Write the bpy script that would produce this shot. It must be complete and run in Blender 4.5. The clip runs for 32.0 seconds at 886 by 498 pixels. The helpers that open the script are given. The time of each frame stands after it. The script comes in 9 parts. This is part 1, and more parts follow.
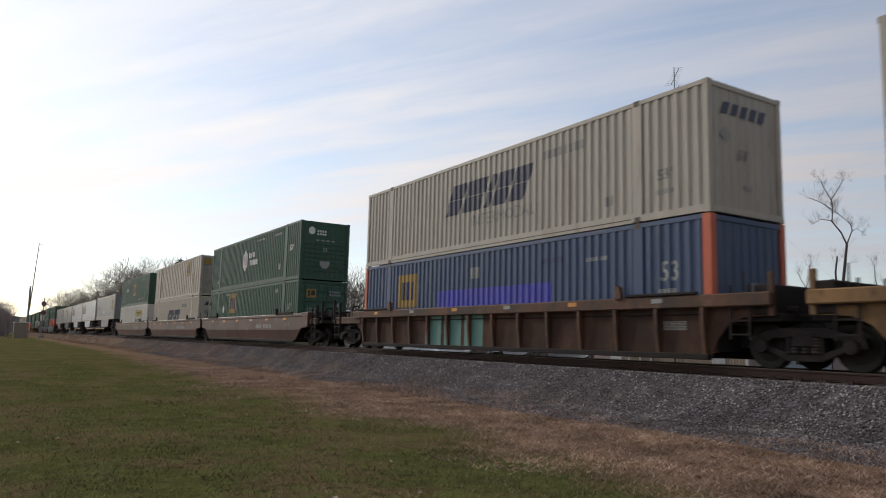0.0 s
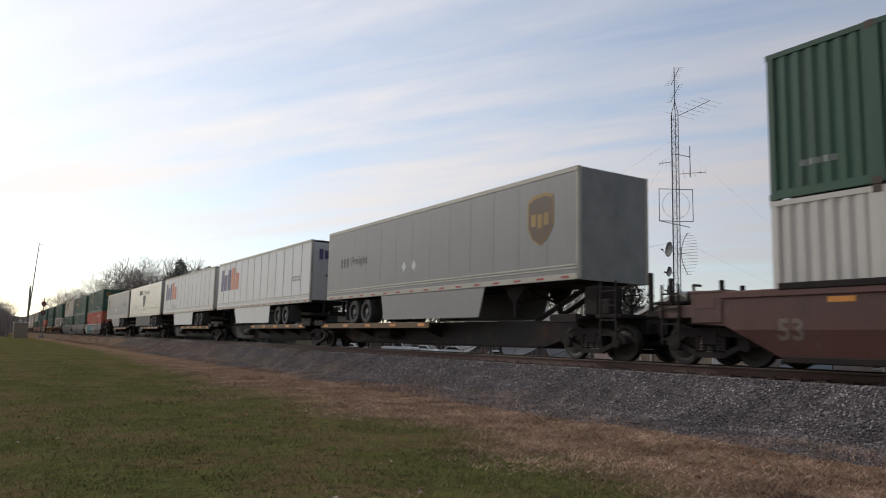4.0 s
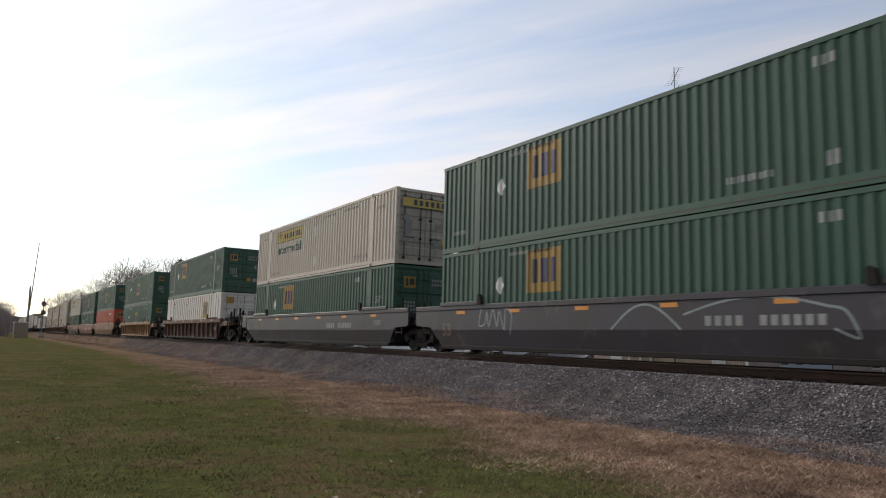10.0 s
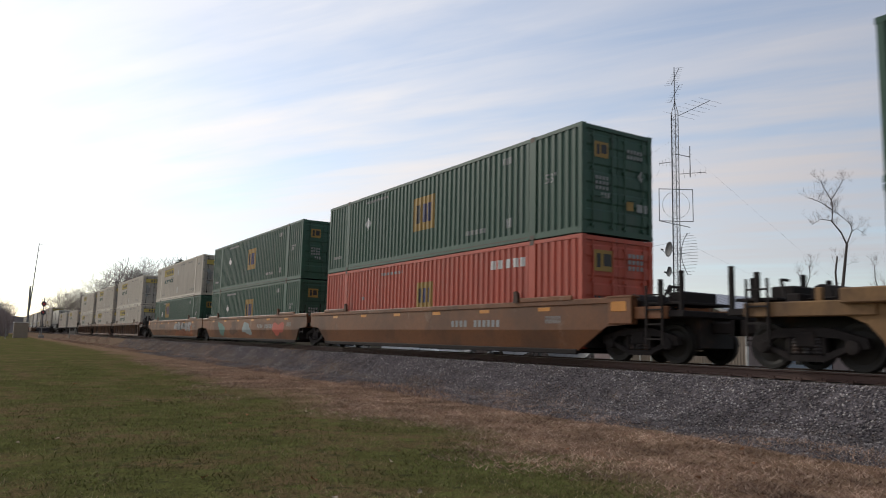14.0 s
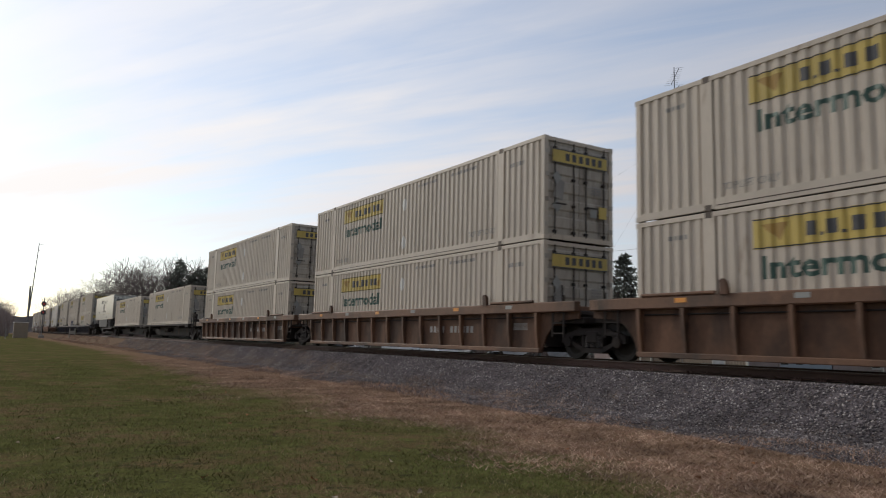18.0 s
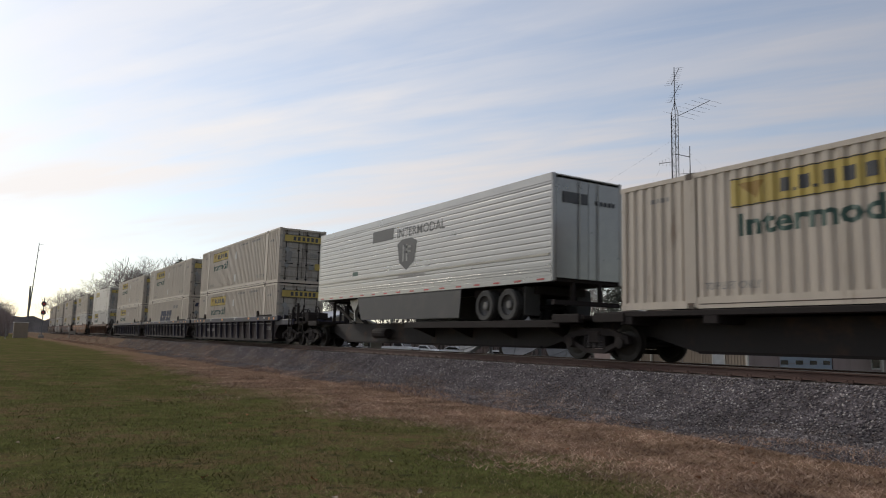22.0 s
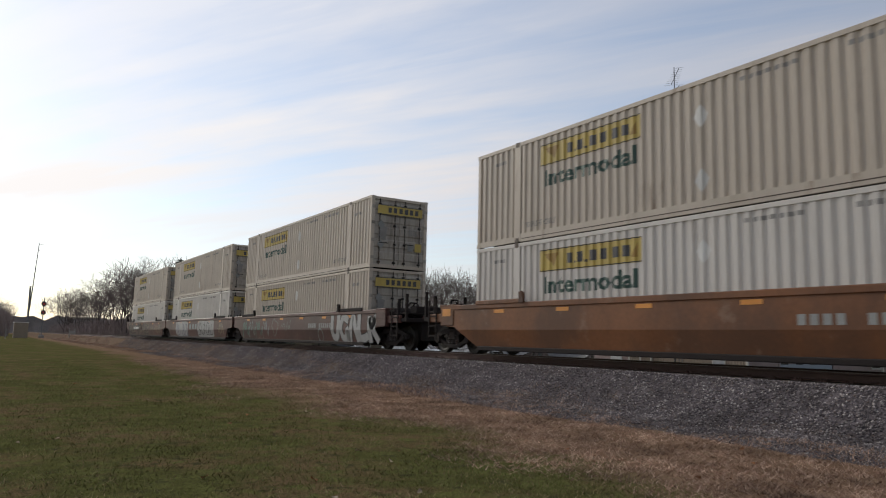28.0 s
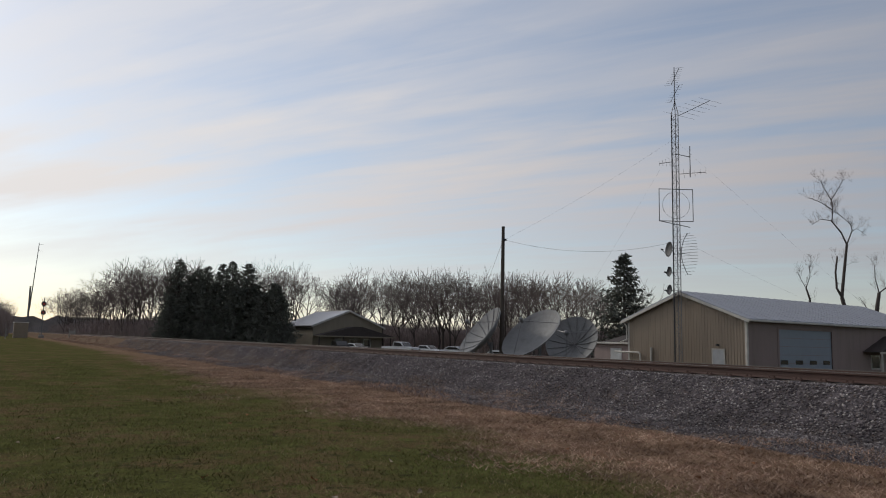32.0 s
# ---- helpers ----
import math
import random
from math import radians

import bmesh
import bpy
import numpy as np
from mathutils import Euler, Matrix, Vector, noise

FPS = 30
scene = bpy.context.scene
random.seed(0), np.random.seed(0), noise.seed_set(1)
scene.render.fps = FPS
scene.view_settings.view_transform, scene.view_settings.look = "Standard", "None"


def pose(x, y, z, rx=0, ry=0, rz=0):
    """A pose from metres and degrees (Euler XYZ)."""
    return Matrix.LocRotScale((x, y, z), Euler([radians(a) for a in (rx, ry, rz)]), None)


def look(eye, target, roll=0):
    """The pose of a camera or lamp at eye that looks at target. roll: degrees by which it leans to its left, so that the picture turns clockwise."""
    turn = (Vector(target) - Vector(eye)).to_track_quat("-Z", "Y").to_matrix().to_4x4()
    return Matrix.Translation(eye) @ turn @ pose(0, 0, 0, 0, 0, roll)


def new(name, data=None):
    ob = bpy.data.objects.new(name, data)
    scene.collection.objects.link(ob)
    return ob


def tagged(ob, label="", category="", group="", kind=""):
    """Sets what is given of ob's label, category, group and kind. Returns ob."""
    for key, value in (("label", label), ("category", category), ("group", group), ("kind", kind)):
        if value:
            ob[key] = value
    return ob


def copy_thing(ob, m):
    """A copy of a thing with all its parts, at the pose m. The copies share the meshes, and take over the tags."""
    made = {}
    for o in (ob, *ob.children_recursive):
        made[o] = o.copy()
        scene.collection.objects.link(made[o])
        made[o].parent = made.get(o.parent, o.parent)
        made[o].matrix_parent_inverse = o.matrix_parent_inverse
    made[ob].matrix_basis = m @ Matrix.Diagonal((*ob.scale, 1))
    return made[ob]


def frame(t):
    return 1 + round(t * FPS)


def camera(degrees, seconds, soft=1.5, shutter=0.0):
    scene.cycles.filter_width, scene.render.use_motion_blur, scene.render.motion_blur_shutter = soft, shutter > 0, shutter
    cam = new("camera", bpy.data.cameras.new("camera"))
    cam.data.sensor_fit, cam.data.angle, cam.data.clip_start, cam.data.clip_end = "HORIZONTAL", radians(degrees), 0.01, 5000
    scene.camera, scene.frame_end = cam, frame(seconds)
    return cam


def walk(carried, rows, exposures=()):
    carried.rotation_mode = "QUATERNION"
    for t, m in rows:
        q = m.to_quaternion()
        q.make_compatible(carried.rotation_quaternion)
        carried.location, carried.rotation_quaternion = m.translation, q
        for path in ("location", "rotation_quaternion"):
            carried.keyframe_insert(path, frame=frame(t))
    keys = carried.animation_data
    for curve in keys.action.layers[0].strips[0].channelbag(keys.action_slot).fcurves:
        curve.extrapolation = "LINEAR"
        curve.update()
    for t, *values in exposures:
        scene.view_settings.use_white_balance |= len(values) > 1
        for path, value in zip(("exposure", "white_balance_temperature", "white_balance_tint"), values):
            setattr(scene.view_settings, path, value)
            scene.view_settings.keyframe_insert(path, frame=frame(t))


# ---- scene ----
# ---- camera ----
# World: x runs from the camera towards the track, y along the track, z up; the lawn lies at z = 0.
cam = camera(63.45, 32.0, soft=1.05, shutter=0.12)
EYE = Vector((0, 0, 1.45))
YAW, PITCH, ROLL = radians(-32.07), radians(7.31), 1.43
AHEAD = Vector((-math.sin(YAW) * math.cos(PITCH), math.cos(YAW) * math.cos(PITCH), math.sin(PITCH)))
STAND = look(EYE, EYE + AHEAD * 10, ROLL)
walk(cam, [(0, STAND), (32, STAND)], [(0, 0.02), (1, -0.05), (2, 0.06), (3, -0.02), (4, -0.02), (7, -0.06), (9, 0.12), (11, 0.18), (14, 0.08), (18, -0.04), (20, -0.1), (22, -0.1), (24, 0.04), (26, -0.06), (29, -0.05), (30, -0.08), (31, -0.1), (31.5, -0.22), (32, -0.37)])

TRACK_X, RAIL_Z, SPEED = 13.79, 1.07, 20.03
SUN_AZ, SUN_EL = radians(-16), radians(27)

# ---- light ----


def make_world():
    world = bpy.data.worlds.new("sky")
    scene.world = world
    world.use_nodes = True
    nt = world.node_tree
    nt.nodes.clear()
    n = nt.nodes.new
    out, bg = n("ShaderNodeOutputWorld"), n("ShaderNodeBackground")
    sky = n("ShaderNodeTexSky")
    sky.sky_type, sky.sun_disc = "NISHITA", False
    sky.sun_elevation, sky.sun_rotation = SUN_EL, SUN_AZ
    sky.air_density, sky.dust_density, sky.ozone_density = 1.0, 0.35, 1.2
    tc = n("ShaderNodeTexCoord")
    sep = n("ShaderNodeSeparateXYZ")
    nt.links.new(tc.outputs["Generated"], sep.inputs[0])
    # the cloud sheet: the direction laid onto a level plane high above
    add = n("ShaderNodeMath")
    add.operation = "ADD"
    add.inputs[1].default_value = 0.07
    nt.links.new(sep.outputs[2], add.inputs[0])
    mx = n("ShaderNodeMath")
    mx.operation = "MAXIMUM"
    mx.inputs[1].default_value = 0.05
    nt.links.new(add.outputs[0], mx.inputs[0])
    comb = n("ShaderNodeCombineXYZ")
    for i in range(2):
        d = n("ShaderNodeMath")
        d.operation = "DIVIDE"
        nt.links.new(sep.outputs[i], d.inputs[0])
        nt.links.new(mx.outputs[0], d.inputs[1])
        nt.links.new(d.outputs[0], comb.inputs[i])
    masks = []
    for scale, turn, stretch, detail, lo, hi in ((0.60, -33, (1.6, 0.46, 1), 5, 0.38, 0.62), (1.3, -25, (1.8, 0.55, 1), 6, 0.32, 0.74), (2.4, -31, (2.6, 0.30, 1), 6, 0.34, 0.66)):
        rot = n("ShaderNodeMapping")
        rot.inputs["Rotation"].default_value = (0, 0, radians(turn))
        nt.links.new(comb.outputs[0], rot.inputs[0])
        mp = n("ShaderNodeMapping")
        mp.inputs["Scale"].default_value = stretch
        mp.inputs["Location"].default_value = (0.35, 0.9, 0)
        nt.links.new(rot.outputs[0], mp.inputs[0])
        ns = n("ShaderNodeTexNoise")
        ns.inputs["Scale"].default_value, ns.inputs["Detail"].default_value = scale, detail
        ns.inputs["Roughness"].default_value = 0.55
        ns.inputs["Distortion"].default_value = 0.35
        nt.links.new(mp.outputs[0], ns.inputs["Vector"])
        r = n("ShaderNodeMapRange")
        r.interpolation_type = "SMOOTHSTEP"
        r.inputs["From Min"].default_value, r.inputs["From Max"].default_value = lo, hi
        nt.links.new(ns.outputs["Fac"], r.inputs["Value"])
        masks.append(r)
    wisp = n("ShaderNodeMath")
    wisp.operation = "MULTIPLY_ADD"
    wisp.inputs[1].default_value = 0.17
    nt.links.new(masks[2].outputs[0], wisp.inputs[0])
    both = n("ShaderNodeMath")
    both.operation = "MULTIPLY_ADD"
    both.inputs[1].default_value = 0.26
    nt.links.new(masks[1].outputs[0], both.inputs[0])
    nt.links.new(both.outputs[0], wisp.inputs[2])
    half = n("ShaderNodeMath")
    half.operation = "MULTIPLY_ADD"
    half.inputs[1].default_value, half.inputs[2].default_value = 0.46, 0.29
    nt.links.new(masks[0].outputs[0], half.inputs[0])
    nt.links.new(half.outputs[0], both.inputs[2])
    # thin cloud scatters sunlight, most of it onwards: bright about the sun, dimmer away from it
    toward = n("ShaderNodeVectorMath")
    toward.operation = "DOT_PRODUCT"
    toward.inputs[1].default_value = (math.sin(SUN_AZ) * math.cos(SUN_EL), math.cos(SUN_AZ) * math.cos(SUN_EL), math.sin(SUN_EL))
    nt.links.new(tc.outputs["Generated"], toward.inputs[0])
    lobe = n("ShaderNodeMapRange")
    lobe.inputs["From Min"].default_value = -1.0
    nt.links.new(toward.outputs["Value"], lobe.inputs["Value"])
    power = n("ShaderNodeMath")
    power.operation = "POWER"
    power.inputs[1].default_value = 2.6
    nt.links.new(lobe.outputs[0], power.inputs[0])
    gain = n("ShaderNodeMath")
    gain.operation = "MULTIPLY_ADD"
    gain.inputs[1].default_value, gain.inputs[2].default_value = 5.75, 1.9
    nt.links.new(power.outputs[0], gain.inputs[0])
    tint = n("ShaderNodeMix")
    tint.data_type = "RGBA"
    tint.blend_type = "MULTIPLY"
    tint.inputs["Factor"].default_value = 1
    warm = n("ShaderNodeMix")
    warm.data_type = "RGBA"
    warm.inputs["A"].default_value, warm.inputs["B"].default_value = (1.005, 0.98, 1.055, 1), (1.025, 0.985, 0.96, 1)
    nt.links.new(power.outputs[0], warm.inputs["Factor"])
    nt.links.new(warm.outputs["Result"], tint.inputs["B"])
    nt.links.new(gain.outputs[0], tint.inputs["A"])
    mix = n("ShaderNodeMix")
    mix.data_type = "RGBA"
    # low down the sheet is seen edge on and closes up
    rise = n("ShaderNodeMapRange")
    rise.interpolation_type = "SMOOTHSTEP"
    rise.inputs["From Min"].default_value, rise.inputs["From Max"].default_value = 0.02, 0.20
    nt.links.new(sep.outputs[2], rise.inputs["Value"])
    shut = n("ShaderNodeMix")
    shut.inputs["A"].default_value = 0.52
    nt.links.new(rise.outputs[0], shut.inputs["Factor"])
    nt.links.new(wisp.outputs[0], shut.inputs["B"])
    nt.links.new(shut.outputs["Result"], mix.inputs["Factor"])
    nt.links.new(sky.outputs[0], mix.inputs["A"])
    nt.links.new(tint.outputs["Result"], mix.inputs["B"])
    nt.links.new(mix.outputs["Result"], bg.inputs["Color"])
    bg.inputs["Strength"].default_value = 0.143
    nt.links.new(bg.outputs[0], out.inputs[0])


make_world()
sun_data = bpy.data.lights.new("sun", "SUN")
sun_data.energy, sun_data.angle, sun_data.color = 1.45, radians(4), (1.0, 0.93, 0.82)
sun = new("sun", sun_data)
SUN_DIR = Vector((math.sin(SUN_AZ) * math.cos(SUN_EL), math.cos(SUN_AZ) * math.cos(SUN_EL), math.sin(SUN_EL)))
sun.matrix_world = look(SUN_DIR * 100, (0, 0, 0))


# ---- materials ----
def mat(name, color, rough=0.6, metal=0.0, var=0.18, scale=2.0, stretch=(1, 1, 1), stain=None, stain_amt=0.4,
        stain_scale=1.3, bump=0.0, bump_scale=60.0, rnd=0.06, spec=0.5, glow=0.0, stain_at=0.5, wear=None, wear_amt=0.4, wear_scale=2.6):
    """A painted, rusty or natural surface: colour varied at two scales, a stain with its own shape, fine relief, a little change from object to object."""
    m = bpy.data.materials.new(name)
    m.use_nodes = True
    nt = m.node_tree
    b = nt.nodes["Principled BSDF"]
    n, ln = nt.nodes.new, nt.links.new
    tc = n("ShaderNodeTexCoord")
    mp = n("ShaderNodeMapping")
    mp.inputs["Scale"].default_value = stretch
    ln(tc.outputs["Object"], mp.inputs[0])
    info = n("ShaderNodeObjectInfo")
    shift = n("ShaderNodeMath")
    shift.operation = "MULTIPLY"
    shift.inputs[1].default_value = 37.0
    ln(info.outputs["Random"], shift.inputs[0])
    addv = n("ShaderNodeVectorMath")
    addv.operation = "ADD"
    ln(mp.outputs[0], addv.inputs[0])
    ln(shift.outputs[0], addv.inputs[1])
    big, fine = n("ShaderNodeTexNoise"), n("ShaderNodeTexNoise")
    big.inputs["Scale"].default_value, big.inputs["Detail"].default_value = scale, 5
    fine.inputs["Scale"].default_value, fine.inputs["Detail"].default_value = scale * 14, 3
    ln(addv.outputs[0], big.inputs["Vector"])
    ln(addv.outputs[0], fine.inputs["Vector"])
    s = n("ShaderNodeMath")
    s.operation = "MULTIPLY_ADD"
    s.inputs[1].default_value = 0.45
    ln(fine.outputs["Fac"], s.inputs[0])
    ln(big.outputs["Fac"], s.inputs[2])
    val = n("ShaderNodeMapRange")
    val.inputs["From Min"].default_value, val.inputs["From Max"].default_value = 0.45, 1.0
    val.inputs["To Min"].default_value, val.inputs["To Max"].default_value = 1 - var, 1 + var
    ln(s.outputs[0], val.inputs["Value"])
    rv = n("ShaderNodeMapRange")
    rv.inputs["To Min"].default_value, rv.inputs["To Max"].default_value = 1 - rnd, 1 + rnd
    ln(info.outputs["Random"], rv.inputs["Value"])
    mul = n("ShaderNodeMath")
    mul.operation = "MULTIPLY"
    ln(val.outputs[0], mul.inputs[0])
    ln(rv.outputs[0], mul.inputs[1])
    hsv = n("ShaderNodeHueSaturation")
    hsv.inputs["Color"].default_value = (*color, 1)
    ln(mul.outputs[0], hsv.inputs["Value"])
    col = hsv.outputs[0]
    if stain:
        st = n("ShaderNodeTexNoise")
        st.inputs["Scale"].default_value, st.inputs["Detail"].default_value = stain_scale, 7
        st.inputs["Roughness"].default_value = 0.65
        ln(addv.outputs[0], st.inputs["Vector"])
        rg = n("ShaderNodeMapRange")
        rg.interpolation_type = "SMOOTHSTEP"
        rg.inputs["From Min"].default_value, rg.inputs["From Max"].default_value = stain_at, stain_at + 0.28
        rg.inputs["To Max"].default_value = stain_amt
        ln(st.outputs["Fac"], rg.inputs["Value"])
        mx = n("ShaderNodeMix")
        mx.data_type = "RGBA"
        mx.inputs["B"].default_value = (*stain, 1)
        ln(rg.outputs[0], mx.inputs["Factor"])
        ln(col, mx.inputs["A"])
        col = mx.outputs["Result"]
    if wear:
        wn = n("ShaderNodeTexNoise")
        wn.inputs["Scale"].default_value, wn.inputs["Detail"].default_value, wn.inputs["Roughness"].default_value = wear_scale, 8, 0.7
        wo = n("ShaderNodeVectorMath")
        wo.inputs[1].default_value = (7.3, 2.9, 5.1)
        ln(addv.outputs[0], wo.inputs[0])
        ln(wo.outputs[0], wn.inputs["Vector"])
        wr = n("ShaderNodeMapRange")
        wr.interpolation_type = "SMOOTHSTEP"
        wr.inputs["From Min"].default_value, wr.inputs["From Max"].default_value = 0.57, 0.68
        wr.inputs["To Max"].default_value = wear_amt
        ln(wn.outputs["Fac"], wr.inputs["Value"])
        wm = n("ShaderNodeMix")
        wm.data_type = "RGBA"
        wm.inputs["B"].default_value = (*wear, 1)
        ln(wr.outputs[0], wm.inputs["Factor"])
        ln(col, wm.inputs["A"])
        col = wm.outputs["Result"]
    ln(col, b.inputs["Base Color"])
    rr = n("ShaderNodeMapRange")
    rr.inputs["To Min"].default_value, rr.inputs["To Max"].default_value = max(rough - 0.1, 0.03), min(rough + 0.12, 1)
    ln(big.outputs["Fac"], rr.inputs["Value"])
    ln(rr.outputs[0], b.inputs["Roughness"])
    b.inputs["Metallic"].default_value = metal
    b.inputs["Specular IOR Level"].default_value = spec
    if bump:
        bn = n("ShaderNodeTexNoise")
        bn.inputs["Scale"].default_value, bn.inputs["Detail"].default_value = bump_scale, 4
        ln(tc.outputs["Object"], bn.inputs["Vector"])
        bp = n("ShaderNodeBump")
        bp.inputs["Strength"].default_value, bp.inputs["Distance"].default_value = bump, 0.02
        ln(bn.outputs["Fac"], bp.inputs["Height"])
        ln(bp.outputs[0], b.inputs["Normal"])
    if glow:
        b.inputs["Emission Color"].default_value = (*color, 1)
        b.inputs["Emission Strength"].default_value = glow
    return m


RUN = (1, 1, 0.16)  # streaks that run down a wall
GRIME, RUST = (0.11, 0.09, 0.07), (0.20, 0.085, 0.035)
M_GREEN = mat("green container paint", (0.0272, 0.0784, 0.0496), 0.5, stretch=RUN, wear=(0.075, 0.085, 0.07), wear_amt=0.4, stain=(0.06, 0.085, 0.07), stain_amt=0.55, rnd=0.14)
M_HUB = mat("deep green container paint", (0.0216, 0.072, 0.0432), 0.5, stretch=RUN, stain=GRIME, stain_amt=0.35, rnd=0.05)
M_WHITE = mat("off-white container paint", (0.495, 0.432, 0.362), 0.5, stretch=RUN, wear=(0.2, 0.125, 0.075), wear_amt=0.5, stain=(0.33, 0.28, 0.22), stain_amt=0.55, var=0.10, rnd=0.07)
M_CLEAN = mat("white container paint", (0.575, 0.545, 0.508), 0.45, stretch=RUN, wear=(0.3, 0.22, 0.16), wear_amt=0.3, stain=(0.40, 0.37, 0.32), stain_amt=0.4, var=0.08, rnd=0.03)
M_BEIGE = mat("beige container paint", (0.41, 0.37, 0.315), 0.55, stretch=RUN, wear=(0.22, 0.15, 0.1), wear_amt=0.4, stain=(0.27, 0.22, 0.16), stain_amt=0.5, var=0.12)
M_PLATE = mat("dirty white panel", (0.45, 0.40, 0.34), 0.55, stretch=RUN, wear=(0.22, 0.12, 0.065), wear_amt=0.6, stain=(0.34, 0.24, 0.15), stain_amt=0.55, var=0.14)
M_RED = mat("faded red container paint", (0.46, 0.085, 0.05), 0.55, stretch=RUN, wear=(0.22, 0.09, 0.07), wear_amt=0.5, stain=(0.30, 0.13, 0.10), stain_amt=0.5, var=0.16)
M_BLUE = mat("dark blue container paint", (0.0425, 0.0723, 0.153), 0.5, stretch=RUN, wear=(0.1, 0.095, 0.11), wear_amt=0.4, stain=(0.10, 0.12, 0.17), stain_amt=0.6)
M_ORANGE = mat("orange post paint", (0.52, 0.11, 0.05), 0.5, stretch=RUN, stain=GRIME)
M_ROOF = mat("weathered roof sheet", (0.42, 0.42, 0.40), 0.5, metal=0.3, stain=RUST, stain_amt=0.4)
M_STEEL = mat("black rail steel", (0.026, 0.022, 0.022), 0.75, metal=0.1, stain=RUST, stain_amt=0.35, bump=0.2)
M_DARK = mat("sooty running gear", (0.026, 0.0215, 0.021), 0.85, stain=(0.055, 0.036, 0.026), stain_amt=0.5, bump=0.3, spec=0.2)
M_WHEEL = mat("worn wheel steel", (0.0192, 0.0162, 0.0135), 0.6, metal=0.3, stain=(0.03, 0.022, 0.018), stain_amt=0.7)
M_ROD = mat("galvanised rod", (0.30, 0.30, 0.29), 0.4, metal=0.6, stain=RUST, stain_amt=0.4)
M_CAST = mat("scuffed steel casting", (0.077, 0.0605, 0.0495), 0.6, metal=0.4, stain=RUST, stain_amt=0.6, stain_scale=6)
M_BROWN = mat("red-brown well car paint", (0.112, 0.046, 0.037), 0.48, var=0.32, stretch=(1, 0.5, 0.4), stain=(0.04, 0.024, 0.02), stain_amt=0.7, stain_scale=1.0, rnd=0.05, bump=0.05, wear=(0.21, 0.15, 0.125), wear_amt=0.45, spec=0.45, stain_at=0.38)
M_TAN = mat("tan well car paint", (0.215, 0.088, 0.037), 0.48, var=0.32, stretch=(1, 0.5, 0.4), stain=(0.05, 0.03, 0.022), stain_amt=0.7, stain_scale=1.0, bump=0.05, wear=(0.3, 0.21, 0.15), wear_amt=0.4, spec=0.32, stain_at=0.38)
M_NAVY = mat("grey-blue well car paint", (0.036, 0.030, 0.046), 0.48, var=0.32, stretch=(1, 0.5, 0.4), stain=(0.028, 0.022, 0.019), stain_amt=0.85, stain_scale=1.0, bump=0.05, wear=(0.11, 0.095, 0.09), wear_amt=0.5, spec=0.55, stain_at=0.38)
M_YELLOW = mat("dirty yellow well car paint", (0.235, 0.132, 0.056), 0.7, var=0.28, stretch=(1, 0.5, 0.35), stain=(0.07, 0.04, 0.025), stain_amt=0.8, bump=0.05, wear=(0.085, 0.045, 0.025), wear_amt=0.7, spec=0.4, stain_at=0.44)
M_RUSTY = mat("rusty brown well car paint", (0.125, 0.057, 0.032), 0.7, var=0.3, stretch=(1, 0.5, 0.35), stain=(0.035, 0.025, 0.02), stain_amt=0.85, bump=0.05, wear=(0.24, 0.15, 0.08), wear_amt=0.45, spec=0.4, stain_at=0.38)
M_COAL = mat("slate well car paint", (0.031, 0.030, 0.052), 0.6, var=0.32, stretch=(1, 0.5, 0.35), stain=(0.028, 0.022, 0.019), stain_amt=0.85, stain_scale=1.0, bump=0.05, wear=(0.1, 0.085, 0.08), wear_amt=0.4, spec=0.4, stain_at=0.38)
M_AMBER = mat("orange-brown well car paint", (0.162, 0.082, 0.047), 0.6, var=0.32, stretch=(1, 0.5, 0.35), stain=(0.028, 0.022, 0.019), stain_amt=0.85, stain_scale=1.0, bump=0.05, wear=(0.27, 0.15, 0.09), wear_amt=0.45, spec=0.4, stain_at=0.38)
# Rust streaks and grime; the dark stain also paints shade on the ends.
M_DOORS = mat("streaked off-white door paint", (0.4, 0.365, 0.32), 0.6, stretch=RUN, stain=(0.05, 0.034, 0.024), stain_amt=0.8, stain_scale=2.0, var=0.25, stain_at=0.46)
M_EDGE = mat("worn yellow deck edge", (0.115, 0.064, 0.026), 0.7, var=0.3, stain=(0.10, 0.05, 0.03), stain_amt=0.8, stain_scale=1.8)
M_RUB = mat("dirty cream trailer rail", (0.43, 0.405, 0.35), 0.5, stretch=(1, 0.4, 1), stain=(0.22, 0.18, 0.14), stain_amt=0.5, var=0.15)
# Soot, plus shade under the top chord painted into the rust and orange-brown.
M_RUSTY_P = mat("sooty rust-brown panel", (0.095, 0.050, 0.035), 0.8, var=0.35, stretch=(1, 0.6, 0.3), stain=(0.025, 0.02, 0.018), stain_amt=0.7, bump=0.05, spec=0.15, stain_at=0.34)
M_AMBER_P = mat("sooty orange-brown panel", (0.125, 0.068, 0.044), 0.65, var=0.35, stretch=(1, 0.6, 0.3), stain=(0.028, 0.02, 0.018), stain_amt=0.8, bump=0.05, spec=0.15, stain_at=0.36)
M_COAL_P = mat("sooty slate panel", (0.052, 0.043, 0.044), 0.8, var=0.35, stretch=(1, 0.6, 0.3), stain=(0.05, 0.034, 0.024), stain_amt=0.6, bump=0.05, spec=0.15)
M_REAR = mat("dark grey trailer doors", (0.055, 0.054, 0.056), 0.6, stain=(0.10, 0.09, 0.08), stain_amt=0.4)
M_TRAILER = mat("grey trailer sheet", (0.222, 0.218, 0.222), 0.42, metal=0.15, stretch=RUN, stain=(0.25, 0.23, 0.20), stain_amt=0.4, var=0.08)
M_TWHITE = mat("white trailer sheet", (0.58, 0.585, 0.60), 0.38, stretch=RUN, stain=(0.40, 0.38, 0.36), stain_amt=0.35, var=0.06)
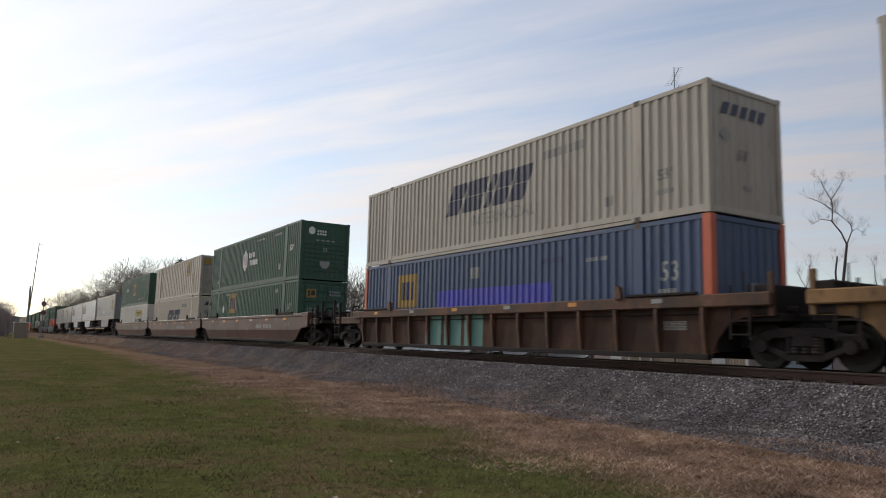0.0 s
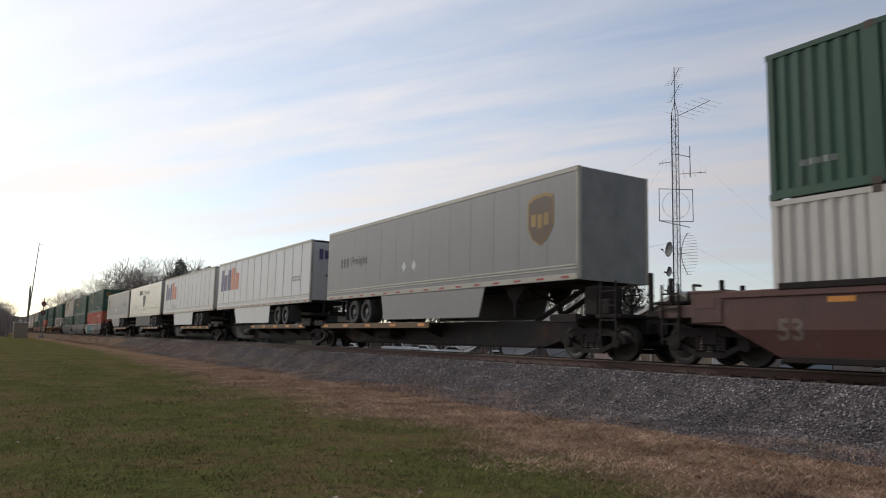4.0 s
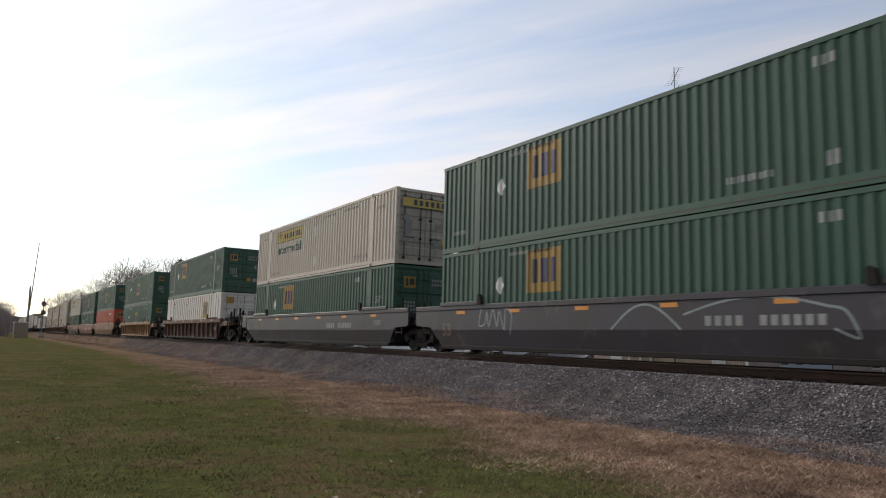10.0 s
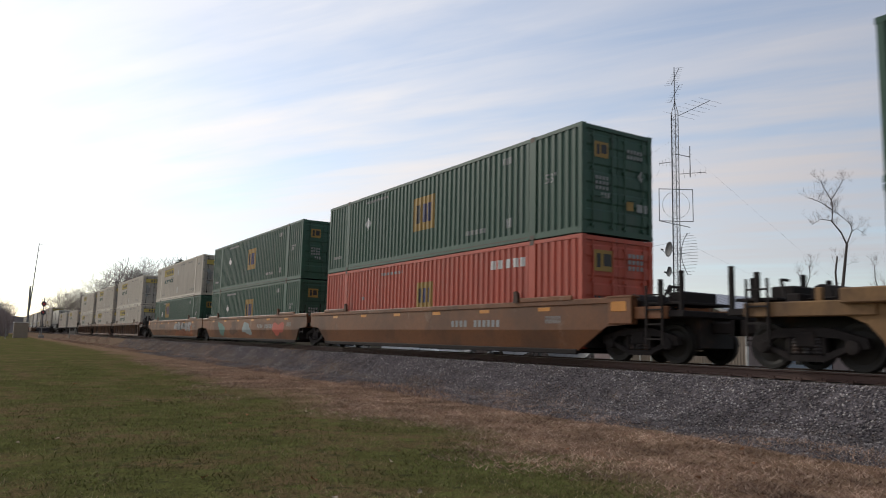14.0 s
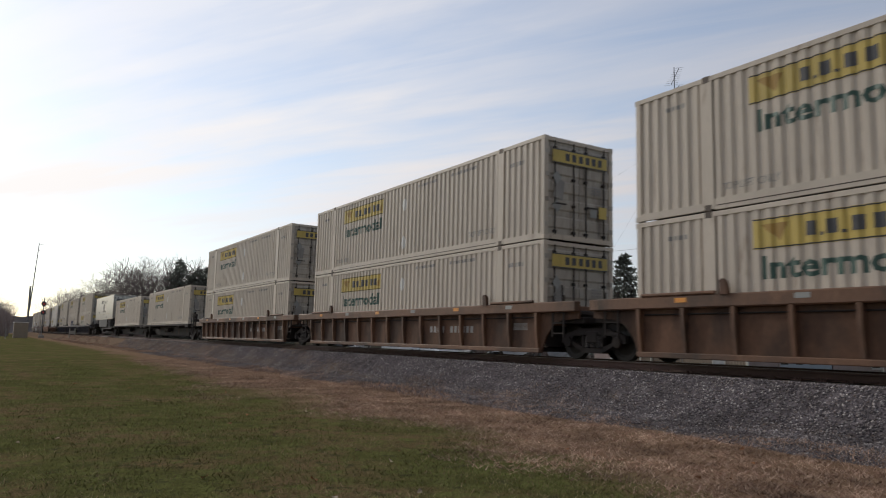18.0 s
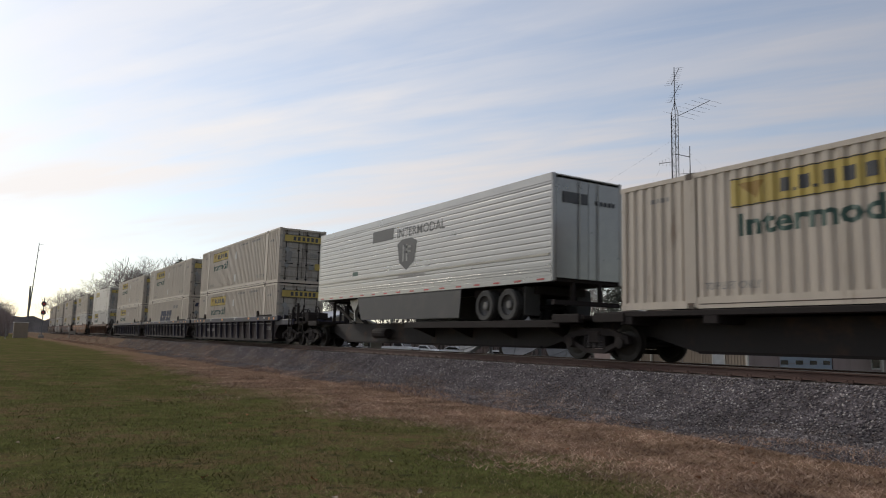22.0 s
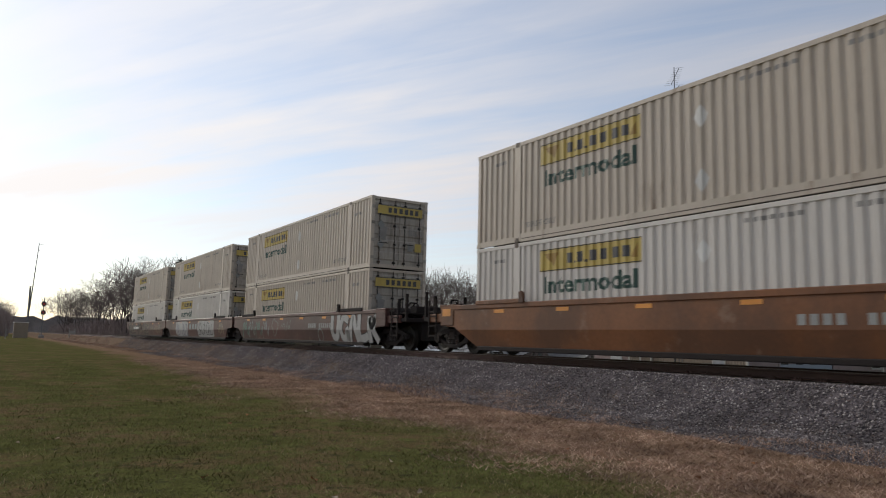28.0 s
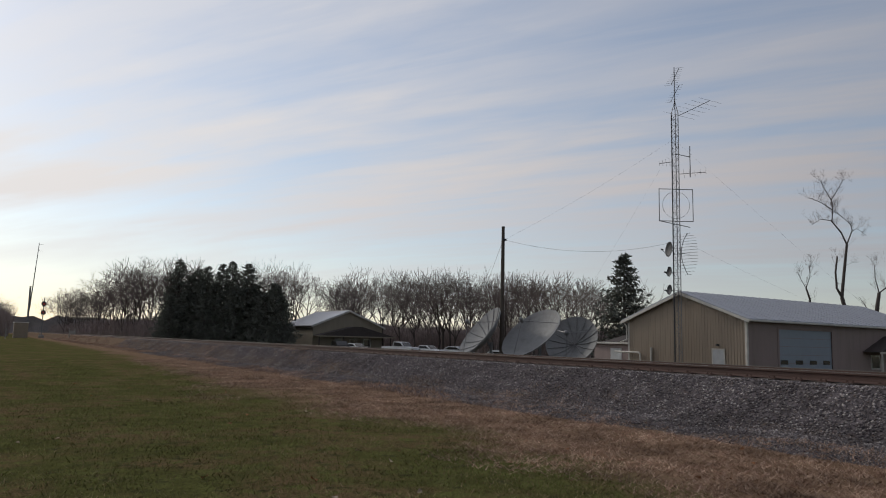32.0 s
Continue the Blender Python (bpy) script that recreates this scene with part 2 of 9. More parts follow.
M_ALU = mat("bright aluminium trailer sheet", (0.31, 0.304, 0.298), 0.30, metal=0.75, stretch=(1, 0.3, 1), stain=(0.40, 0.38, 0.35), stain_amt=0.4, var=0.08)
M_TYRE = mat("tyre rubber", (0.045, 0.044, 0.043), 0.85, bump=0.2)
M_RIM = mat("tyre rim metal", (0.12, 0.118, 0.115), 0.6, metal=0.0, stain=GRIME)
M_NOSE = mat("grey trailer nose", (0.21, 0.21, 0.21), 0.4, stain=GRIME, stain_amt=0.3)
D_YELLOW = mat("yellow decal", (0.50, 0.375, 0.095), 0.5, stain=(0.35, 0.24, 0.10), stretch=RUN, rnd=0.02)
D_GOLD = mat("gold decal", (0.311, 0.1866, 0.0363), 0.5, stain=(0.30, 0.20, 0.10), stretch=RUN, rnd=0.02)
D_BLACK = mat("black decal", (0.025, 0.024, 0.026), 0.5)
D_CHAR = mat("charcoal decal", (0.06, 0.06, 0.065), 0.5)
D_NAVY = mat("navy decal", (0.035, 0.038, 0.075), 0.5, stain=(0.16, 0.16, 0.18), stain_amt=0.35)
D_BLUE = mat("blue decal", (0.036, 0.036, 0.112), 0.5)
D_VIOLET = mat("sun-bleached violet-blue patch", (0.06, 0.055, 0.42), 0.5, stain=(0.05, 0.07, 0.2), stretch=RUN)
D_TEAL = mat("dark green decal", (0.022, 0.068, 0.053), 0.5, stain=(0.10, 0.14, 0.125), stretch=RUN)
D_WHITE = mat("white decal", (0.66, 0.66, 0.64), 0.5, stain=(0.35, 0.36, 0.34), stretch=RUN)
D_PALE = mat("faded white lettering", (0.27, 0.2775, 0.27), 0.6, stain=(0.2, 0.2, 0.2))
D_FAINT = mat("worn pale stencil", (0.165, 0.125, 0.10), 0.7, stain=(0.08, 0.05, 0.04), stain_amt=0.7)
M_SEAM = mat("rust-stained panel seam", (0.27, 0.205, 0.155), 0.7, stretch=RUN, stain=(0.14, 0.085, 0.05), stain_amt=0.7)
D_GREYTXT = mat("faded dark lettering", (0.25, 0.24, 0.23), 0.6)
D_PURPLE = mat("dark purple decal", (0.1, 0.08, 0.19), 0.45)
D_FLAME = mat("orange-red decal", (0.55, 0.17, 0.09), 0.45)
D_BROWN = mat("dark brown decal", (0.085, 0.045, 0.022), 0.45)
D_REDREF = mat("red reflector tape", (0.35, 0.03, 0.025), 0.4)
D_AMBER = mat("amber reflector tape", (0.62, 0.25, 0.04), 0.4)
D_HUBRED = mat("dull red decal", (0.30, 0.07, 0.06), 0.5)
G_TEAL = mat("teal spray paint", (0.06, 0.30, 0.32), 0.6, stain=(0.04, 0.13, 0.15))
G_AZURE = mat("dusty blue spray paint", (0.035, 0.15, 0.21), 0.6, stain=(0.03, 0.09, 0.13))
G_AQUA = mat("pale aqua spray line", (0.22, 0.42, 0.42), 0.6)
G_CREAM = mat("cream spray paint", (0.33, 0.2904, 0.198), 0.6, stain=(0.2, 0.17, 0.12))
G_WHITE = mat("white spray paint", (0.37, 0.37, 0.3626), 0.6, stain=(0.25, 0.24, 0.23))
G_PALE = mat("thin pale spray line", (0.24, 0.28, 0.28), 0.6)
G_BLACK = mat("black spray paint", (0.03, 0.03, 0.032), 0.6)
G_SEA = mat("faded sea-green paint", (0.10, 0.22, 0.19), 0.6, stain=(0.14, 0.11, 0.08))
G_SOOT = mat("thin black spray over brown", (0.055, 0.042, 0.036), 0.65, stain=(0.09, 0.055, 0.045))


# ---- mesh tools ----
def part(name, bm, material, parent=None, label=""):
    """Links a bmesh as one mesh object under a thing or part."""
    me = bpy.data.meshes.new(name)
    bm.to_mesh(me)
    bm.free()
    for m in material if isinstance(material, (list, tuple)) else [material]:
        me.materials.append(m)
    ob = new(name, me)
    ob.parent = parent
    return tagged(ob, label, kind="stuff" if name in ("lettering", "band_letters", "number", "logo_mark", "band_edge", "shield_letters", "emblem_mark", "name_block") else "")


def twin(ob, parent=None, m=None):
    """One more object on the same mesh."""
    o = new(ob.name.split(".")[0], ob.data)
    o.parent = parent or ob.parent
    if m is not None:
        o.matrix_basis = m
    for key in ("label", "kind"):
        if key in ob:
            o[key] = ob[key]
    return o


def box(bm, x0, x1, y0, y1, z0, z1):
    v = [bm.verts.new(p) for p in ((x0, y0, z0), (x1, y0, z0), (x1, y1, z0), (x0, y1, z0), (x0, y0, z1), (x1, y0, z1), (x1, y1, z1), (x0, y1, z1))]
    for f in ((3, 2, 1, 0), (4, 5, 6, 7), (0, 1, 5, 4), (1, 2, 6, 5), (2, 3, 7, 6), (3, 0, 4, 7)):
        bm.faces.new([v[i] for i in f])
    return bm


def bbox(*a, bev=0.0):
    bm = box(bmesh.new(), *a)
    if bev:
        bmesh.ops.bevel(bm, geom=bm.edges[:], offset=bev, segments=1, affect="EDGES")
    return bm


def prism(bm, pts, a0, a1, axis="x"):
    """A solid from a flat outline pts: in (y, z) along x, in (x, z) along y, or in (x, y) along z."""
    put = {"x": lambda p, a: (a, p[0], p[1]), "y": lambda p, a: (p[0], a, p[1]), "z": lambda p, a: (p[0], p[1], a)}[axis]
    lo = [bm.verts.new(put(p, a0)) for p in pts]
    hi = [bm.verts.new(put(p, a1)) for p in pts]
    bm.faces.new(lo[::-1])
    bm.faces.new(hi)
    for i in range(len(pts)):
        j = (i + 1) % len(pts)
        bm.faces.new((lo[i], lo[j], hi[j], hi[i]))
    return bm


def tube(bm, p0, p1, r0, r1=None, n=8, cap=True):
    r1 = r0 if r1 is None else r1
    p0, p1 = Vector(p0), Vector(p1)
    q = (p1 - p0).to_track_quat("Z", "Y")
    ring = [Vector((math.cos(2 * math.pi * i / n), math.sin(2 * math.pi * i / n), 0)) for i in range(n)]
    a = [bm.verts.new(p0 + q @ (c * r0)) for c in ring]
    b = [bm.verts.new(p1 + q @ (c * r1)) for c in ring]
    for i in range(n):
        bm.faces.new((a[i], a[(i + 1) % n], b[(i + 1) % n], b[i]))
    if cap:
        bm.faces.new(a[::-1])
        bm.faces.new(b)
    return bm


def lathe(bm, prof, n=24, axis="x", cap=True):
    """Turns an outline of (radius, along) about an axis."""
    rings = []
    for r, a in prof:
        ring = []
        for i in range(n):
            c, s = math.cos(2 * math.pi * i / n) * r, math.sin(2 * math.pi * i / n) * r
            ring.append(bm.verts.new({"x": (a, c, s), "y": (c, a, s), "z": (c, s, a)}[axis]))
        rings.append(ring)
    for p, q in zip(rings, rings[1:]):
        for i in range(n):
            bm.faces.new((p[i], p[(i + 1) % n], q[(i + 1) % n], q[i]))
    if cap:
        bm.faces.new(rings[0][::-1])
        bm.faces.new(rings[-1])
    return bm


def poly(bm, pts):
    bm.faces.new([bm.verts.new((p[0], p[1], 0)) for p in pts])
    return bm


def thing(name, label, category, group="", kind=""):
    return tagged(new(name), label, category, group, kind)


def text_bm(s, size, bold=0.0):
    """Letters in the xy plane, centred, as a flat bmesh."""
    cu = bpy.data.curves.new("letters", "FONT")
    cu.body, cu.size, cu.align_x, cu.align_y, cu.resolution_u = s, size, "CENTER", "CENTER", 2
    cu.offset = bold
    ob = bpy.data.objects.new("letters", cu)
    me = ob.to_mesh()
    bm = bmesh.new()
    bm.from_mesh(me)
    ob.to_mesh_clear()
    bpy.data.objects.remove(ob)
    bpy.data.curves.remove(cu)
    return bm


def ladder(car, x, y0, y1, z0, z1, n, m):
    bm = bmesh.new()
    for y in (y0, y1):
        box(bm, x - 0.02, x + 0.02, y - 0.02, y + 0.02, z0, z1)
    for i in range(n):
        z = z0 + (z1 - z0) * (i + 0.3) / n
        box(bm, x - 0.018, x + 0.018, y0, y1, z, z + 0.035)
    part("ladder", bm, m, car)


def word(s, w, h, bold=0.0):
    """Letters scaled to a width and a height of capitals."""
    bm = text_bm(s, 1.0, bold)
    lo = [min(v.co[i] for v in bm.verts) for i in (0, 1)]
    hi = [max(v.co[i] for v in bm.verts) for i in (0, 1)]
    for v in bm.verts:
        v.co.x = (v.co.x - (lo[0] + hi[0]) / 2) * w / (hi[0] - lo[0])
        v.co.y = (v.co.y - (lo[1] + hi[1]) / 2) * h / (hi[1] - lo[1])
    return bm


def ribbon(pts, width):
    """A flat stroke of even width along points, mitred at its bends."""
    bm = bmesh.new()
    n, prev = len(pts), None
    for i in range(n):
        a, b = Vector((*pts[max(i - 1, 0)], 0)), Vector((*pts[min(i + 1, n - 1)], 0))
        d = (b - a).normalized() if (b - a).length > 1e-6 else Vector((1, 0, 0))
        o = Vector((-d.y, d.x, 0)) * width / 2
        c = Vector((*pts[i], 0)) + d * width * (-0.35 if i == 0 else 0.35 if i == n - 1 else 0)
        row = (bm.verts.new(c + o), bm.verts.new(c - o))
        if prev:
            bm.faces.new((prev[0], prev[1], row[1], row[0]))
        prev = row
    return bm


def blob(w, h, seed, n=18, power=2.6, rough=0.12):
    """A swollen rounded shape."""
    r = random.Random(seed)
    ph = [r.uniform(0, 6.283) for _ in range(3)]
    pts = []
    for i in range(n):
        a = 2 * math.pi * i / n
        c, s = math.cos(a), math.sin(a)
        k = 1 + rough * (math.sin(2 * a + ph[0]) * 0.6 + math.sin(3 * a + ph[1]) * 0.5 + math.sin(5 * a + ph[2]) * 0.3)
        pts.append((math.copysign(abs(c) ** (2 / power), c) * w / 2 * k, math.copysign(abs(s) ** (2 / power), s) * h / 2 * k))
    return poly(bmesh.new(), pts)


# ---- ground ----
def ground_material():
    """Lawn that turns to dead, sprayed grass along the stones: green and straw mixed by a worn, uneven edge."""
    m = bpy.data.materials.new("lawn and dead grass")
    m.use_nodes = True
    nt = m.node_tree
    b = nt.nodes["Principled BSDF"]
    n, ln = nt.nodes.new, nt.links.new
    geo = n("ShaderNodeNewGeometry")
    sep = n("ShaderNodeSeparateXYZ")
    ln(geo.outputs["Position"], sep.inputs[0])

    def noise_tex(scale, detail=5, rough=0.6):
        t = n("ShaderNodeTexNoise")
        t.inputs["Scale"].default_value, t.inputs["Detail"].default_value, t.inputs["Roughness"].default_value = scale, detail, rough
        ln(geo.outputs["Position"], t.inputs["Vector"])
        return t.outputs["Fac"]

    def ramp(src, lo, hi, a=0.0, c=1.0):
        r = n("ShaderNodeMapRange")
        r.interpolation_type = "SMOOTHSTEP"
        r.inputs["From Min"].default_value, r.inputs["From Max"].default_value = lo, hi
        r.inputs["To Min"].default_value, r.inputs["To Max"].default_value = a, c
        ln(src, r.inputs["Value"])
        return r.outputs[0]

    def math2(op, a, c):
        k = n("ShaderNodeMath")
        k.operation = op
        for i, v in enumerate((a, c)):
            if isinstance(v, (int, float)):
                k.inputs[i].default_value = v
            else:
                ln(v, k.inputs[i])
        return k.outputs[0]

    def mixc(fac, a, c):
        k = n("ShaderNodeMix")
        k.data_type = "RGBA"
        ln(fac, k.inputs["Factor"])
        for s, v in (("A", a), ("B", c)):
            if isinstance(v, tuple):
                k.inputs[s].default_value = (*v, 1)
            else:
                ln(v, k.inputs[s])
        return k.outputs["Result"]
    lawn = mixc(ramp(noise_tex(0.5, 6), 0.44, 0.60), (0.099, 0.100, 0.035), (0.172, 0.121, 0.066))
    lawn = mixc(ramp(noise_tex(2.3, 6, 0.7), 0.46, 0.62), lawn, (0.132, 0.140, 0.048))
    lawn = mixc(ramp(noise_tex(3.1, 7, 0.7), 0.53, 0.66), lawn, (0.062, 0.062, 0.030))
    lawn = mixc(ramp(noise_tex(26.0, 4), 0.48, 0.72), lawn, (0.066, 0.062, 0.032))
    straw = mixc(ramp(noise_tex(1.6), 0.35, 0.68), (0.205, 0.132, 0.088), (0.290, 0.202, 0.138))
    straw = mixc(ramp(noise_tex(24.0), 0.48, 0.72), straw, (0.111, 0.072, 0.047))
    # the edge lies farther out along the track
    drift = math2("MULTIPLY", math2("MINIMUM", math2("MAXIMUM", math2("SUBTRACT", sep.outputs[1], 20.0), 0.0), 35.0), 0.045)
    wob = math2("MULTIPLY", math2("SUBTRACT", noise_tex(0.35, 6), 0.5), 5.0)
    edge = math2("SUBTRACT", math2("ADD", sep.outputs[0], wob), drift)
    col = mixc(ramp(edge, 5.3, 7.0), lawn, straw)
    far = ramp(sep.outputs[0], 17.5, 19.0)
    lot = mixc(ramp(noise_tex(0.3), 0.4, 0.6), (0.09, 0.08, 0.065), (0.085, 0.082, 0.045))
    col = mixc(far, col, lot)
    ln(col, b.inputs["Base Color"])
    b.inputs["Roughness"].default_value = 1.0
    b.inputs["Specular IOR Level"].default_value = 0.0
    bp = n("ShaderNodeBump")
    bp.inputs["Strength"].default_value, bp.inputs["Distance"].default_value = 0.9, 0.05
    ln(math2("ADD", noise_tex(30.0, 6), math2("MULTIPLY", noise_tex(5.0), 1.2)), bp.inputs["Height"])
    ln(bp.outputs[0], b.inputs["Normal"])
    return m


def ground_z(x, y):
    """The lawn, the foot of the stones, and the lower land beyond the track."""
    w = 0.05 * noise.noise((x * 0.22, y * 0.22, 3.1)) + 0.018 * noise.noise((x * 1.1, y * 1.1, 8.0))
    if x > 19.5:
        w -= 0.65 * min((x - 19.5) / 4, 1)
    return w


def numpy_mesh(name, verts, faces, material):
    """A mesh from arrays of corners; faces all of one size."""
    verts, faces = np.asarray(verts, np.float32), np.asarray(faces, np.int32)
    me = bpy.data.meshes.new(name)
    me.vertices.add(len(verts))
    me.vertices.foreach_set("co", verts.ravel())
    k = faces.shape[1]
    me.loops.add(faces.size)
    me.loops.foreach_set("vertex_index", faces.ravel())
    me.polygons.add(len(faces))
    me.polygons.foreach_set("loop_start", np.arange(0, faces.size, k, dtype=np.int32))
    me.update(calc_edges=True)
    me.materials.append(material)
    return me


def axis_steps(lo, hi, fine_lo, fine_hi, fine, coarse):
    out, v = [], fine_lo
    while v < fine_hi:
        out.append(v)
        v += fine
    step, v = fine * 1.5, fine_hi
    while v < hi:
        out.append(v)
        v += step
        step *= coarse
    out.append(hi)
    step, v = fine * 1.5, fine_lo - fine
    while v > lo:
        out.insert(0, v)
        v -= step
        step *= coarse
    out.insert(0, lo)
    return out


M_GROUND = ground_material()
gx, gy = axis_steps(-1800, 1800, -6, 26, 0.5, 1.35), axis_steps(-1800, 3000, 2, 40, 0.5, 1.25)
gv = [(x, y, ground_z(x, y)) for x in gx for y in gy]
ny = len(gy)
gf = [(i * ny + j, (i + 1) * ny + j, (i + 1) * ny + j + 1, i * ny + j + 1) for i in range(len(gx) - 1) for j in range(ny - 1)]
ground = new("ground", numpy_mesh("ground", gv, gf, M_GROUND))
tagged(ground, "mown lawn with a strip of dead straw-brown grass", "ground", kind="structure")

# ---- track ----
def ballast_material():
    """Grey crushed stone with streaks of dead grass that thicken along the track and towards the foot."""
    m = mat("grey crushed stone", (0.105, 0.093, 0.098), 0.95, var=0.55, scale=5, bump=1.0, bump_scale=20, rnd=0, spec=0.0)
    nt = m.node_tree
    n, ln = nt.nodes.new, nt.links.new
    b = nt.nodes["Principled BSDF"]
    stone = b.inputs["Base Color"].links[0].from_socket
    geo, sep = n("ShaderNodeNewGeometry"), n("ShaderNodeSeparateXYZ")
    ln(geo.outputs["Position"], sep.inputs[0])
    mp = n("ShaderNodeMapping")
    mp.inputs["Scale"].default_value = (1.6, 0.28, 1.6)
    ln(geo.outputs["Position"], mp.inputs[0])
    streak, fleck = n("ShaderNodeTexNoise"), n("ShaderNodeTexNoise")
    streak.inputs["Scale"].default_value, streak.inputs["Detail"].default_value, streak.inputs["Roughness"].default_value = 1.1, 7, 0.7
    fleck.inputs["Scale"].default_value, fleck.inputs["Detail"].default_value = 9.0, 4
    ln(mp.outputs[0], streak.inputs["Vector"])
    ln(geo.outputs["Position"], fleck.inputs["Vector"])

    def lin(src, k, add):
        q = n("ShaderNodeMath")
        q.operation = "MULTIPLY_ADD"
        q.inputs[1].default_value = k
        ln(src, q.inputs[0])
        if isinstance(add, float):
            q.inputs[2].default_value = add
        else:
            ln(add, q.inputs[2])
        return q.outputs[0]
    along = n("ShaderNodeMapRange")
    along.inputs["From Min"].default_value, along.inputs["From Max"].default_value = 8.0, 75.0
    along.inputs["To Max"].default_value = 0.40
    ln(sep.outputs[1], along.inputs["Value"])
    low = n("ShaderNodeMapRange")
    low.inputs["From Min"].default_value, low.inputs["From Max"].default_value = 0.75, 0.0
    low.inputs["To Max"].default_value = 0.12
    ln(sep.outputs[2], low.inputs["Value"])
    amount = lin(streak.outputs["Fac"], 1.0, lin(fleck.outputs["Fac"], 0.35, lin(along.outputs[0], 1.0, low.outputs[0])))
    cut = n("ShaderNodeMapRange")
    cut.interpolation_type = "SMOOTHSTEP"
    cut.inputs["From Min"].default_value, cut.inputs["From Max"].default_value = 0.80, 1.02
    cut.inputs["To Max"].default_value = 0.85
    ln(amount, cut.inputs["Value"])
    mx = n("ShaderNodeMix")
    mx.data_type = "RGBA"
    mx.inputs["B"].default_value = (0.19, 0.135, 0.092, 1)
    ln(cut.outputs[0], mx.inputs["Factor"])
    ln(stone, mx.inputs["A"])
    ln(mx.outputs["Result"], b.inputs["Base Color"])
    return m


M_BALLAST = ballast_material()
M_RAIL = mat("rust-brown rail steel", (0.084, 0.045, 0.036), 0.75, stain=(0.06, 0.035, 0.025), stain_amt=0.6, scale=1.2, bump=0.15)
M_HEAD = mat("worn rail head", (0.17, 0.145, 0.13), 0.42, metal=0.7)
M_TIE = mat("creosoted timber", (0.055, 0.042, 0.034), 0.9, stretch=(0.3, 3, 3), var=0.35, bump=0.4, bump_scale=30)


def ballast_z(x):
    """The stones' profile across the track."""
    u = abs(x - TRACK_X)
    if u < 1.75:
        return RAIL_Z - 0.21
    if x > TRACK_X:
        return max(RAIL_Z - 0.21 - (u - 1.75) * 0.72, -0.75)
    return max(RAIL_Z - 0.21 - (u - 1.75) * 0.70, 0.12 - max(u - 2.8, 0) * 0.06 - max(u - 3.7, 0) * 0.15)


bx = [TRACK_X + u for u in (-4.8, -4.4, -4.1, -3.8, -3.5, -3.2, -2.95, -2.807, -2.7, -2.45, -2.2, -1.95, -1.75, -1.3, 0, 1.3, 1.75, 2.3, 2.9, 3.6, 4.4)]
by = axis_steps(-150, 1600, -2, 60, 0.35, 1.2)


def ballast_top(x, y):
    """The stones' uneven surface."""
    return ballast_z(x) + 0.02 * noise.noise((x * 2.2, y * 2.2, 1)) * (abs(x - TRACK_X) > 1.4) + 0.04 * noise.noise((x * 0.9, y * 0.4, 6)) * min(max(TRACK_X - 2.5 - x, 0), 1)


bv = [(x, y, ballast_top(x, y)) for x in bx for y in by]
nb = len(by)
bf = [(i * nb + j, (i + 1) * nb + j, (i + 1) * nb + j + 1, i * nb + j + 1) for i in range(len(bx) - 1) for j in range(nb - 1)]
ballast = new("ballast", numpy_mesh("ballast", bv, bf, M_BALLAST))
tagged(ballast, "sloping bed of grey crushed stone under the track", "ballast", kind="structure")


def scatter_stones(count, seed, x0, x1, far, least, most):
    """Loose stones from x0 to x1 across the bed, thick near the lawn's near end and thinner far off."""
    r = np.random.RandomState(seed)
    y = 1.5 + far * r.rand(count) ** 1.8
    x = x0 + (x1 - x0) * r.rand(count) + 0.25 * (r.rand(count) - 0.5)
    z = np.array([max(ballast_top(a, b), ground_z(a, b) - 0.012) for a, b in zip(x, y)])
    s = least + (most - least) * r.rand(count) ** 1.4
    base = np.array(((1, 0, 0), (-1, 0, 0), (0, 1, 0), (0, -1, 0), (0, 0, 1), (0, 0, -1)), float)
    tri = np.array(((0, 2, 4), (2, 1, 4), (1, 3, 4), (3, 0, 4), (2, 0, 5), (1, 2, 5), (3, 1, 5), (0, 3, 5)))
    shape = base[None] * (0.65 + 0.7 * r.rand(count, 6, 1)) + 0.28 * (r.rand(count, 6, 3) - 0.5)
    ang = r.rand(count) * 6.283
    c, sn = np.cos(ang), np.sin(ang)
    rx = shape[..., 0] * c[:, None] - shape[..., 1] * sn[:, None]
    ry = shape[..., 0] * sn[:, None] + shape[..., 1] * c[:, None]
    tilt = (r.rand(count) - 0.5) * 1.6
    rz = shape[..., 2] * np.cos(tilt)[:, None] + rx * np.sin(tilt)[:, None]
    v = np.stack((rx, ry, rz * 0.8), -1) * s[:, None, None] + np.stack((x, y, z + s * 0.25), -1)[:, None]
    f = tri[None] + (np.arange(count) * 6)[:, None, None]
    return v.reshape(-1, 3), f.reshape(-1, 3)


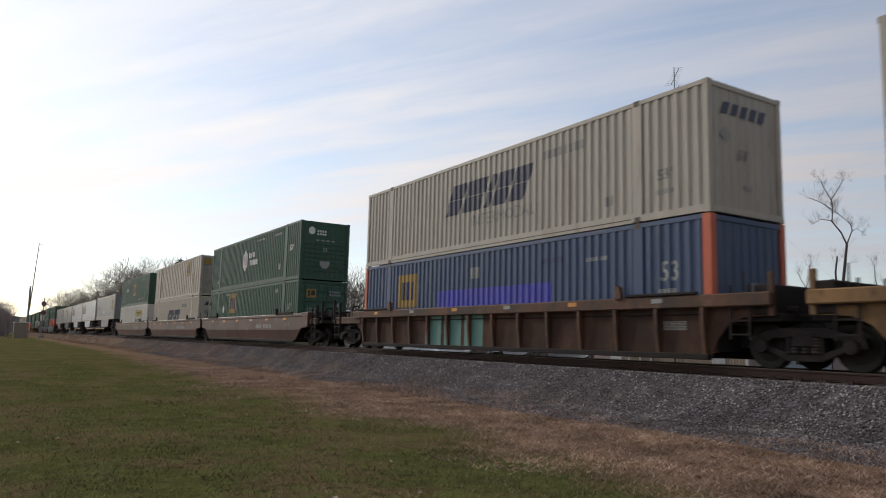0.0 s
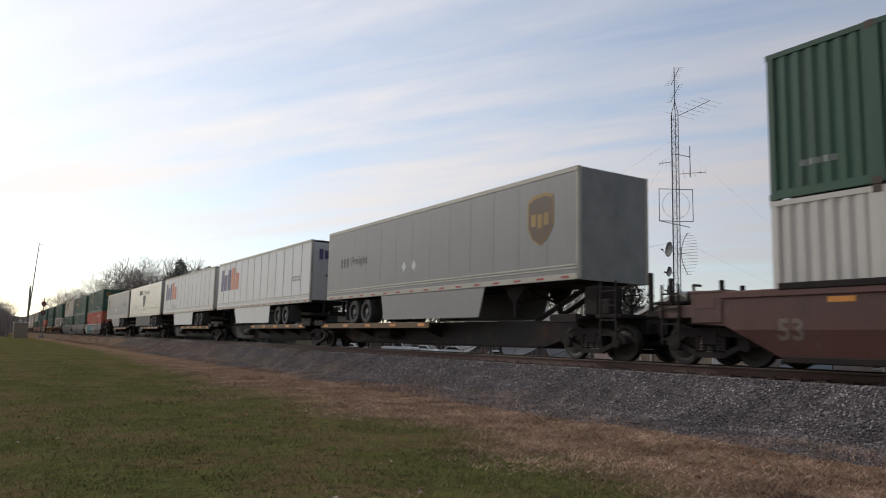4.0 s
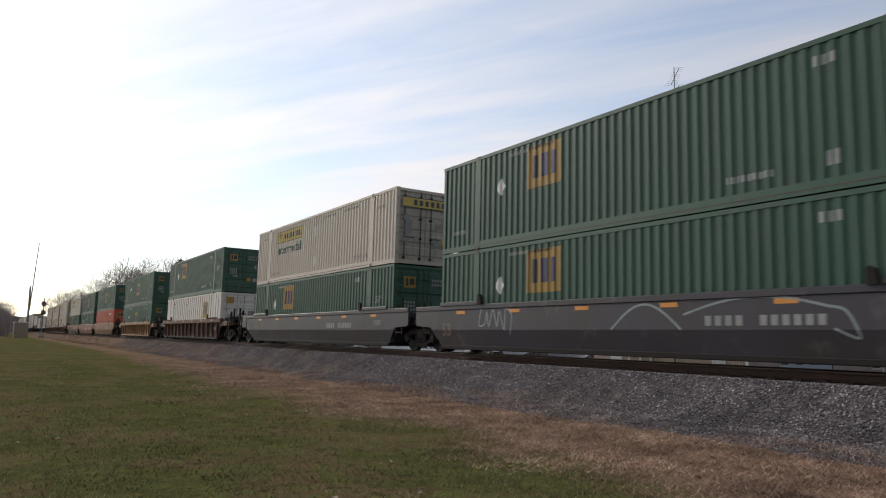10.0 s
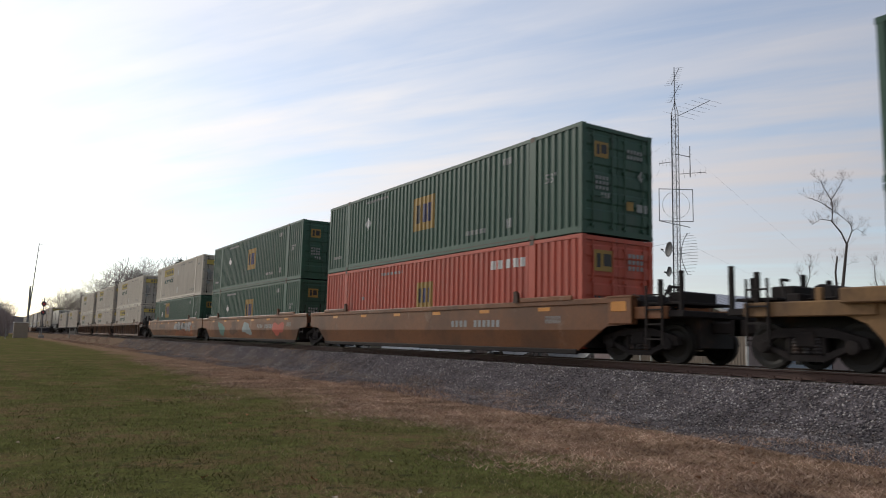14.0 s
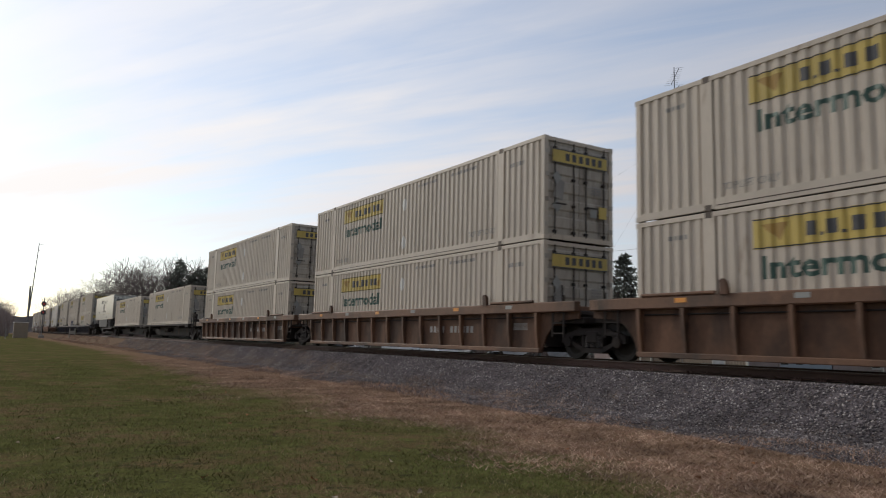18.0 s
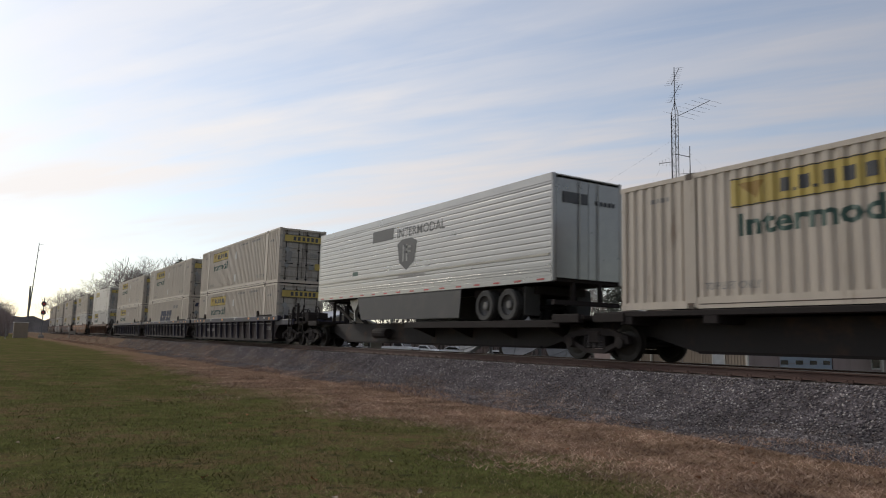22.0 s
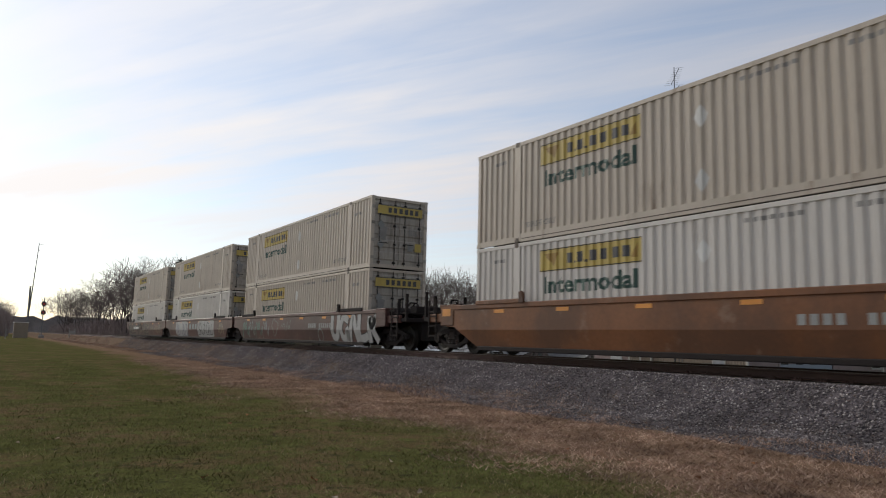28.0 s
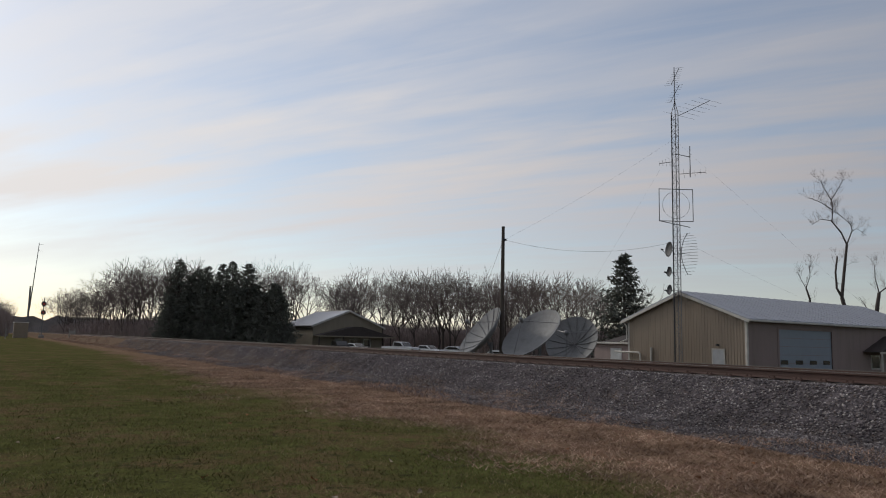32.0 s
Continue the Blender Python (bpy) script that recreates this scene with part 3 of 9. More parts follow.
def island_material(name, cols, rough=0.9, spec=0.3, lo=0.55, hi=1.5):
    """A joined multitude whose pieces differ in colour one by one."""
    m = bpy.data.materials.new(name)
    m.use_nodes = True
    nt = m.node_tree
    b = nt.nodes["Principled BSDF"]
    geo = nt.nodes.new("ShaderNodeNewGeometry")
    ramp = nt.nodes.new("ShaderNodeValToRGB")
    while len(ramp.color_ramp.elements) < len(cols):
        ramp.color_ramp.elements.new(0.5)
    for i, c in enumerate(cols):
        ramp.color_ramp.elements[i].position = i / (len(cols) - 1)
        ramp.color_ramp.elements[i].color = (*c, 1)
    nt.links.new(geo.outputs["Random Per Island"], ramp.inputs[0])
    ns = nt.nodes.new("ShaderNodeTexNoise")
    ns.inputs["Scale"].default_value = 0.8
    ns.inputs["Detail"].default_value = 4
    nt.links.new(geo.outputs["Position"], ns.inputs["Vector"])
    mr = nt.nodes.new("ShaderNodeMapRange")
    mr.inputs["From Min"].default_value, mr.inputs["From Max"].default_value = 0.3, 0.7
    mr.inputs["To Min"].default_value, mr.inputs["To Max"].default_value = lo, hi
    nt.links.new(ns.outputs["Fac"], mr.inputs["Value"])
    hs = nt.nodes.new("ShaderNodeHueSaturation")
    nt.links.new(ramp.outputs[0], hs.inputs["Color"])
    nt.links.new(mr.outputs[0], hs.inputs["Value"])
    nt.links.new(hs.outputs[0], b.inputs["Base Color"])
    b.inputs["Roughness"].default_value = rough
    b.inputs["Specular IOR Level"].default_value = spec
    return m


M_STONES = island_material("crushed limestone", ((0.066, 0.058, 0.063), (0.132, 0.119, 0.127), (0.214, 0.195, 0.202), (0.126, 0.102, 0.096), (0.47, 0.44, 0.43)), 0.9, 0.15, 0.62, 1.4)
v, f = scatter_stones(84000, 5, 10.75, 12.6, 78, 0.011, 0.031)
tagged(new("loose_stones", numpy_mesh("loose_stones", v, f, M_STONES)), "grey angular crushed stones on the ballast shoulder", "stones", kind="stuff")
v, f = scatter_stones(62000, 6, 9.7, 11.2, 58, 0.008, 0.021)
tagged(new("fine_stones", numpy_mesh("fine_stones", v, f, M_STONES)), "fine grey stones spread along the ballast's foot", "stones", kind="stuff")


def blades(count, seed, region, height, width, lean, keep, curl=0.0):
    """Single blades of grass, one triangle each, standing where keep(x, y) allows."""
    r = np.random.RandomState(seed)
    x0, x1, y0, y1, power = region
    y = y0 + (y1 - y0) * r.rand(count) ** power
    x = x0 + (x1 - x0) * r.rand(count)
    ok = keep(x, y, r)
    x, y = x[ok], y[ok]
    k = len(x)
    z = np.array([ground_z(a, b) for a, b in zip(x, y)])
    h = height * (0.45 + 0.9 * r.rand(k))
    a, t = r.rand(k) * 6.283, r.rand(k) * 6.283
    w = width * (0.6 + 0.8 * r.rand(k))
    dx, dy = np.cos(a) * w, np.sin(a) * w
    lx, ly = np.cos(t) * lean * h * r.rand(k), np.sin(t) * lean * h * r.rand(k)
    v = np.stack((np.stack((x - dx, y - dy, z - 0.005), -1), np.stack((x + dx, y + dy, z - 0.005), -1), np.stack((x + lx, y + ly, z + h), -1)), 1)
    return v.reshape(-1, 3), np.arange(k * 3).reshape(-1, 3)


def lawn_edge(x, y):
    return 6.0 + np.clip(y - 20, 0, 35) * 0.045


def patchy(x, y, scale, seed):
    return np.array([noise.noise((a * scale, b * scale, seed)) for a, b in zip(x, y)])


M_BLADE = island_material("green grass blades", ((0.108, 0.110, 0.042), (0.147, 0.157, 0.056), (0.205, 0.21, 0.079), (0.305, 0.230, 0.137), (0.169, 0.163, 0.064)), 0.9, 0.03, 0.40, 1.45)
v, f = blades(210000, 11, (-7, 9.5, 3.8, 48, 2.0), 0.034, 0.0055, 2.4, lambda x, y, r: (x < lawn_edge(x, y) + 2.4 * patchy(x, y, 0.35, 2.0) + 0.9 * r.rand(len(x)) - 0.3) & (np.abs(x - 0.62 * y) < 3.5 + 0.75 * y) & (r.rand(len(x)) < 1.35 - y / 36) & (patchy(x, y, 0.9, 7.0) < 0.02 + 0.6 * r.rand(len(x))))
tagged(new("lawn_grass", numpy_mesh("lawn_grass", v, f, M_BLADE)), "short green lawn grass blades", "grass", kind="stuff")
M_STRAW = island_material("dead grass blades", ((0.20, 0.115, 0.081), (0.355, 0.222, 0.155), (0.60, 0.445, 0.335), (0.255, 0.150, 0.106)), 0.85, 0.2, 0.4, 1.5)
v, f = blades(110000, 12, (4.0, 11.5, 2.2, 44, 1.8), 0.042, 0.0065, 4.2, lambda x, y, r: (x > lawn_edge(x, y) + 2.0 * patchy(x, y, 0.35, 2.0) - 0.7 * r.rand(len(x))) & (x < 9.95 + 1.3 * patchy(x * 1.3, y * 0.7, 0.6, 6.0) + 0.6 * (r.rand(len(x)) - 0.5)) & (patchy(x, y, 1.7, 3.0) < 0.1 + 0.7 * r.rand(len(x))))
v[:, 2] += np.array([max(ballast_top(a, b) - ground_z(a, b), 0) for a, b in v[:, :2]])
tagged(new("dead_grass", numpy_mesh("dead_grass", v, f, M_STRAW)), "matted straw-brown dead grass", "grass", kind="stuff")


def tufts(count, seed, region, each, height, width):
    """Clumps of long dead blades that fall outwards from one root."""
    r = np.random.RandomState(seed)
    x0, x1, y0, y1 = region
    cy = y0 + (y1 - y0) * r.rand(count) ** 1.7
    cx = x0 + (x1 - x0) * r.rand(count)
    ok = (cx > lawn_edge(cx, cy) + 1.6 * patchy(cx, cy, 0.35, 2.0) + 0.2) & (patchy(cx, cy, 0.8, 5.0) > -0.25 + 0.5 * (r.rand(count) - 0.5))
    cx, cy = np.repeat(cx[ok], each), np.repeat(cy[ok], each)
    k = len(cx)
    size = np.repeat(0.5 + r.rand(k // each) ** 2, each)
    t, a = r.rand(k) * 6.283, r.rand(k) * 6.283
    out = height * size * (0.3 + 0.9 * r.rand(k))
    z = np.array([max(ground_z(a, b), ballast_top(a, b)) for a, b in zip(cx, cy)])
    bx_, by_ = cx + 0.035 * np.cos(t) * r.rand(k), cy + 0.035 * np.sin(t) * r.rand(k)
    dx, dy = np.cos(a) * width, np.sin(a) * width
    tip = np.stack((bx_ + np.cos(t) * out, by_ + np.sin(t) * out, z + out * (0.25 + 0.7 * r.rand(k))), -1)
    v = np.stack((np.stack((bx_ - dx, by_ - dy, z - 0.004), -1), np.stack((bx_ + dx, by_ + dy, z - 0.004), -1), tip), 1)
    return v.reshape(-1, 3), np.arange(k * 3).reshape(-1, 3)


v, f = tufts(5200, 21, (5.4, 10.3, 2.2, 30), 13, 0.085, 0.0045)
tagged(new("dead_grass_tufts", numpy_mesh("dead_grass_tufts", v, f, M_STRAW)), "pale tufts of long dead grass", "grass", kind="stuff")
v, f = blades(46000, 15, (9.6, 12.3, 12, 150, 1.6), 0.09, 0.012, 1.8, lambda x, y, r: (patchy(x * 2.2, y * 0.35, 0.6, 9.4) + 0.35 * (r.rand(len(x)) - 0.5) > 0.56 - 0.0075 * (y - 12) - 0.16 * (11.6 - x)))
v[:, 2] += np.array([max(ballast_top(a, b) - ground_z(a, b), 0) for a, b in v[:, :2]])
tagged(new("bank_grass", numpy_mesh("bank_grass", v, f, M_STRAW)), "dead grass grown over the far ballast bank", "grass", kind="stuff")
v, f = blades(24000, 14, (9.7, 11.5, 3, 40, 1.6), 0.05, 0.0055, 3.0, lambda x, y, r: patchy(x * 1.2, y * 0.45, 0.8, 4.4) + 0.25 * (r.rand(len(x)) - 0.5) > 0.10 + 0.5 * np.abs(x - 10.75))
v[:, 2] += np.array([max(ballast_top(a, b) - ground_z(a, b), 0) for a, b in v[:, :2]])
tagged(new("track_weeds", numpy_mesh("track_weeds", v, f, M_STRAW)), "thin dead weeds between the stones", "weeds", kind="stuff")


def make_leaf(seed, m):
    r = random.Random(seed)
    bm = bmesh.new()
    pts = [(math.cos(a) * (0.03 + 0.02 * r.random()), math.sin(a) * (0.02 + 0.012 * r.random())) for a in [i * math.pi / 4 for i in range(8)]]
    ring = [bm.verts.new((x, y, 0.012 * math.sin(i * 1.7) + abs(y) * 0.5)) for i, (x, y) in enumerate(pts)]
    c = bm.verts.new((0, 0, 0))
    for i in range(8):
        bm.faces.new((c, ring[i], ring[(i + 1) % 8]))
    return tagged(part("dead_leaf", bm, m), "curled dry fallen leaf on the grass", "leaf", "fallen leaves")


M_LEAF = mat("dry orange leaf", (0.23, 0.095, 0.035), 0.8, rnd=0.5)
M_LEAFP = mat("dry pale leaf", (0.34, 0.27, 0.19), 0.8, rnd=0.4)
rl = random.Random(4)
leaf_protos = [make_leaf(k, M_LEAF if k % 2 else M_LEAFP) for k in range(4)]
for k in range(130):
    y = 3.8 + 20 * rl.random() ** 1.5
    x = 0.62 * y + (rl.random() * 2 - 1) * (1.5 + 0.7 * y)
    if x > 9.3:
        continue
    m = pose(x, y, ground_z(x, y) + 0.022, rl.uniform(-25, 25), rl.uniform(-25, 25), rl.uniform(0, 360)) @ Matrix.Scale(rl.uniform(0.6, 1.15), 4)
    if k < 4:
        leaf_protos[k].matrix_basis = m
    else:
        o = copy_thing(leaf_protos[k % 4], pose(0, 0, 0))
        o.matrix_basis = m

track = tagged(new("railway_track"), "single railway track of rusty rails on timber ties", "track", kind="structure")
for s in (-1, 1):
    c = TRACK_X + s * 0.755
    bm = prism(bmesh.new(), ((c - 0.07, RAIL_Z - 0.175), (c + 0.07, RAIL_Z - 0.175), (c + 0.065, RAIL_Z - 0.16), (c + 0.012, RAIL_Z - 0.14), (c + 0.010, RAIL_Z - 0.05), (c + 0.036, RAIL_Z - 0.04), (c + 0.036, RAIL_Z - 0.012), (c - 0.036, RAIL_Z - 0.012), (c - 0.036, RAIL_Z - 0.04), (c - 0.010, RAIL_Z - 0.05), (c - 0.012, RAIL_Z - 0.14), (c - 0.065, RAIL_Z - 0.16)), -150, 1600, "y")
    bmesh.ops.recalc_face_normals(bm, faces=bm.faces[:])
    part("rail", bm, M_RAIL, track, "rust-brown steel rail")
    part("rail_head", bbox(c - 0.034, c + 0.034, -150, 1600, RAIL_Z - 0.012, RAIL_Z), M_HEAD, track, "worn bright running surface")
tie = part("tie", bbox(TRACK_X - 1.30, TRACK_X + 1.30, -0.115, 0.115, RAIL_Z - 0.36, RAIL_Z - 0.178, bev=0.012), M_TIE, track)
plate_bm = bmesh.new()
for s in (-1, 1):
    box(plate_bm, TRACK_X + s * 0.755 - 0.17, TRACK_X + s * 0.755 + 0.17, -0.095, 0.095, RAIL_Z - 0.18, RAIL_Z - 0.165)
    for dy in (-0.05, 0.05):
        for dx in (-0.10, 0.10):
            box(plate_bm, TRACK_X + s * 0.755 + dx - 0.012, TRACK_X + s * 0.755 + dx + 0.012, dy - 0.012, dy + 0.012, RAIL_Z - 0.17, RAIL_Z - 0.125)
plate = part("tie_plate", plate_bm, M_RAIL, tie)
rt = random.Random(9)
tie.location.y = 0.0
for k in range(1, 240):
    o = twin(tie, m=pose(rt.uniform(-0.04, 0.04), k * 0.5 - 1 + rt.uniform(-0.02, 0.02), rt.uniform(-0.008, 0.0), 0, 0, 0))
    if k < 110:
        twin(plate, o)


# ---- trees ----
M_BARK = mat("grey-brown bark", (0.080, 0.066, 0.060), 0.95, stretch=(1, 1, 0.3), var=0.3, bump=0.4, bump_scale=20)
M_TWIG = mat("bare twigs", (0.165, 0.134, 0.126), 0.95, var=0.25, rnd=0.2)
M_NEEDLE = island_material("dark conifer needles", ((0.105, 0.112, 0.098), (0.13, 0.138, 0.12), (0.155, 0.163, 0.14), (0.115, 0.122, 0.106)), 0.95, 0.05, 0.85, 1.15)
M_BRUSH = island_material("leafless brush", ((0.20, 0.165, 0.158), (0.32, 0.265, 0.25), (0.26, 0.212, 0.20)), 0.95, 0.1, 0.7, 1.3)


class Sticks:
    """Collects tapered limbs as plain arrays."""

    def __init__(self):
        self.v, self.f = [], []

    def limb(self, pts, radii, n):
        base = len(self.v)
        for i, (p, r) in enumerate(zip(pts, radii)):
            d = (pts[min(i + 1, len(pts) - 1)] - pts[max(i - 1, 0)]).normalized()
            a = d.orthogonal().normalized()
            b = d.cross(a)
            for k in range(n):
                t = 2 * math.pi * k / n
                self.v.append(p + (a * math.cos(t) + b * math.sin(t)) * r)
        for i in range(len(pts) - 1):
            for k in range(n):
                self.f.append((base + i * n + k, base + i * n + (k + 1) % n, base + (i + 1) * n + (k + 1) % n, base + (i + 1) * n + k))

    def mesh(self, name, material):
        return numpy_mesh(name, [tuple(p) for p in self.v], self.f, material)


def grow(r, out, p, d, length, rad, level, top, up=0.25, crook=0.25, kids=(5, 5, 4, 3), least=0.02):
    """One limb with its side limbs; out[0] takes trunk and boughs, out[1] the twigs."""
    n = 5 if level == 0 else 4 if level == 1 else 3 if level == 2 else 2
    rad = max(rad, least)
    pts, radii = [p.copy()], [rad]
    q, e = p.copy(), d.copy()
    for i in range(n):
        e = (e + Vector((r.uniform(-1, 1), r.uniform(-1, 1), r.uniform(-0.6, 1) * 0.7)) * crook * (0.8 + 0.2 * level) + Vector((0, 0, up * 0.3))).normalized()
        q = q + e * (length / n)
        pts.append(q.copy())
        radii.append(max(rad * (1 - 0.78 * (i + 1) / n), least * 0.7))
    out[0 if level < 2 else 1].limb(pts, radii, (7, 5, 4, 3, 3)[min(level, 4)])
    if level >= top:
        return
    for k in range(kids[level]):
        u = 0.3 + 0.7 * (k + r.random()) / kids[level] if level else 0.38 + 0.62 * (k + r.random()) / kids[level]
        i = min(int(u * n), n - 1)
        w = u * n - i
        base = pts[i].lerp(pts[i + 1], w)
        ax = (pts[i + 1] - pts[i]).normalized()
        side = Vector((r.uniform(-1, 1), r.uniform(-1, 1), r.uniform(-0.4, 0.6))).normalized()
        nd = (ax * r.uniform(0.3, 0.7) + side * 1.0 + Vector((0, 0, up * 0.8))).normalized()
        grow(r, out, base, nd, length * r.uniform(0.45, 0.74), max(radii[i] * 0.62, 0.009), level + 1, top, up, crook, kids, least)


def fork(r, out, p, d, length, rad, level, top, spread):
    """A limb that parts into two or three at its end; out[0] takes trunk and boughs, out[1] the twigs."""
    bend = Vector((r.uniform(-1, 1), r.uniform(-1, 1), r.uniform(-0.5, 0.7))) * 0.22
    mid = p + (d + bend * 0.6).normalized() * length * 0.5
    end = mid + (d - bend * 0.4).normalized() * length * 0.5
    tip = max(rad * 0.70, 0.021)
    out[0 if level < 3 else 1].limb([p, mid, end] if level < 4 else [p, end], [rad, (rad + tip) / 2, tip] if level < 4 else [rad, tip], 7 if level == 0 else 5 if level < 3 else 3)
    if level >= top:
        return
    n = (4, 3, 3, 3, 3)[level]
    a0 = r.uniform(0, 6.283)
    side = d.orthogonal().normalized()
    for k in range(n):
        a = a0 + 6.283 * (k + r.uniform(-0.3, 0.3)) / n
        tilt = radians(spread) * r.uniform(0.55, 1.35) * (0.25 if k == 0 and level < 2 else 1)
        q = side.copy()
        q.rotate(Matrix.Rotation(a, 3, d))
        nd = (d * math.cos(tilt) + q * math.sin(tilt) + Vector((0, 0, 0.16 if level else 0.3))).normalized()
        fork(r, out, mid.lerp(end, r.uniform(0.35, 1.0)) if k else end, nd, length * r.uniform(0.62, 0.92) * (1.2 if level == 0 else 1), tip * r.uniform(0.7, 0.9), level + 1, top, spread)


def make_tree(seed, height, spread, bole, label="leafless grey-brown tree with fine branching"):
    r = random.Random(seed)
    out = (Sticks(), Sticks())
    fork(r, out, Vector((0, 0, 0)), Vector((r.uniform(-0.06, 0.06), r.uniform(-0.06, 0.06), 1)).normalized(), height * bole, height * 0.0145, 0, 5, spread)
    t = thing("bare_tree", label, "tree", "bare woodland trees")
    a = new("trunk", out[0].mesh("trunk", M_BARK))
    b = new("crown", out[1].mesh("crown", M_TWIG))
    a.parent = b.parent = t
    return t


def make_conifer(seed, height, width, label, droop=0.35, ragged=0.5, power=0.76):
    """A tapered trunk, drooping boughs and several thousand needle tufts."""
    r = random.Random(seed)
    st = Sticks()
    st.limb([Vector((0, 0, 0)), Vector((0, 0, height * 0.5)), Vector((0, 0, height * 0.98))], [height * 0.02, height * 0.013, 0.02], 7)
    v, f = [], []
    z = height * 0.05
    while z < height * 0.99:
        u = z / height
        reach = width * (1 - u) ** power * (1 + ragged * (r.random() - 0.5)) + 0.15
        for k in range(7):
            a = r.uniform(0, 6.283)
            ln = reach * r.uniform(0.65, 1.05)
            rise = ln * (0.25 * u - droop * (1 - u) * r.random())
            p1 = Vector((math.cos(a) * ln, math.sin(a) * ln, z + rise))
            p0 = Vector((0, 0, z))
            st.limb([p0, p1], [0.03, 0.008], 3)
            for j in range(int(5 + ln * 6)):
                w = r.uniform(0.2, 1.0)
                c = p0.lerp(p1, w) + Vector((r.uniform(-1, 1), r.uniform(-1, 1), r.uniform(-0.8, 0.4))) * (0.10 + 0.16 * ln * (1 - w * 0.6))
                s = r.uniform(0.12, 0.30)
                d = (Vector((math.cos(a), math.sin(a), -0.2)) + Vector((r.uniform(-1, 1), r.uniform(-1, 1), r.uniform(-1, 1)))).normalized()
                e = d.orthogonal()
                e.rotate(Matrix.Rotation(r.uniform(0, 6.283), 3, d))
                n0 = len(v)
                v += [tuple(c - e * s * 0.35), tuple(c + d * s * 1.5), tuple(c + e * s * 0.35)]
                f.append((n0, n0 + 1, n0 + 2))
        z += height * 0.014 + 0.05
    t = thing("conifer", label, "tree")
    a = new("trunk", st.mesh("trunk", M_BARK))
    b = new("crown", numpy_mesh("crown", v, f, M_NEEDLE))
    a.parent = b.parent = t
    return t


bare = [make_tree(21 + k, h, spread, bole) for k, (h, spread, bole) in enumerate(((15, 36, 0.24), (17, 31, 0.27), (13, 40, 0.22), (16, 34, 0.25), (12, 38, 0.22)))]
TREE_TOPS = [max(v.co.z for o in t.children for v in o.data.vertices) for t in bare]
LAND = -0.65
rw = random.Random(77)
# distance from the camera, bearing to the right of the track's line in degrees, height factor
spots = [(118, 27.5, 0.9), (104, 36.2, 1.0), (112, 33.2, 0.95), (98, 38.6, 0.85), (92, 41.0, 0.9), (96, 44.6, 0.9), (125, 30.0, 0.95), (128, 21.5, 0.8), (84, 42.8, 0.85), (150, 10.0, 0.9), (158, 8.5, 1.0), (150, 11.6, 0.95), (165, 9.2, 0.9), (172, 7.0, 0.8)]
for k in range(50):
    b = rw.uniform(4.2, 47) if k < 38 else rw.uniform(4.0, 13.0)
    d = rw.uniform(125, 190) if b < 36 else rw.uniform(95, 150)
    spots.append((d, b, rw.uniform(0.6, 0.95) * (0.7 if b < 7.5 else 1)))
spots += [(rw.uniform(128, 180), rw.uniform(17.5, 38), rw.uniform(0.62, 0.9)) for k in range(19)]
spots += [(rw.uniform(215, 370), rw.uniform(3.4, 8.0), rw.uniform(0.8, 1.15)) for k in range(5)]
for k, (d, b, h) in enumerate(spots):
    d = max(d, 23 / math.sin(radians(b)))
    # crowns rise to an even line, lower towards the track's far end
    rise = 0.052 if b < 6.5 else 0.078 if b < 8 else 0.088 if b < 12 else 0.094
    h = (rise * rw.uniform(0.68, 1.18) * d + 2.1) / TREE_TOPS[k % 5]
    m = pose(d * math.sin(radians(b)), d * math.cos(radians(b)), LAND, 0, 0, rw.uniform(0, 360)) @ Matrix.Scale(h, 4)
    if k < 5:
        bare[k].matrix_basis = m
    else:
        o = copy_thing(bare[k % 5], pose(0, 0, 0))
        o.matrix_basis = m
for k, (x, y, h) in enumerate(((-2, 195, 0.75), (1.0, 215, 0.8), (2.5, 240, 0.75), (-6, 220, 0.9), (3.5, 290, 0.75), (-10, 250, 0.9), (1, 260, 0.8))):
    o = copy_thing(bare[(k + 2) % 5], pose(0, 0, 0))
    o.matrix_basis = pose(x, y, 0, 0, 0, k * 50) @ Matrix.Scale(h * 0.8, 4)


def thicket(count, seed, place, tall):
    """Leafless brush: a great many thin stems."""
    r = random.Random(seed)
    v, f = [], []
    for k in range(count):
        x, y, z = place(r)
        h = tall * r.uniform(0.35, 1.0)
        a = r.uniform(0, 6.283)
        w = r.uniform(0.03, 0.09)
        n0 = len(v)
        lx, ly = r.uniform(-0.3, 0.3) * h, r.uniform(-0.3, 0.3) * h
        v += [(x - math.cos(a) * w, y - math.sin(a) * w, z), (x + math.cos(a) * w, y + math.sin(a) * w, z), (x + lx, y + ly, z + h)]
        f.append((n0, n0 + 1, n0 + 2))
        for j in range(3):
            u = r.uniform(0.3, 0.85)
            px, py, pz = x + lx * u, y + ly * u, z + h * u
            g = h * r.uniform(0.2, 0.42)
            n0 = len(v)
            v += [(px - 0.03, py, pz), (px + 0.03, py, pz), (px + r.uniform(-1, 1) * g, py + r.uniform(-1, 1) * g, pz + g * r.uniform(0.2, 0.9))]
            f.append((n0, n0 + 1, n0 + 2))
    return v, f


def wood_edge(r):
    b = r.uniform(3.6, 46)
    d = r.uniform(132, 185) if b < 35 else r.uniform(112, 150)
    d = max(d, r.uniform(21, 27) / math.sin(radians(b)))
    return d * math.sin(radians(b)), d * math.cos(radians(b)), LAND


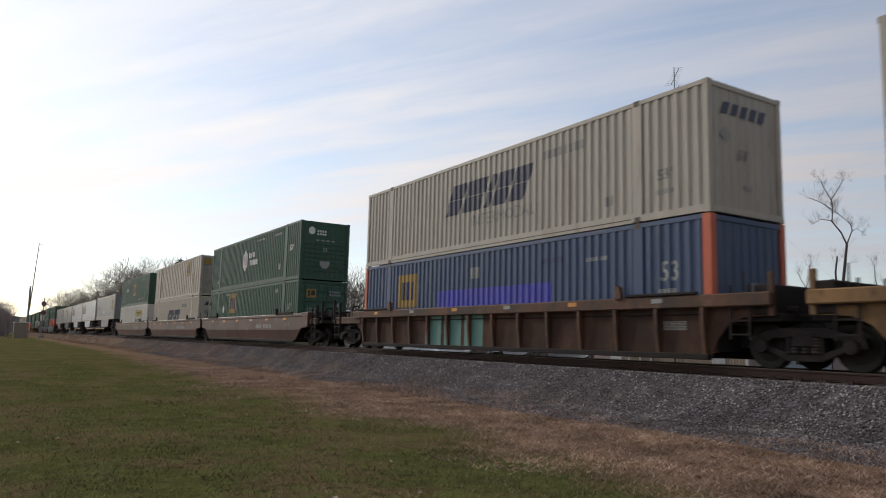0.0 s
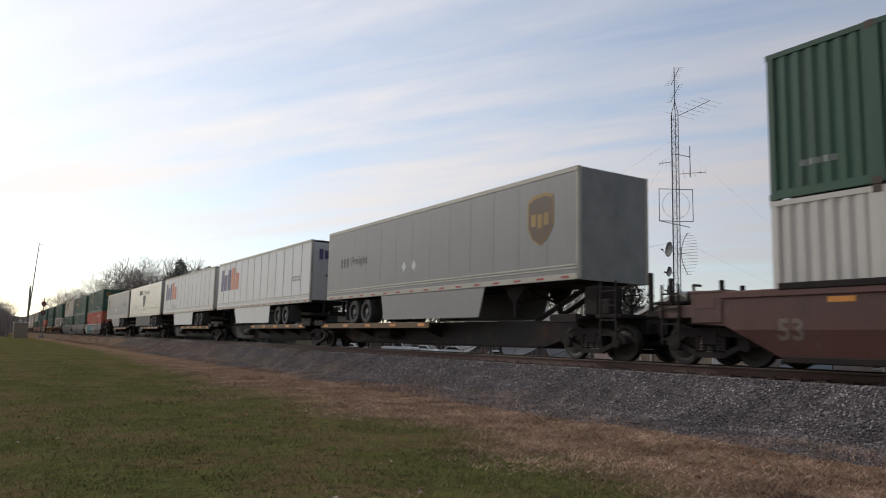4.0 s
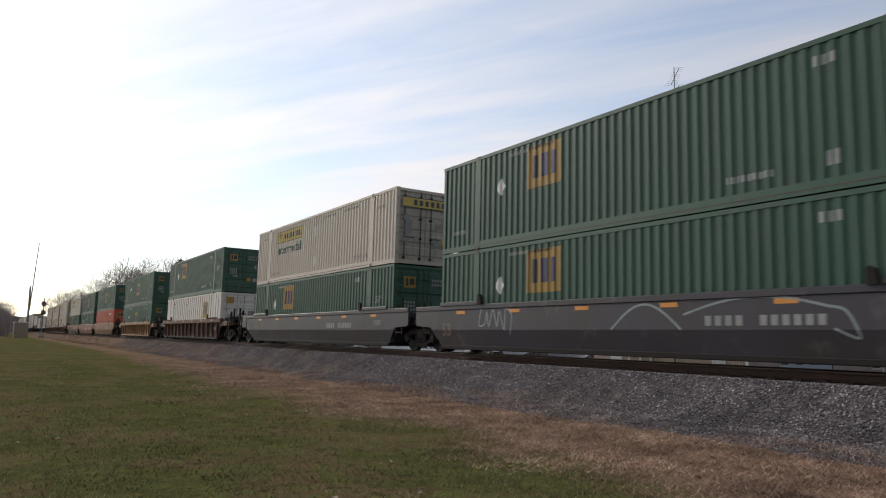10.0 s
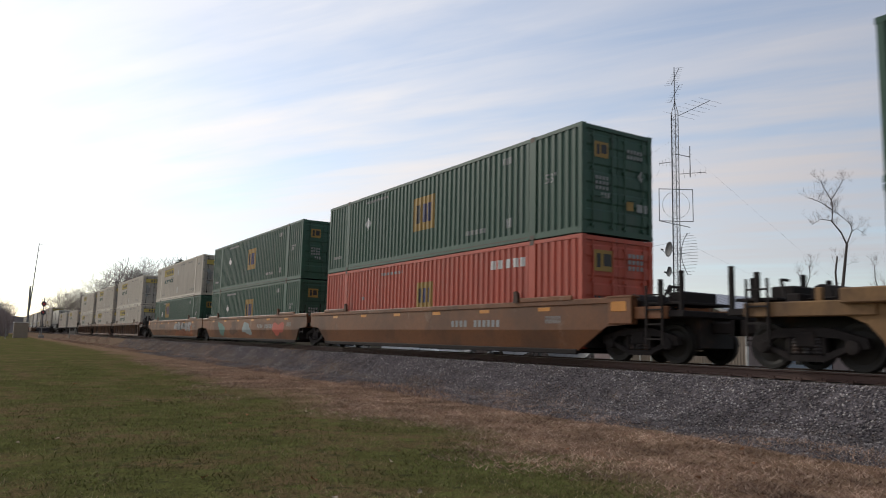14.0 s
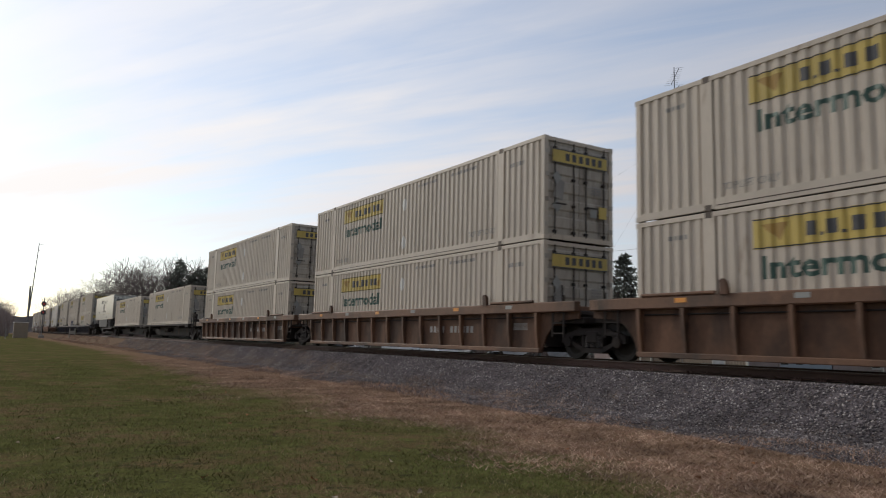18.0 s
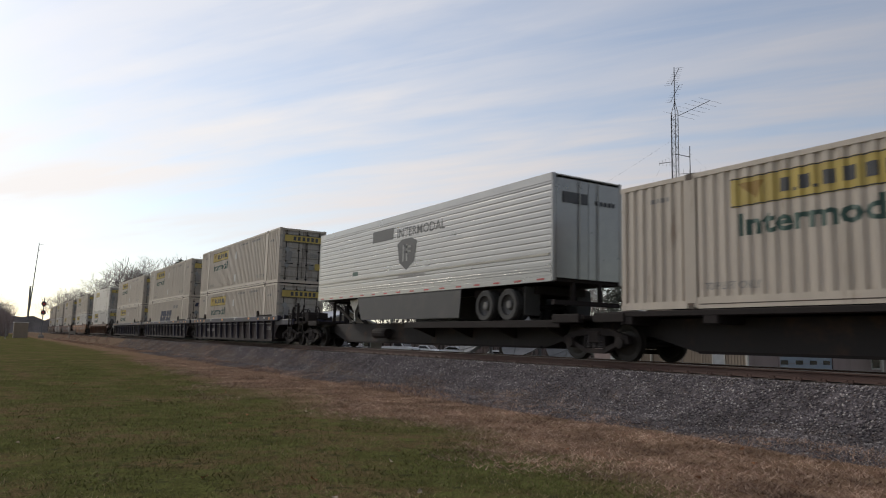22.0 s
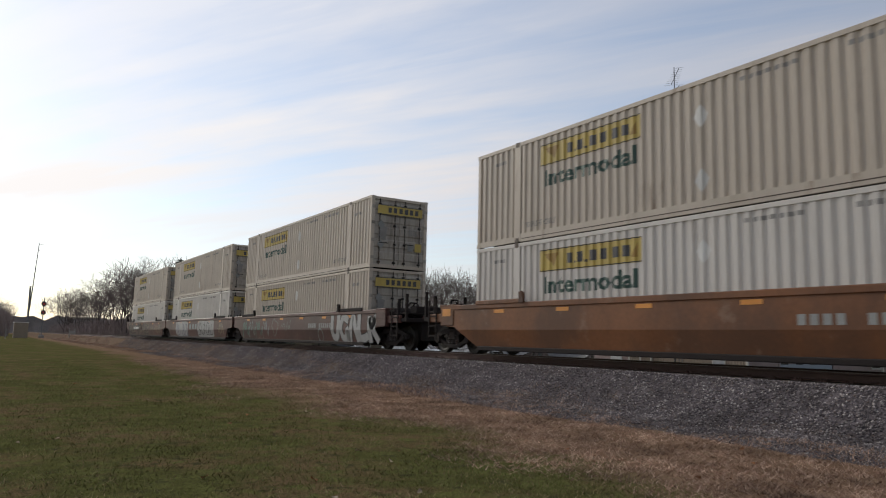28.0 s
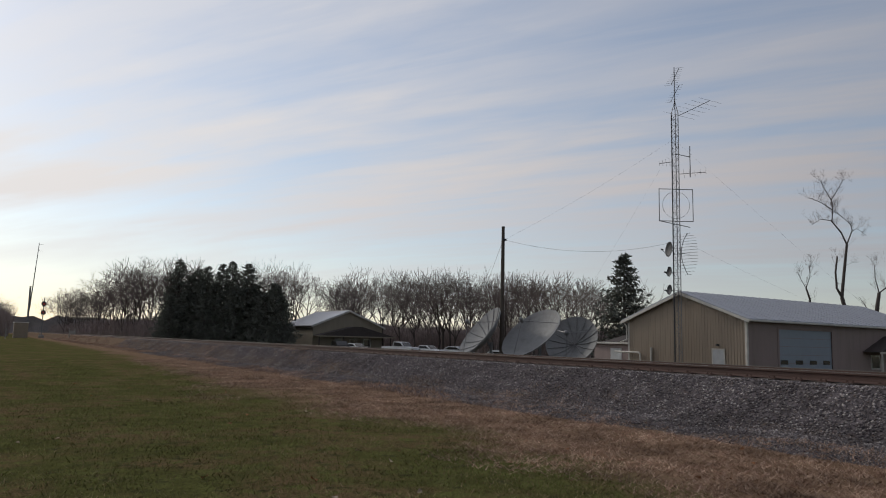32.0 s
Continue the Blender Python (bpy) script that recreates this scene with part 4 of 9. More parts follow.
v, f = thicket(28000, 3, wood_edge, 6.0)
tagged(new("woodland_brush", numpy_mesh("woodland_brush", v, f, M_BRUSH)), "dense leafless grey-brown brush under the trees", "brush", kind="stuff")
v, f = thicket(5000, 6, lambda r: (lambda y: (r.uniform(-14, 0.020 * y), y, 0))(r.uniform(190, 290)), 9.5)
tagged(new("trackside_brush", numpy_mesh("trackside_brush", v, f, M_BRUSH)), "dense dark leafless brush beside the track", "brush", kind="stuff")
# the far woods close the view as a low uneven band
pts = []
for i in range(240):
    b = -70 + 170 * i / 239
    h = 9 + 2.5 * noise.noise((i * 0.21, 0, 5)) + 2.0 * noise.noise((i * 0.83, 2, 5))
    pts.append((b, h))
bm = bmesh.new()
prev = None
for b, h in pts:
    x, y = 420 * math.sin(radians(b)), 420 * math.cos(radians(b))
    row = (bm.verts.new((x, y, -2)), bm.verts.new((x, y, h)))
    if prev:
        bm.faces.new((prev[0], row[0], row[1], prev[1]))
    prev = row
tagged(part("backdrop", bm, mat("distant bare woods", (0.25, 0.222, 0.218), 1.0, var=0.4, scale=0.15)), "far hazy line of leafless woods", "woods", kind="structure")

con = [make_conifer(5, 14.2, 4.6, "tall dense dark evergreen in a clump beside the track"), make_conifer(6, 13.0, 5.0, "broad dark evergreen in a clump beside the track"), make_conifer(8, 10.4, 4.2, "lower dark evergreen at the clump's edge")]
for k, (d, b, p, h) in enumerate(((126, 11.9, 0, 1.02), (124, 13.3, 1, 1.0), (118, 14.6, 2, 1.0), (121, 15.7, 0, 1.0), (117, 16.9, 1, 1.04), (114, 18.9, 2, 1.0), (112, 19.2, 1, 0.76), (120, 13.9, 0, 0.92), (116, 16.1, 2, 0.95), (122, 12.4, 2, 0.9), (110, 19.5, 2, 0.80), (124, 12.8, 1, 0.9), (119, 15.0, 0, 0.95), (118, 17.6, 2, 1.0), (121, 11.4, 2, 0.8), (113, 18.3, 2, 0.85))):
    m = pose(d * math.sin(radians(b)), d * math.cos(radians(b)), LAND, 0, 0, k * 67) @ Matrix.Diagonal((h * 1.05, h * 1.05, h, 1))
    if k in (0, 1, 2):
        o = con[p]
    else:
        o = copy_thing(con[p], pose(0, 0, 0))
    o.matrix_basis = m
spire = make_conifer(15, 10.6, 4.1, "ragged spruce with drooping boughs behind the barn", 0.6, 0.7, 0.8)
spire.matrix_basis = pose(49.7, 47.4, LAND)


def limb_tree(name, x, y, z, spec, seed, label):
    """A tree with chosen main limbs, each (parent, start, end, radius at start, radius at end), and twigs grown on them."""
    r = random.Random(seed)
    big, fine = Sticks(), Sticks()
    for pts, r0, r1, twigs in spec:
        pts = [Vector(p) for p in pts]
        n = len(pts)
        big.limb(pts, [(r0 + (r1 - r0) * i / (n - 1)) * (0.98 if r0 > 0.19 else 0.8) for i in range(n)], 7)
        for k in range(twigs):
            i = r.randrange(n // 2, n) - 1 if n > 2 else 0
            i = max(min(i, n - 2), 0)
            p = pts[i].lerp(pts[i + 1], r.random())
            d = ((pts[i + 1] - pts[i]).normalized() * 0.7 + Vector((r.uniform(-1, 1), r.uniform(-1, 1), r.uniform(-0.2, 0.9)))).normalized()
            grow(r, (fine, fine), p, d, r.uniform(0.8, 1.9), 0.018, 1, 3, 0.2, 0.3, (4, 4, 4, 3), 0.007)
    t = thing(name, label, "tree")
    a = new("trunk", big.mesh("trunk", M_BARK))
    b = new("crown", fine.mesh("crown", M_TWIG))
    a.parent = b.parent = t
    t.matrix_basis = pose(x, y, z, 0, 0, -32) @ Matrix.Diagonal((0.68, 0.68, 0.92, 1))
    return t


# own space: x to the camera's right, z up
limb_tree("bare_tree", 78.6, 42.5, LAND, (
    (((0, 0, 0), (0.0, 0, 4.0), (-0.3, 0, 6.8), (-0.8, 0.1, 8.6)), 0.42, 0.30, 0),
    (((-0.8, 0.1, 8.6), (-0.3, 0.2, 11.0), (0.2, 0.2, 13.6), (0.45, 0.2, 14.9)), 0.27, 0.19, 2),
    (((0.45, 0.2, 14.9), (-0.5, 0, 16.3), (-1.9, 0, 17.6), (-1.7, 0, 19.2), (-1.9, 0, 20.4)), 0.17, 0.07, 16),
    (((-1.7, 0, 19.0), (-3.2, 0.4, 19.9), (-5.0, 0.2, 20.4)), 0.08, 0.03, 8), (((-1.9, 0, 20.2), (-0.8, -0.3, 21.6), (0.2, 0, 22.8)), 0.07, 0.03, 8),
    (((-1.9, 0, 20.2), (-3.0, -0.3, 21.5), (-3.4, 0, 22.6)), 0.07, 0.03, 8),
    (((-1.8, 0, 17.7), (-3.6, 0.3, 17.9), (-5.0, 0.2, 17.2)), 0.07, 0.02, 8),
    (((0.45, 0.2, 14.9), (1.3, 0, 16.6), (1.1, 0, 17.3), (-0.2, 0, 18.2), (-1.6, 0, 18.9)), 0.12, 0.04, 9),
    (((1.2, 0, 16.4), (2.2, 0.3, 16.9), (3.6, 0, 16.0)), 0.05, 0.02, 7),
    (((-0.8, 0.1, 8.6), (-1.6, 0, 9.6), (-1.7, 0, 11.5), (-1.3, 0, 13.4)), 0.2, 0.13, 5)), 31, "tall crooked leafless tree with a high open crown")
limb_tree("bare_tree", 90.5, 46.0, LAND, (
    (((0, 0, 0), (0.4, 0, 5.0), (0.9, 0, 8.0), (1.4, 0, 10.0)), 0.5, 0.3, 1),
    (((1.4, 0, 10.0), (0.8, 0, 12.0), (0.8, 0, 13.8)), 0.14, 0.04, 9), (((1.4, 0, 10.0), (3.0, 0, 10.9), (4.6, 0, 11.0)), 0.14, 0.05, 8),
    (((0.2, 0, 6.5), (-1.0, 0, 8.0), (-2.2, 0, 9.4)), 0.1, 0.03, 5)), 32, "leafless tree with a leaning trunk behind the barn")
limb_tree("bare_tree", 84.0, 50.0, LAND, (
    (((0, 0, 0), (0.2, 0, 6.0), (0.1, 0, 9.0), (-0.5, 0, 10.4)), 0.26, 0.14, 2), (((-0.5, 0, 10.4), (0.3, 0, 12.0), (0.2, 0, 13.6)), 0.1, 0.03, 9),
    (((-0.5, 0, 10.4), (-1.4, 0, 11.6), (-2.0, 0, 12.6)), 0.06, 0.02, 6)), 33, "small leafless tree behind the barn")


# ---- barn, tower, dishes, house, vehicles, signal ----
M_SIDING = mat("tan ribbed steel siding", (0.275, 0.218, 0.165), 0.55, stretch=RUN, stain=(0.22, 0.185, 0.14), stain_amt=0.4, var=0.08)
M_SIDE2 = mat("taupe steel siding", (0.265, 0.200, 0.187), 0.6, stretch=RUN, stain=(0.13, 0.11, 0.09), stain_amt=0.4, var=0.1)
M_METALROOF = mat("pale galvanised roofing", (0.36, 0.375, 0.42), 0.45, metal=0.3, stain=(0.33, 0.34, 0.36), stain_amt=0.4, var=0.1)
M_TRIM = mat("off-white trim", (0.52, 0.50, 0.46), 0.5)
M_DOOR = mat("pale door paint", (0.48, 0.49, 0.50), 0.5)
M_OVERHEAD = mat("blue-grey overhead door", (0.24, 0.28, 0.335), 0.5, var=0.06)
M_SHINGLE = mat("dark shingles", (0.055, 0.045, 0.042), 0.9, var=0.3, scale=6, bump=0.4)
M_GALV = mat("galvanised steel tube", (0.20, 0.20, 0.21), 0.5, metal=0.5, stain=(0.1, 0.09, 0.08))
M_BLACKMETAL = mat("dark antenna metal", (0.045, 0.047, 0.055), 0.6, metal=0.3)
M_DISH = mat("weathered grey dish", (0.23, 0.235, 0.24), 0.7, stain=(0.09, 0.09, 0.085), stain_amt=0.5, var=0.12)
M_POLE = mat("weathered timber pole", (0.075, 0.062, 0.052), 0.95, stretch=(1, 1, 0.15), var=0.3, bump=0.3)
M_PANE = mat("dark window glass", (0.02, 0.022, 0.026), 0.08, spec=0.8, var=0.05)
M_TANHOUSE = mat("beige house siding", (0.25, 0.215, 0.165), 0.7, stretch=RUN, var=0.1)
M_WCAR = mat("white car paint", (0.72, 0.73, 0.75), 0.25, var=0.03, spec=0.6)
M_DCAR = mat("dark car paint", (0.03, 0.032, 0.036), 0.25, var=0.05, spec=0.6)
M_CONC = mat("pale concrete", (0.30, 0.29, 0.27), 0.85, var=0.15)
GX, GY0, GY1, EAVE, RIDGE = 42.0, 29.33, 39.65, 3.42, 5.3
FAR_X = 66.0
GYM = (GY0 + GY1) / 2


def make_barn():
    barn = thing("barn", "tan ribbed-steel barn with a pale metal roof and overhead door", "building")
    # gable wall of pressed siding, its top cut to the roof's slope
    bm = bmesh.new()
    ys, y, k = [], GY0, 0
    while y < GY1:
        ys += [(y, 0.0), (y + 0.06, 0.0), (y + 0.075, 0.022), (y + 0.115, 0.022), (y + 0.13, 0.0)]
        y += 0.229
    rows = []
    for y, d in ys:
        if y > GY1:
            break
        t = RIDGE - (RIDGE - EAVE) * abs(y - GYM) / (GYM - GY0)
        rows.append((bm.verts.new((GX - d, y, LAND - 0.1)), bm.verts.new((GX - d, y, t)), bm.verts.new((GX + 0.12, y, t)), bm.verts.new((GX + 0.12, y, LAND - 0.1))))
    for a, b in zip(rows, rows[1:]):
        for i in range(4):
            bm.faces.new((a[i], b[i], b[(i + 1) % 4], a[(i + 1) % 4]))
    bm.faces.new(rows[0])
    bm.faces.new(rows[-1][::-1])
    bmesh.ops.recalc_face_normals(bm, faces=bm.faces[:])
    part("gable_wall", bm, M_SIDING, barn)
    # the long wall with the overhead door's opening
    bm = bmesh.new()
    box(bm, GX + 0.12, 45.45, GY0, GY0 + 0.14, LAND - 0.1, EAVE)
    box(bm, 45.45, 51.95, GY0, GY0 + 0.14, 2.80, EAVE)
    box(bm, 51.95, FAR_X, GY0, GY0 + 0.14, LAND - 0.1, EAVE)
    part("long_wall", bm, M_SIDE2, barn)
    part("rear_wall", bbox(GX + 0.12, FAR_X, GY1 - 0.14, GY1, LAND - 0.1, EAVE), M_SIDE2, barn)
    bm = prism(bmesh.new(), ((GY0, LAND - 0.1), (GY1, LAND - 0.1), (GY1, EAVE), (GYM, RIDGE), (GY0, EAVE)), FAR_X - 0.12, FAR_X)
    part("gable_wall", bm, M_SIDE2, barn)
    for s in (-1, 1):
        e = GYM + s * (GYM - GY0 + 0.42)
        drop = (RIDGE - EAVE) / (GYM - GY0) * (GYM - GY0 + 0.42)
        bm = prism(bmesh.new(), ((GYM, RIDGE + 0.05), (e, RIDGE - drop + 0.05), (e, RIDGE - drop + 0.13), (GYM, RIDGE + 0.14)), GX - 0.35, FAR_X + 0.3)
        bmesh.ops.recalc_face_normals(bm, faces=bm.faces[:])
        roof = part("roof_slope", bm, M_METALROOF, barn)
        seam = None
        for i in range(1, 26):
            x = GX - 0.35 + i * 0.95
            if seam is None:
                bm = prism(bmesh.new(), ((GYM, RIDGE + 0.14), (e, RIDGE - drop + 0.13), (e, RIDGE - drop + 0.16), (GYM, RIDGE + 0.17)), -0.02, 0.02)
                bmesh.ops.recalc_face_normals(bm, faces=bm.faces[:])
                seam = part("roof_seam", bm, M_METALROOF, roof)
                seam.location.x = x
            else:
                twin(seam, m=pose(x, 0, 0))
        part("gutter", bbox(GX - 0.35, FAR_X, *sorted((e, e + s * 0.12)), RIDGE - drop - 0.06, RIDGE - drop + 0.06, bev=0.02), M_TRIM, barn)
        bm = prism(bmesh.new(), ((GYM, RIDGE - 0.14), (e, RIDGE - drop - 0.14), (e, RIDGE - drop + 0.05), (GYM, RIDGE + 0.05)), GX - 0.36, GX - 0.32)
        bmesh.ops.recalc_face_normals(bm, faces=bm.faces[:])
        part("barge_board", bm, M_TRIM, barn)
        part("corner_trim", bbox(GX - 0.035, GX + 0.13, *sorted((GYM + s * (GYM - GY0 + 0.02), GYM + s * (GYM - GY0 - 0.13))), LAND, EAVE), M_TRIM, barn)
    bm = tube(bmesh.new(), (GX - 0.1, GY1 + 0.42, EAVE - 0.15), (GX - 0.1, GY1 + 0.08, EAVE - 0.5), 0.05, n=8)
    tube(bm, (GX - 0.1, GY1 + 0.08, EAVE - 0.5), (GX - 0.1, GY1 + 0.08, 1.9), 0.05, n=8)
    tube(bm, (GX - 0.1, GY1 + 0.08, 1.9), (GX - 0.3, GY1 + 0.6, 1.7), 0.05, n=8)
    part("downspout", bm, M_TRIM, barn)
    # side door
    d = part("door", bbox(GX - 0.05, GX - 0.028, 31.08, 31.94, LAND, 1.30), M_DOOR, barn)
    for a in ((30.99, 31.08, LAND, 1.40), (31.94, 32.03, LAND, 1.40), (31.08, 31.94, 1.30, 1.40)):
        part("door_frame", bbox(GX - 0.07, GX - 0.024, *a), M_TRIM, d)
    part("door_handle", bbox(GX - 0.10, GX - 0.05, 31.12, 31.18, 0.3, 0.38), M_GALV, d)
    bm = bbox(GX - 0.22, GX - 0.02, 31.42, 31.60, 1.58, 1.70, bev=0.02)
    part("wall_lamp", bm, M_BLACKMETAL, barn)
    bm = tube(bmesh.new(), (GX - 0.1, 37.31, LAND), (GX - 0.1, 37.31, 1.35), 0.09, n=10)
    part("vent_pipe", bm, M_TRIM, barn)
    bm = tube(bmesh.new(), (GX - 0.2, 38.3, LAND), (GX - 0.2, 38.3, 0.82), 0.07, n=8)
    tube(bm, (GX - 0.2, 38.3, 0.82), (GX - 0.2, 38.42, 0.95), 0.07, n=8)
    tube(bm, (GX - 0.2, 38.42, 0.95), (GX - 0.2, 40.9, 0.98), 0.07, n=8)
    part("bent_pipe", bm, M_TRIM, barn)
    # overhead door
    od = part("overhead_door", bbox(45.5, 51.9, GY0 + 0.05, GY0 + 0.10, LAND, 2.80), M_OVERHEAD, barn, "blue-grey overhead door with four small panes")
    for i in range(1, 6):
        z = LAND + i * 0.575
        part("panel_joint", bbox(45.5, 51.9, GY0 + 0.035, GY0 + 0.06, z - 0.012, z + 0.012), M_SIDE2, od)
    for x in (46.1, 47.85, 49.55, 51.2):
        w = part("window", bbox(x - 0.42, x + 0.42, GY0 + 0.03, GY0 + 0.055, 0.43, 0.72, bev=0.01), M_PANE, od)
    for a in ((45.3, 45.5, LAND, 2.95), (51.9, 52.1, LAND, 2.95), (45.5, 51.9, 2.80, 2.95)):
        part("door_frame", bbox(a[0], a[1], GY0 - 0.03, GY0 + 0.0, a[2], a[3]), M_SIDE2, barn)
    # entrance canopy with shingles
    can = part("canopy", prism(bmesh.new(), ((56.0, 1.42), (62.4, 1.42), (59.2, 2.65)), GY0 - 1.3, GY0 - 0.01, "y"), M_SHINGLE, barn, "dark shingled entrance canopy")
    part("canopy_edge", bbox(55.9, 62.5, GY0 - 1.36, GY0 - 1.30, 1.30, 1.44), M_TRIM, can)
    for x in (56.3, 62.0):
        part("canopy_post", bbox(x - 0.06, x + 0.06, GY0 - 1.3, GY0 - 1.18, LAND, 1.42), M_TRIM, can)
    w = part("window", bbox(57.2, 58.3, GY0 - 0.05, GY0 - 0.005, 0.2, 1.1), M_PANE, barn)
    part("window_frame", bbox(57.1, 58.4, GY0 - 0.04, GY0 - 0.002, 0.1, 1.2), M_TRIM, w)
    # low lean-to
    lt = part("lean_to", bbox(43.2, 47.5, GY1 + 0.02, 44.6, LAND, 1.55), M_SIDE2, barn, "low taupe lean-to")
    part("lean_roof", bbox(42.9, 47.6, GY1 + 0.02, 44.9, 1.55, 1.70, bev=0.02), M_TRIM, lt)
    part("lean_slope", prism(bmesh.new(), ((43.0, 1.70), (47.5, 1.70), (47.5, 2.7)), GY1 + 0.02, 43.6, "y"), M_SHINGLE, lt)
    part("lean_door", bbox(43.15, 43.21, 41.5, 42.7, LAND, 1.22), M_DOOR, lt)
    return barn


make_barn()
TX, TY = 41.26, 34.24


def make_tower():
    tower = thing("antenna_tower", "slender galvanised lattice tower with many antennas beside the barn", "tower")
    H0, H1, R = LAND, 19.3, 0.27
    legs = [(TX + R * math.cos(a), TY + R * math.sin(a)) for a in (0.6, 0.6 + 2.094, 0.6 + 4.189)]
    for x, y in legs:
        bm = tube(bmesh.new(), (x, y, H0), (x, y, H1 - 0.9), 0.030, n=6)
        tube(bm, (x, y, H1 - 0.9), (TX, TY, H1 + 0.1), 0.030, 0.02, n=6)
        part("leg", bm, M_GALV, tower)
    n = 44
    for i in range(3):
        (xa, ya), (xb, yb) = legs[i], legs[(i + 1) % 3]
        bm = bmesh.new()
        for k in range(n):
            z0, z1 = H0 + (H1 - 0.9 - H0) * k / n, H0 + (H1 - 0.9 - H0) * (k + 1) / n
            if k % 2:
                tube(bm, (xa, ya, z0), (xb, yb, z1), 0.012, n=4, cap=False)
            else:
                tube(bm, (xb, yb, z0), (xa, ya, z1), 0.012, n=4, cap=False)
            tube(bm, (xa, ya, z0), (xb, yb, z0), 0.010, n=4, cap=False)
        part("lattice", bm, M_GALV, tower)
    part("mast", tube(bmesh.new(), (TX, TY, H1 - 0.5), (TX, TY, 22.0), 0.03, n=6), M_BLACKMETAL, tower)
    part("cable_run", tube(bmesh.new(), (TX - 0.30, TY + 0.1, H0), (TX - 0.26, TY + 0.1, H1 - 1), 0.045, n=6), M_BLACKMETAL, tower)
    R_ = Vector((0.847, -0.531, 0))

    def yagi(c, d, length, n, w, seed, taper=0.5, across=None):
        d = Vector(d).normalized()
        side = (across or d.cross(Vector((0, 0, 1)))).normalized()
        if seed % 2:
            side = d.cross(side).normalized()
        boom = part("yagi_antenna", tube(bmesh.new(), c, Vector(c) + d * length, 0.022, n=5), M_BLACKMETAL, tower)
        for k in range(n):
            u = k / (n - 1)
            p = Vector(c) + d * length * u
            h = w * (1 - taper * u) / 2
            part("element", tube(bmesh.new(), p - side * h, p + side * h, 0.008, n=4), M_BLACKMETAL, boom)
    top = Vector((TX, TY, 0))
    yagi(top + R_ * -0.25 + Vector((0, 0, 20.6)), R_ * 0.55 + Vector((0, 0, 1.2)), 1.5, 9, 0.95, 0, 0.4, R_ + Vector((0, 0, 0.14)))
    yagi(top + R_ * -0.30 + Vector((0, 0, 19.3)), R_ * 0.6 + Vector((0, 0, 1.2)), 1.5, 8, 0.8, 0, 0.4, R_ + Vector((0, 0, 0.14)))
    yagi(top + R_ * 0.3 + Vector((0, 0, 18.3)), R_ * 1 + Vector((0, 0, 0.52)), 2.6, 6, 2.3, 0, 0.25, R_ + Vector((0, 0, -0.24)))
    # side arm with a vertical whip and a small horizontal beam
    bm = tube(bmesh.new(), top + Vector((0, 0, 15.4)), top + R_ * 1.05 + Vector((0, 0, 15.2)), 0.03, n=5)
    tube(bm, top + R_ * 1.05 + Vector((0, 0, 13.7)), top + R_ * 1.05 + Vector((0, 0, 16.0)), 0.03, n=6)
    part("whip_antenna", bm, M_BLACKMETAL, tower)
    yagi(top + R_ * 0.2 + Vector((0, 0, 13.9)), R_ * 1 + Vector((0, 0, 0.1)), 2.0, 6, 0.7, 1)
    yagi(top + R_ * -0.2 + Vector((0, 0, 14.8)), R_ * -1 + Vector((0, 0, -0.15)), 1.0, 5, 0.7, 1)
    # square loop
    c = top + R_ * -0.02 + Vector((0, 0, 11.6))
    bm = bmesh.new()
    h = 1.22
    q = [c + R_ * (sx * h) + Vector((0, 0, sz * h * 0.96)) for sx, sz in ((-1, -1), (1, -1), (1, 1), (-1, 1))]
    for a, b in zip(q, q[1:] + q[:1]):
        tube(bm, a, b, 0.028, n=5)
    part("loop_antenna", bm, M_BLACKMETAL, tower, "dark square loop antenna")
    part("stay_arm", tube(bmesh.new(), q[0], c + R_ * 1.0 + Vector((0, 0, -1.6)), 0.025, n=5), M_BLACKMETAL, tower)
    bm = bmesh.new()
    for k in range(24):
        a, b = 2 * math.pi * k / 24, 2 * math.pi * (k + 1) / 24
        tube(bm, c + (R_ * math.cos(a) + Vector((0, 0, math.sin(a)))) * 0.98, c + (R_ * math.cos(b) + Vector((0, 0, math.sin(b)))) * 0.98, 0.012, n=4, cap=False)
    part("ring_antenna", bm, M_GALV, tower)
    # grid dish, open to the right
    bm = bmesh.new()
    ax = (R_ * 0.88 + Vector((0.25, 0.4, 0.0))).normalized()
    sd = ax.cross(Vector((0, 0, 1))).normalized()
    base = top + R_ * 0.3 + Vector((0, 0, 8.1))
    for k in range(15):
        z = -1.5 + 3.0 * k / 14
        half = math.sqrt(max(1.55 ** 2 - z * z, 0.02)) * 0.75
        prev = None
        for j in range(9):
            s_ = half * (-1 + 2 * j / 8)
            p = base + sd * s_ + Vector((0, 0, z)) + ax * (0.28 * (s_ * s_ + z * z))
            if prev is not None:
                tube(bm, prev, p, 0.013, n=3, cap=False)
            prev = p
    part("grid_dish", bm, M_GALV, tower, "open wire-grid dish")
    bm = bmesh.new()
    prev = None
    for k in range(15):
        z = -1.5 + 3.0 * k / 14
        p = base + Vector((0, 0, z)) + ax * (0.28 * z * z)
        if prev is not None:
            tube(bm, prev, p, 0.03, n=4, cap=False)
        prev = p
    tube(bm, base, base + ax * 0.8, 0.02, n=5)
    part("dish_spine", bm, M_BLACKMETAL, tower)
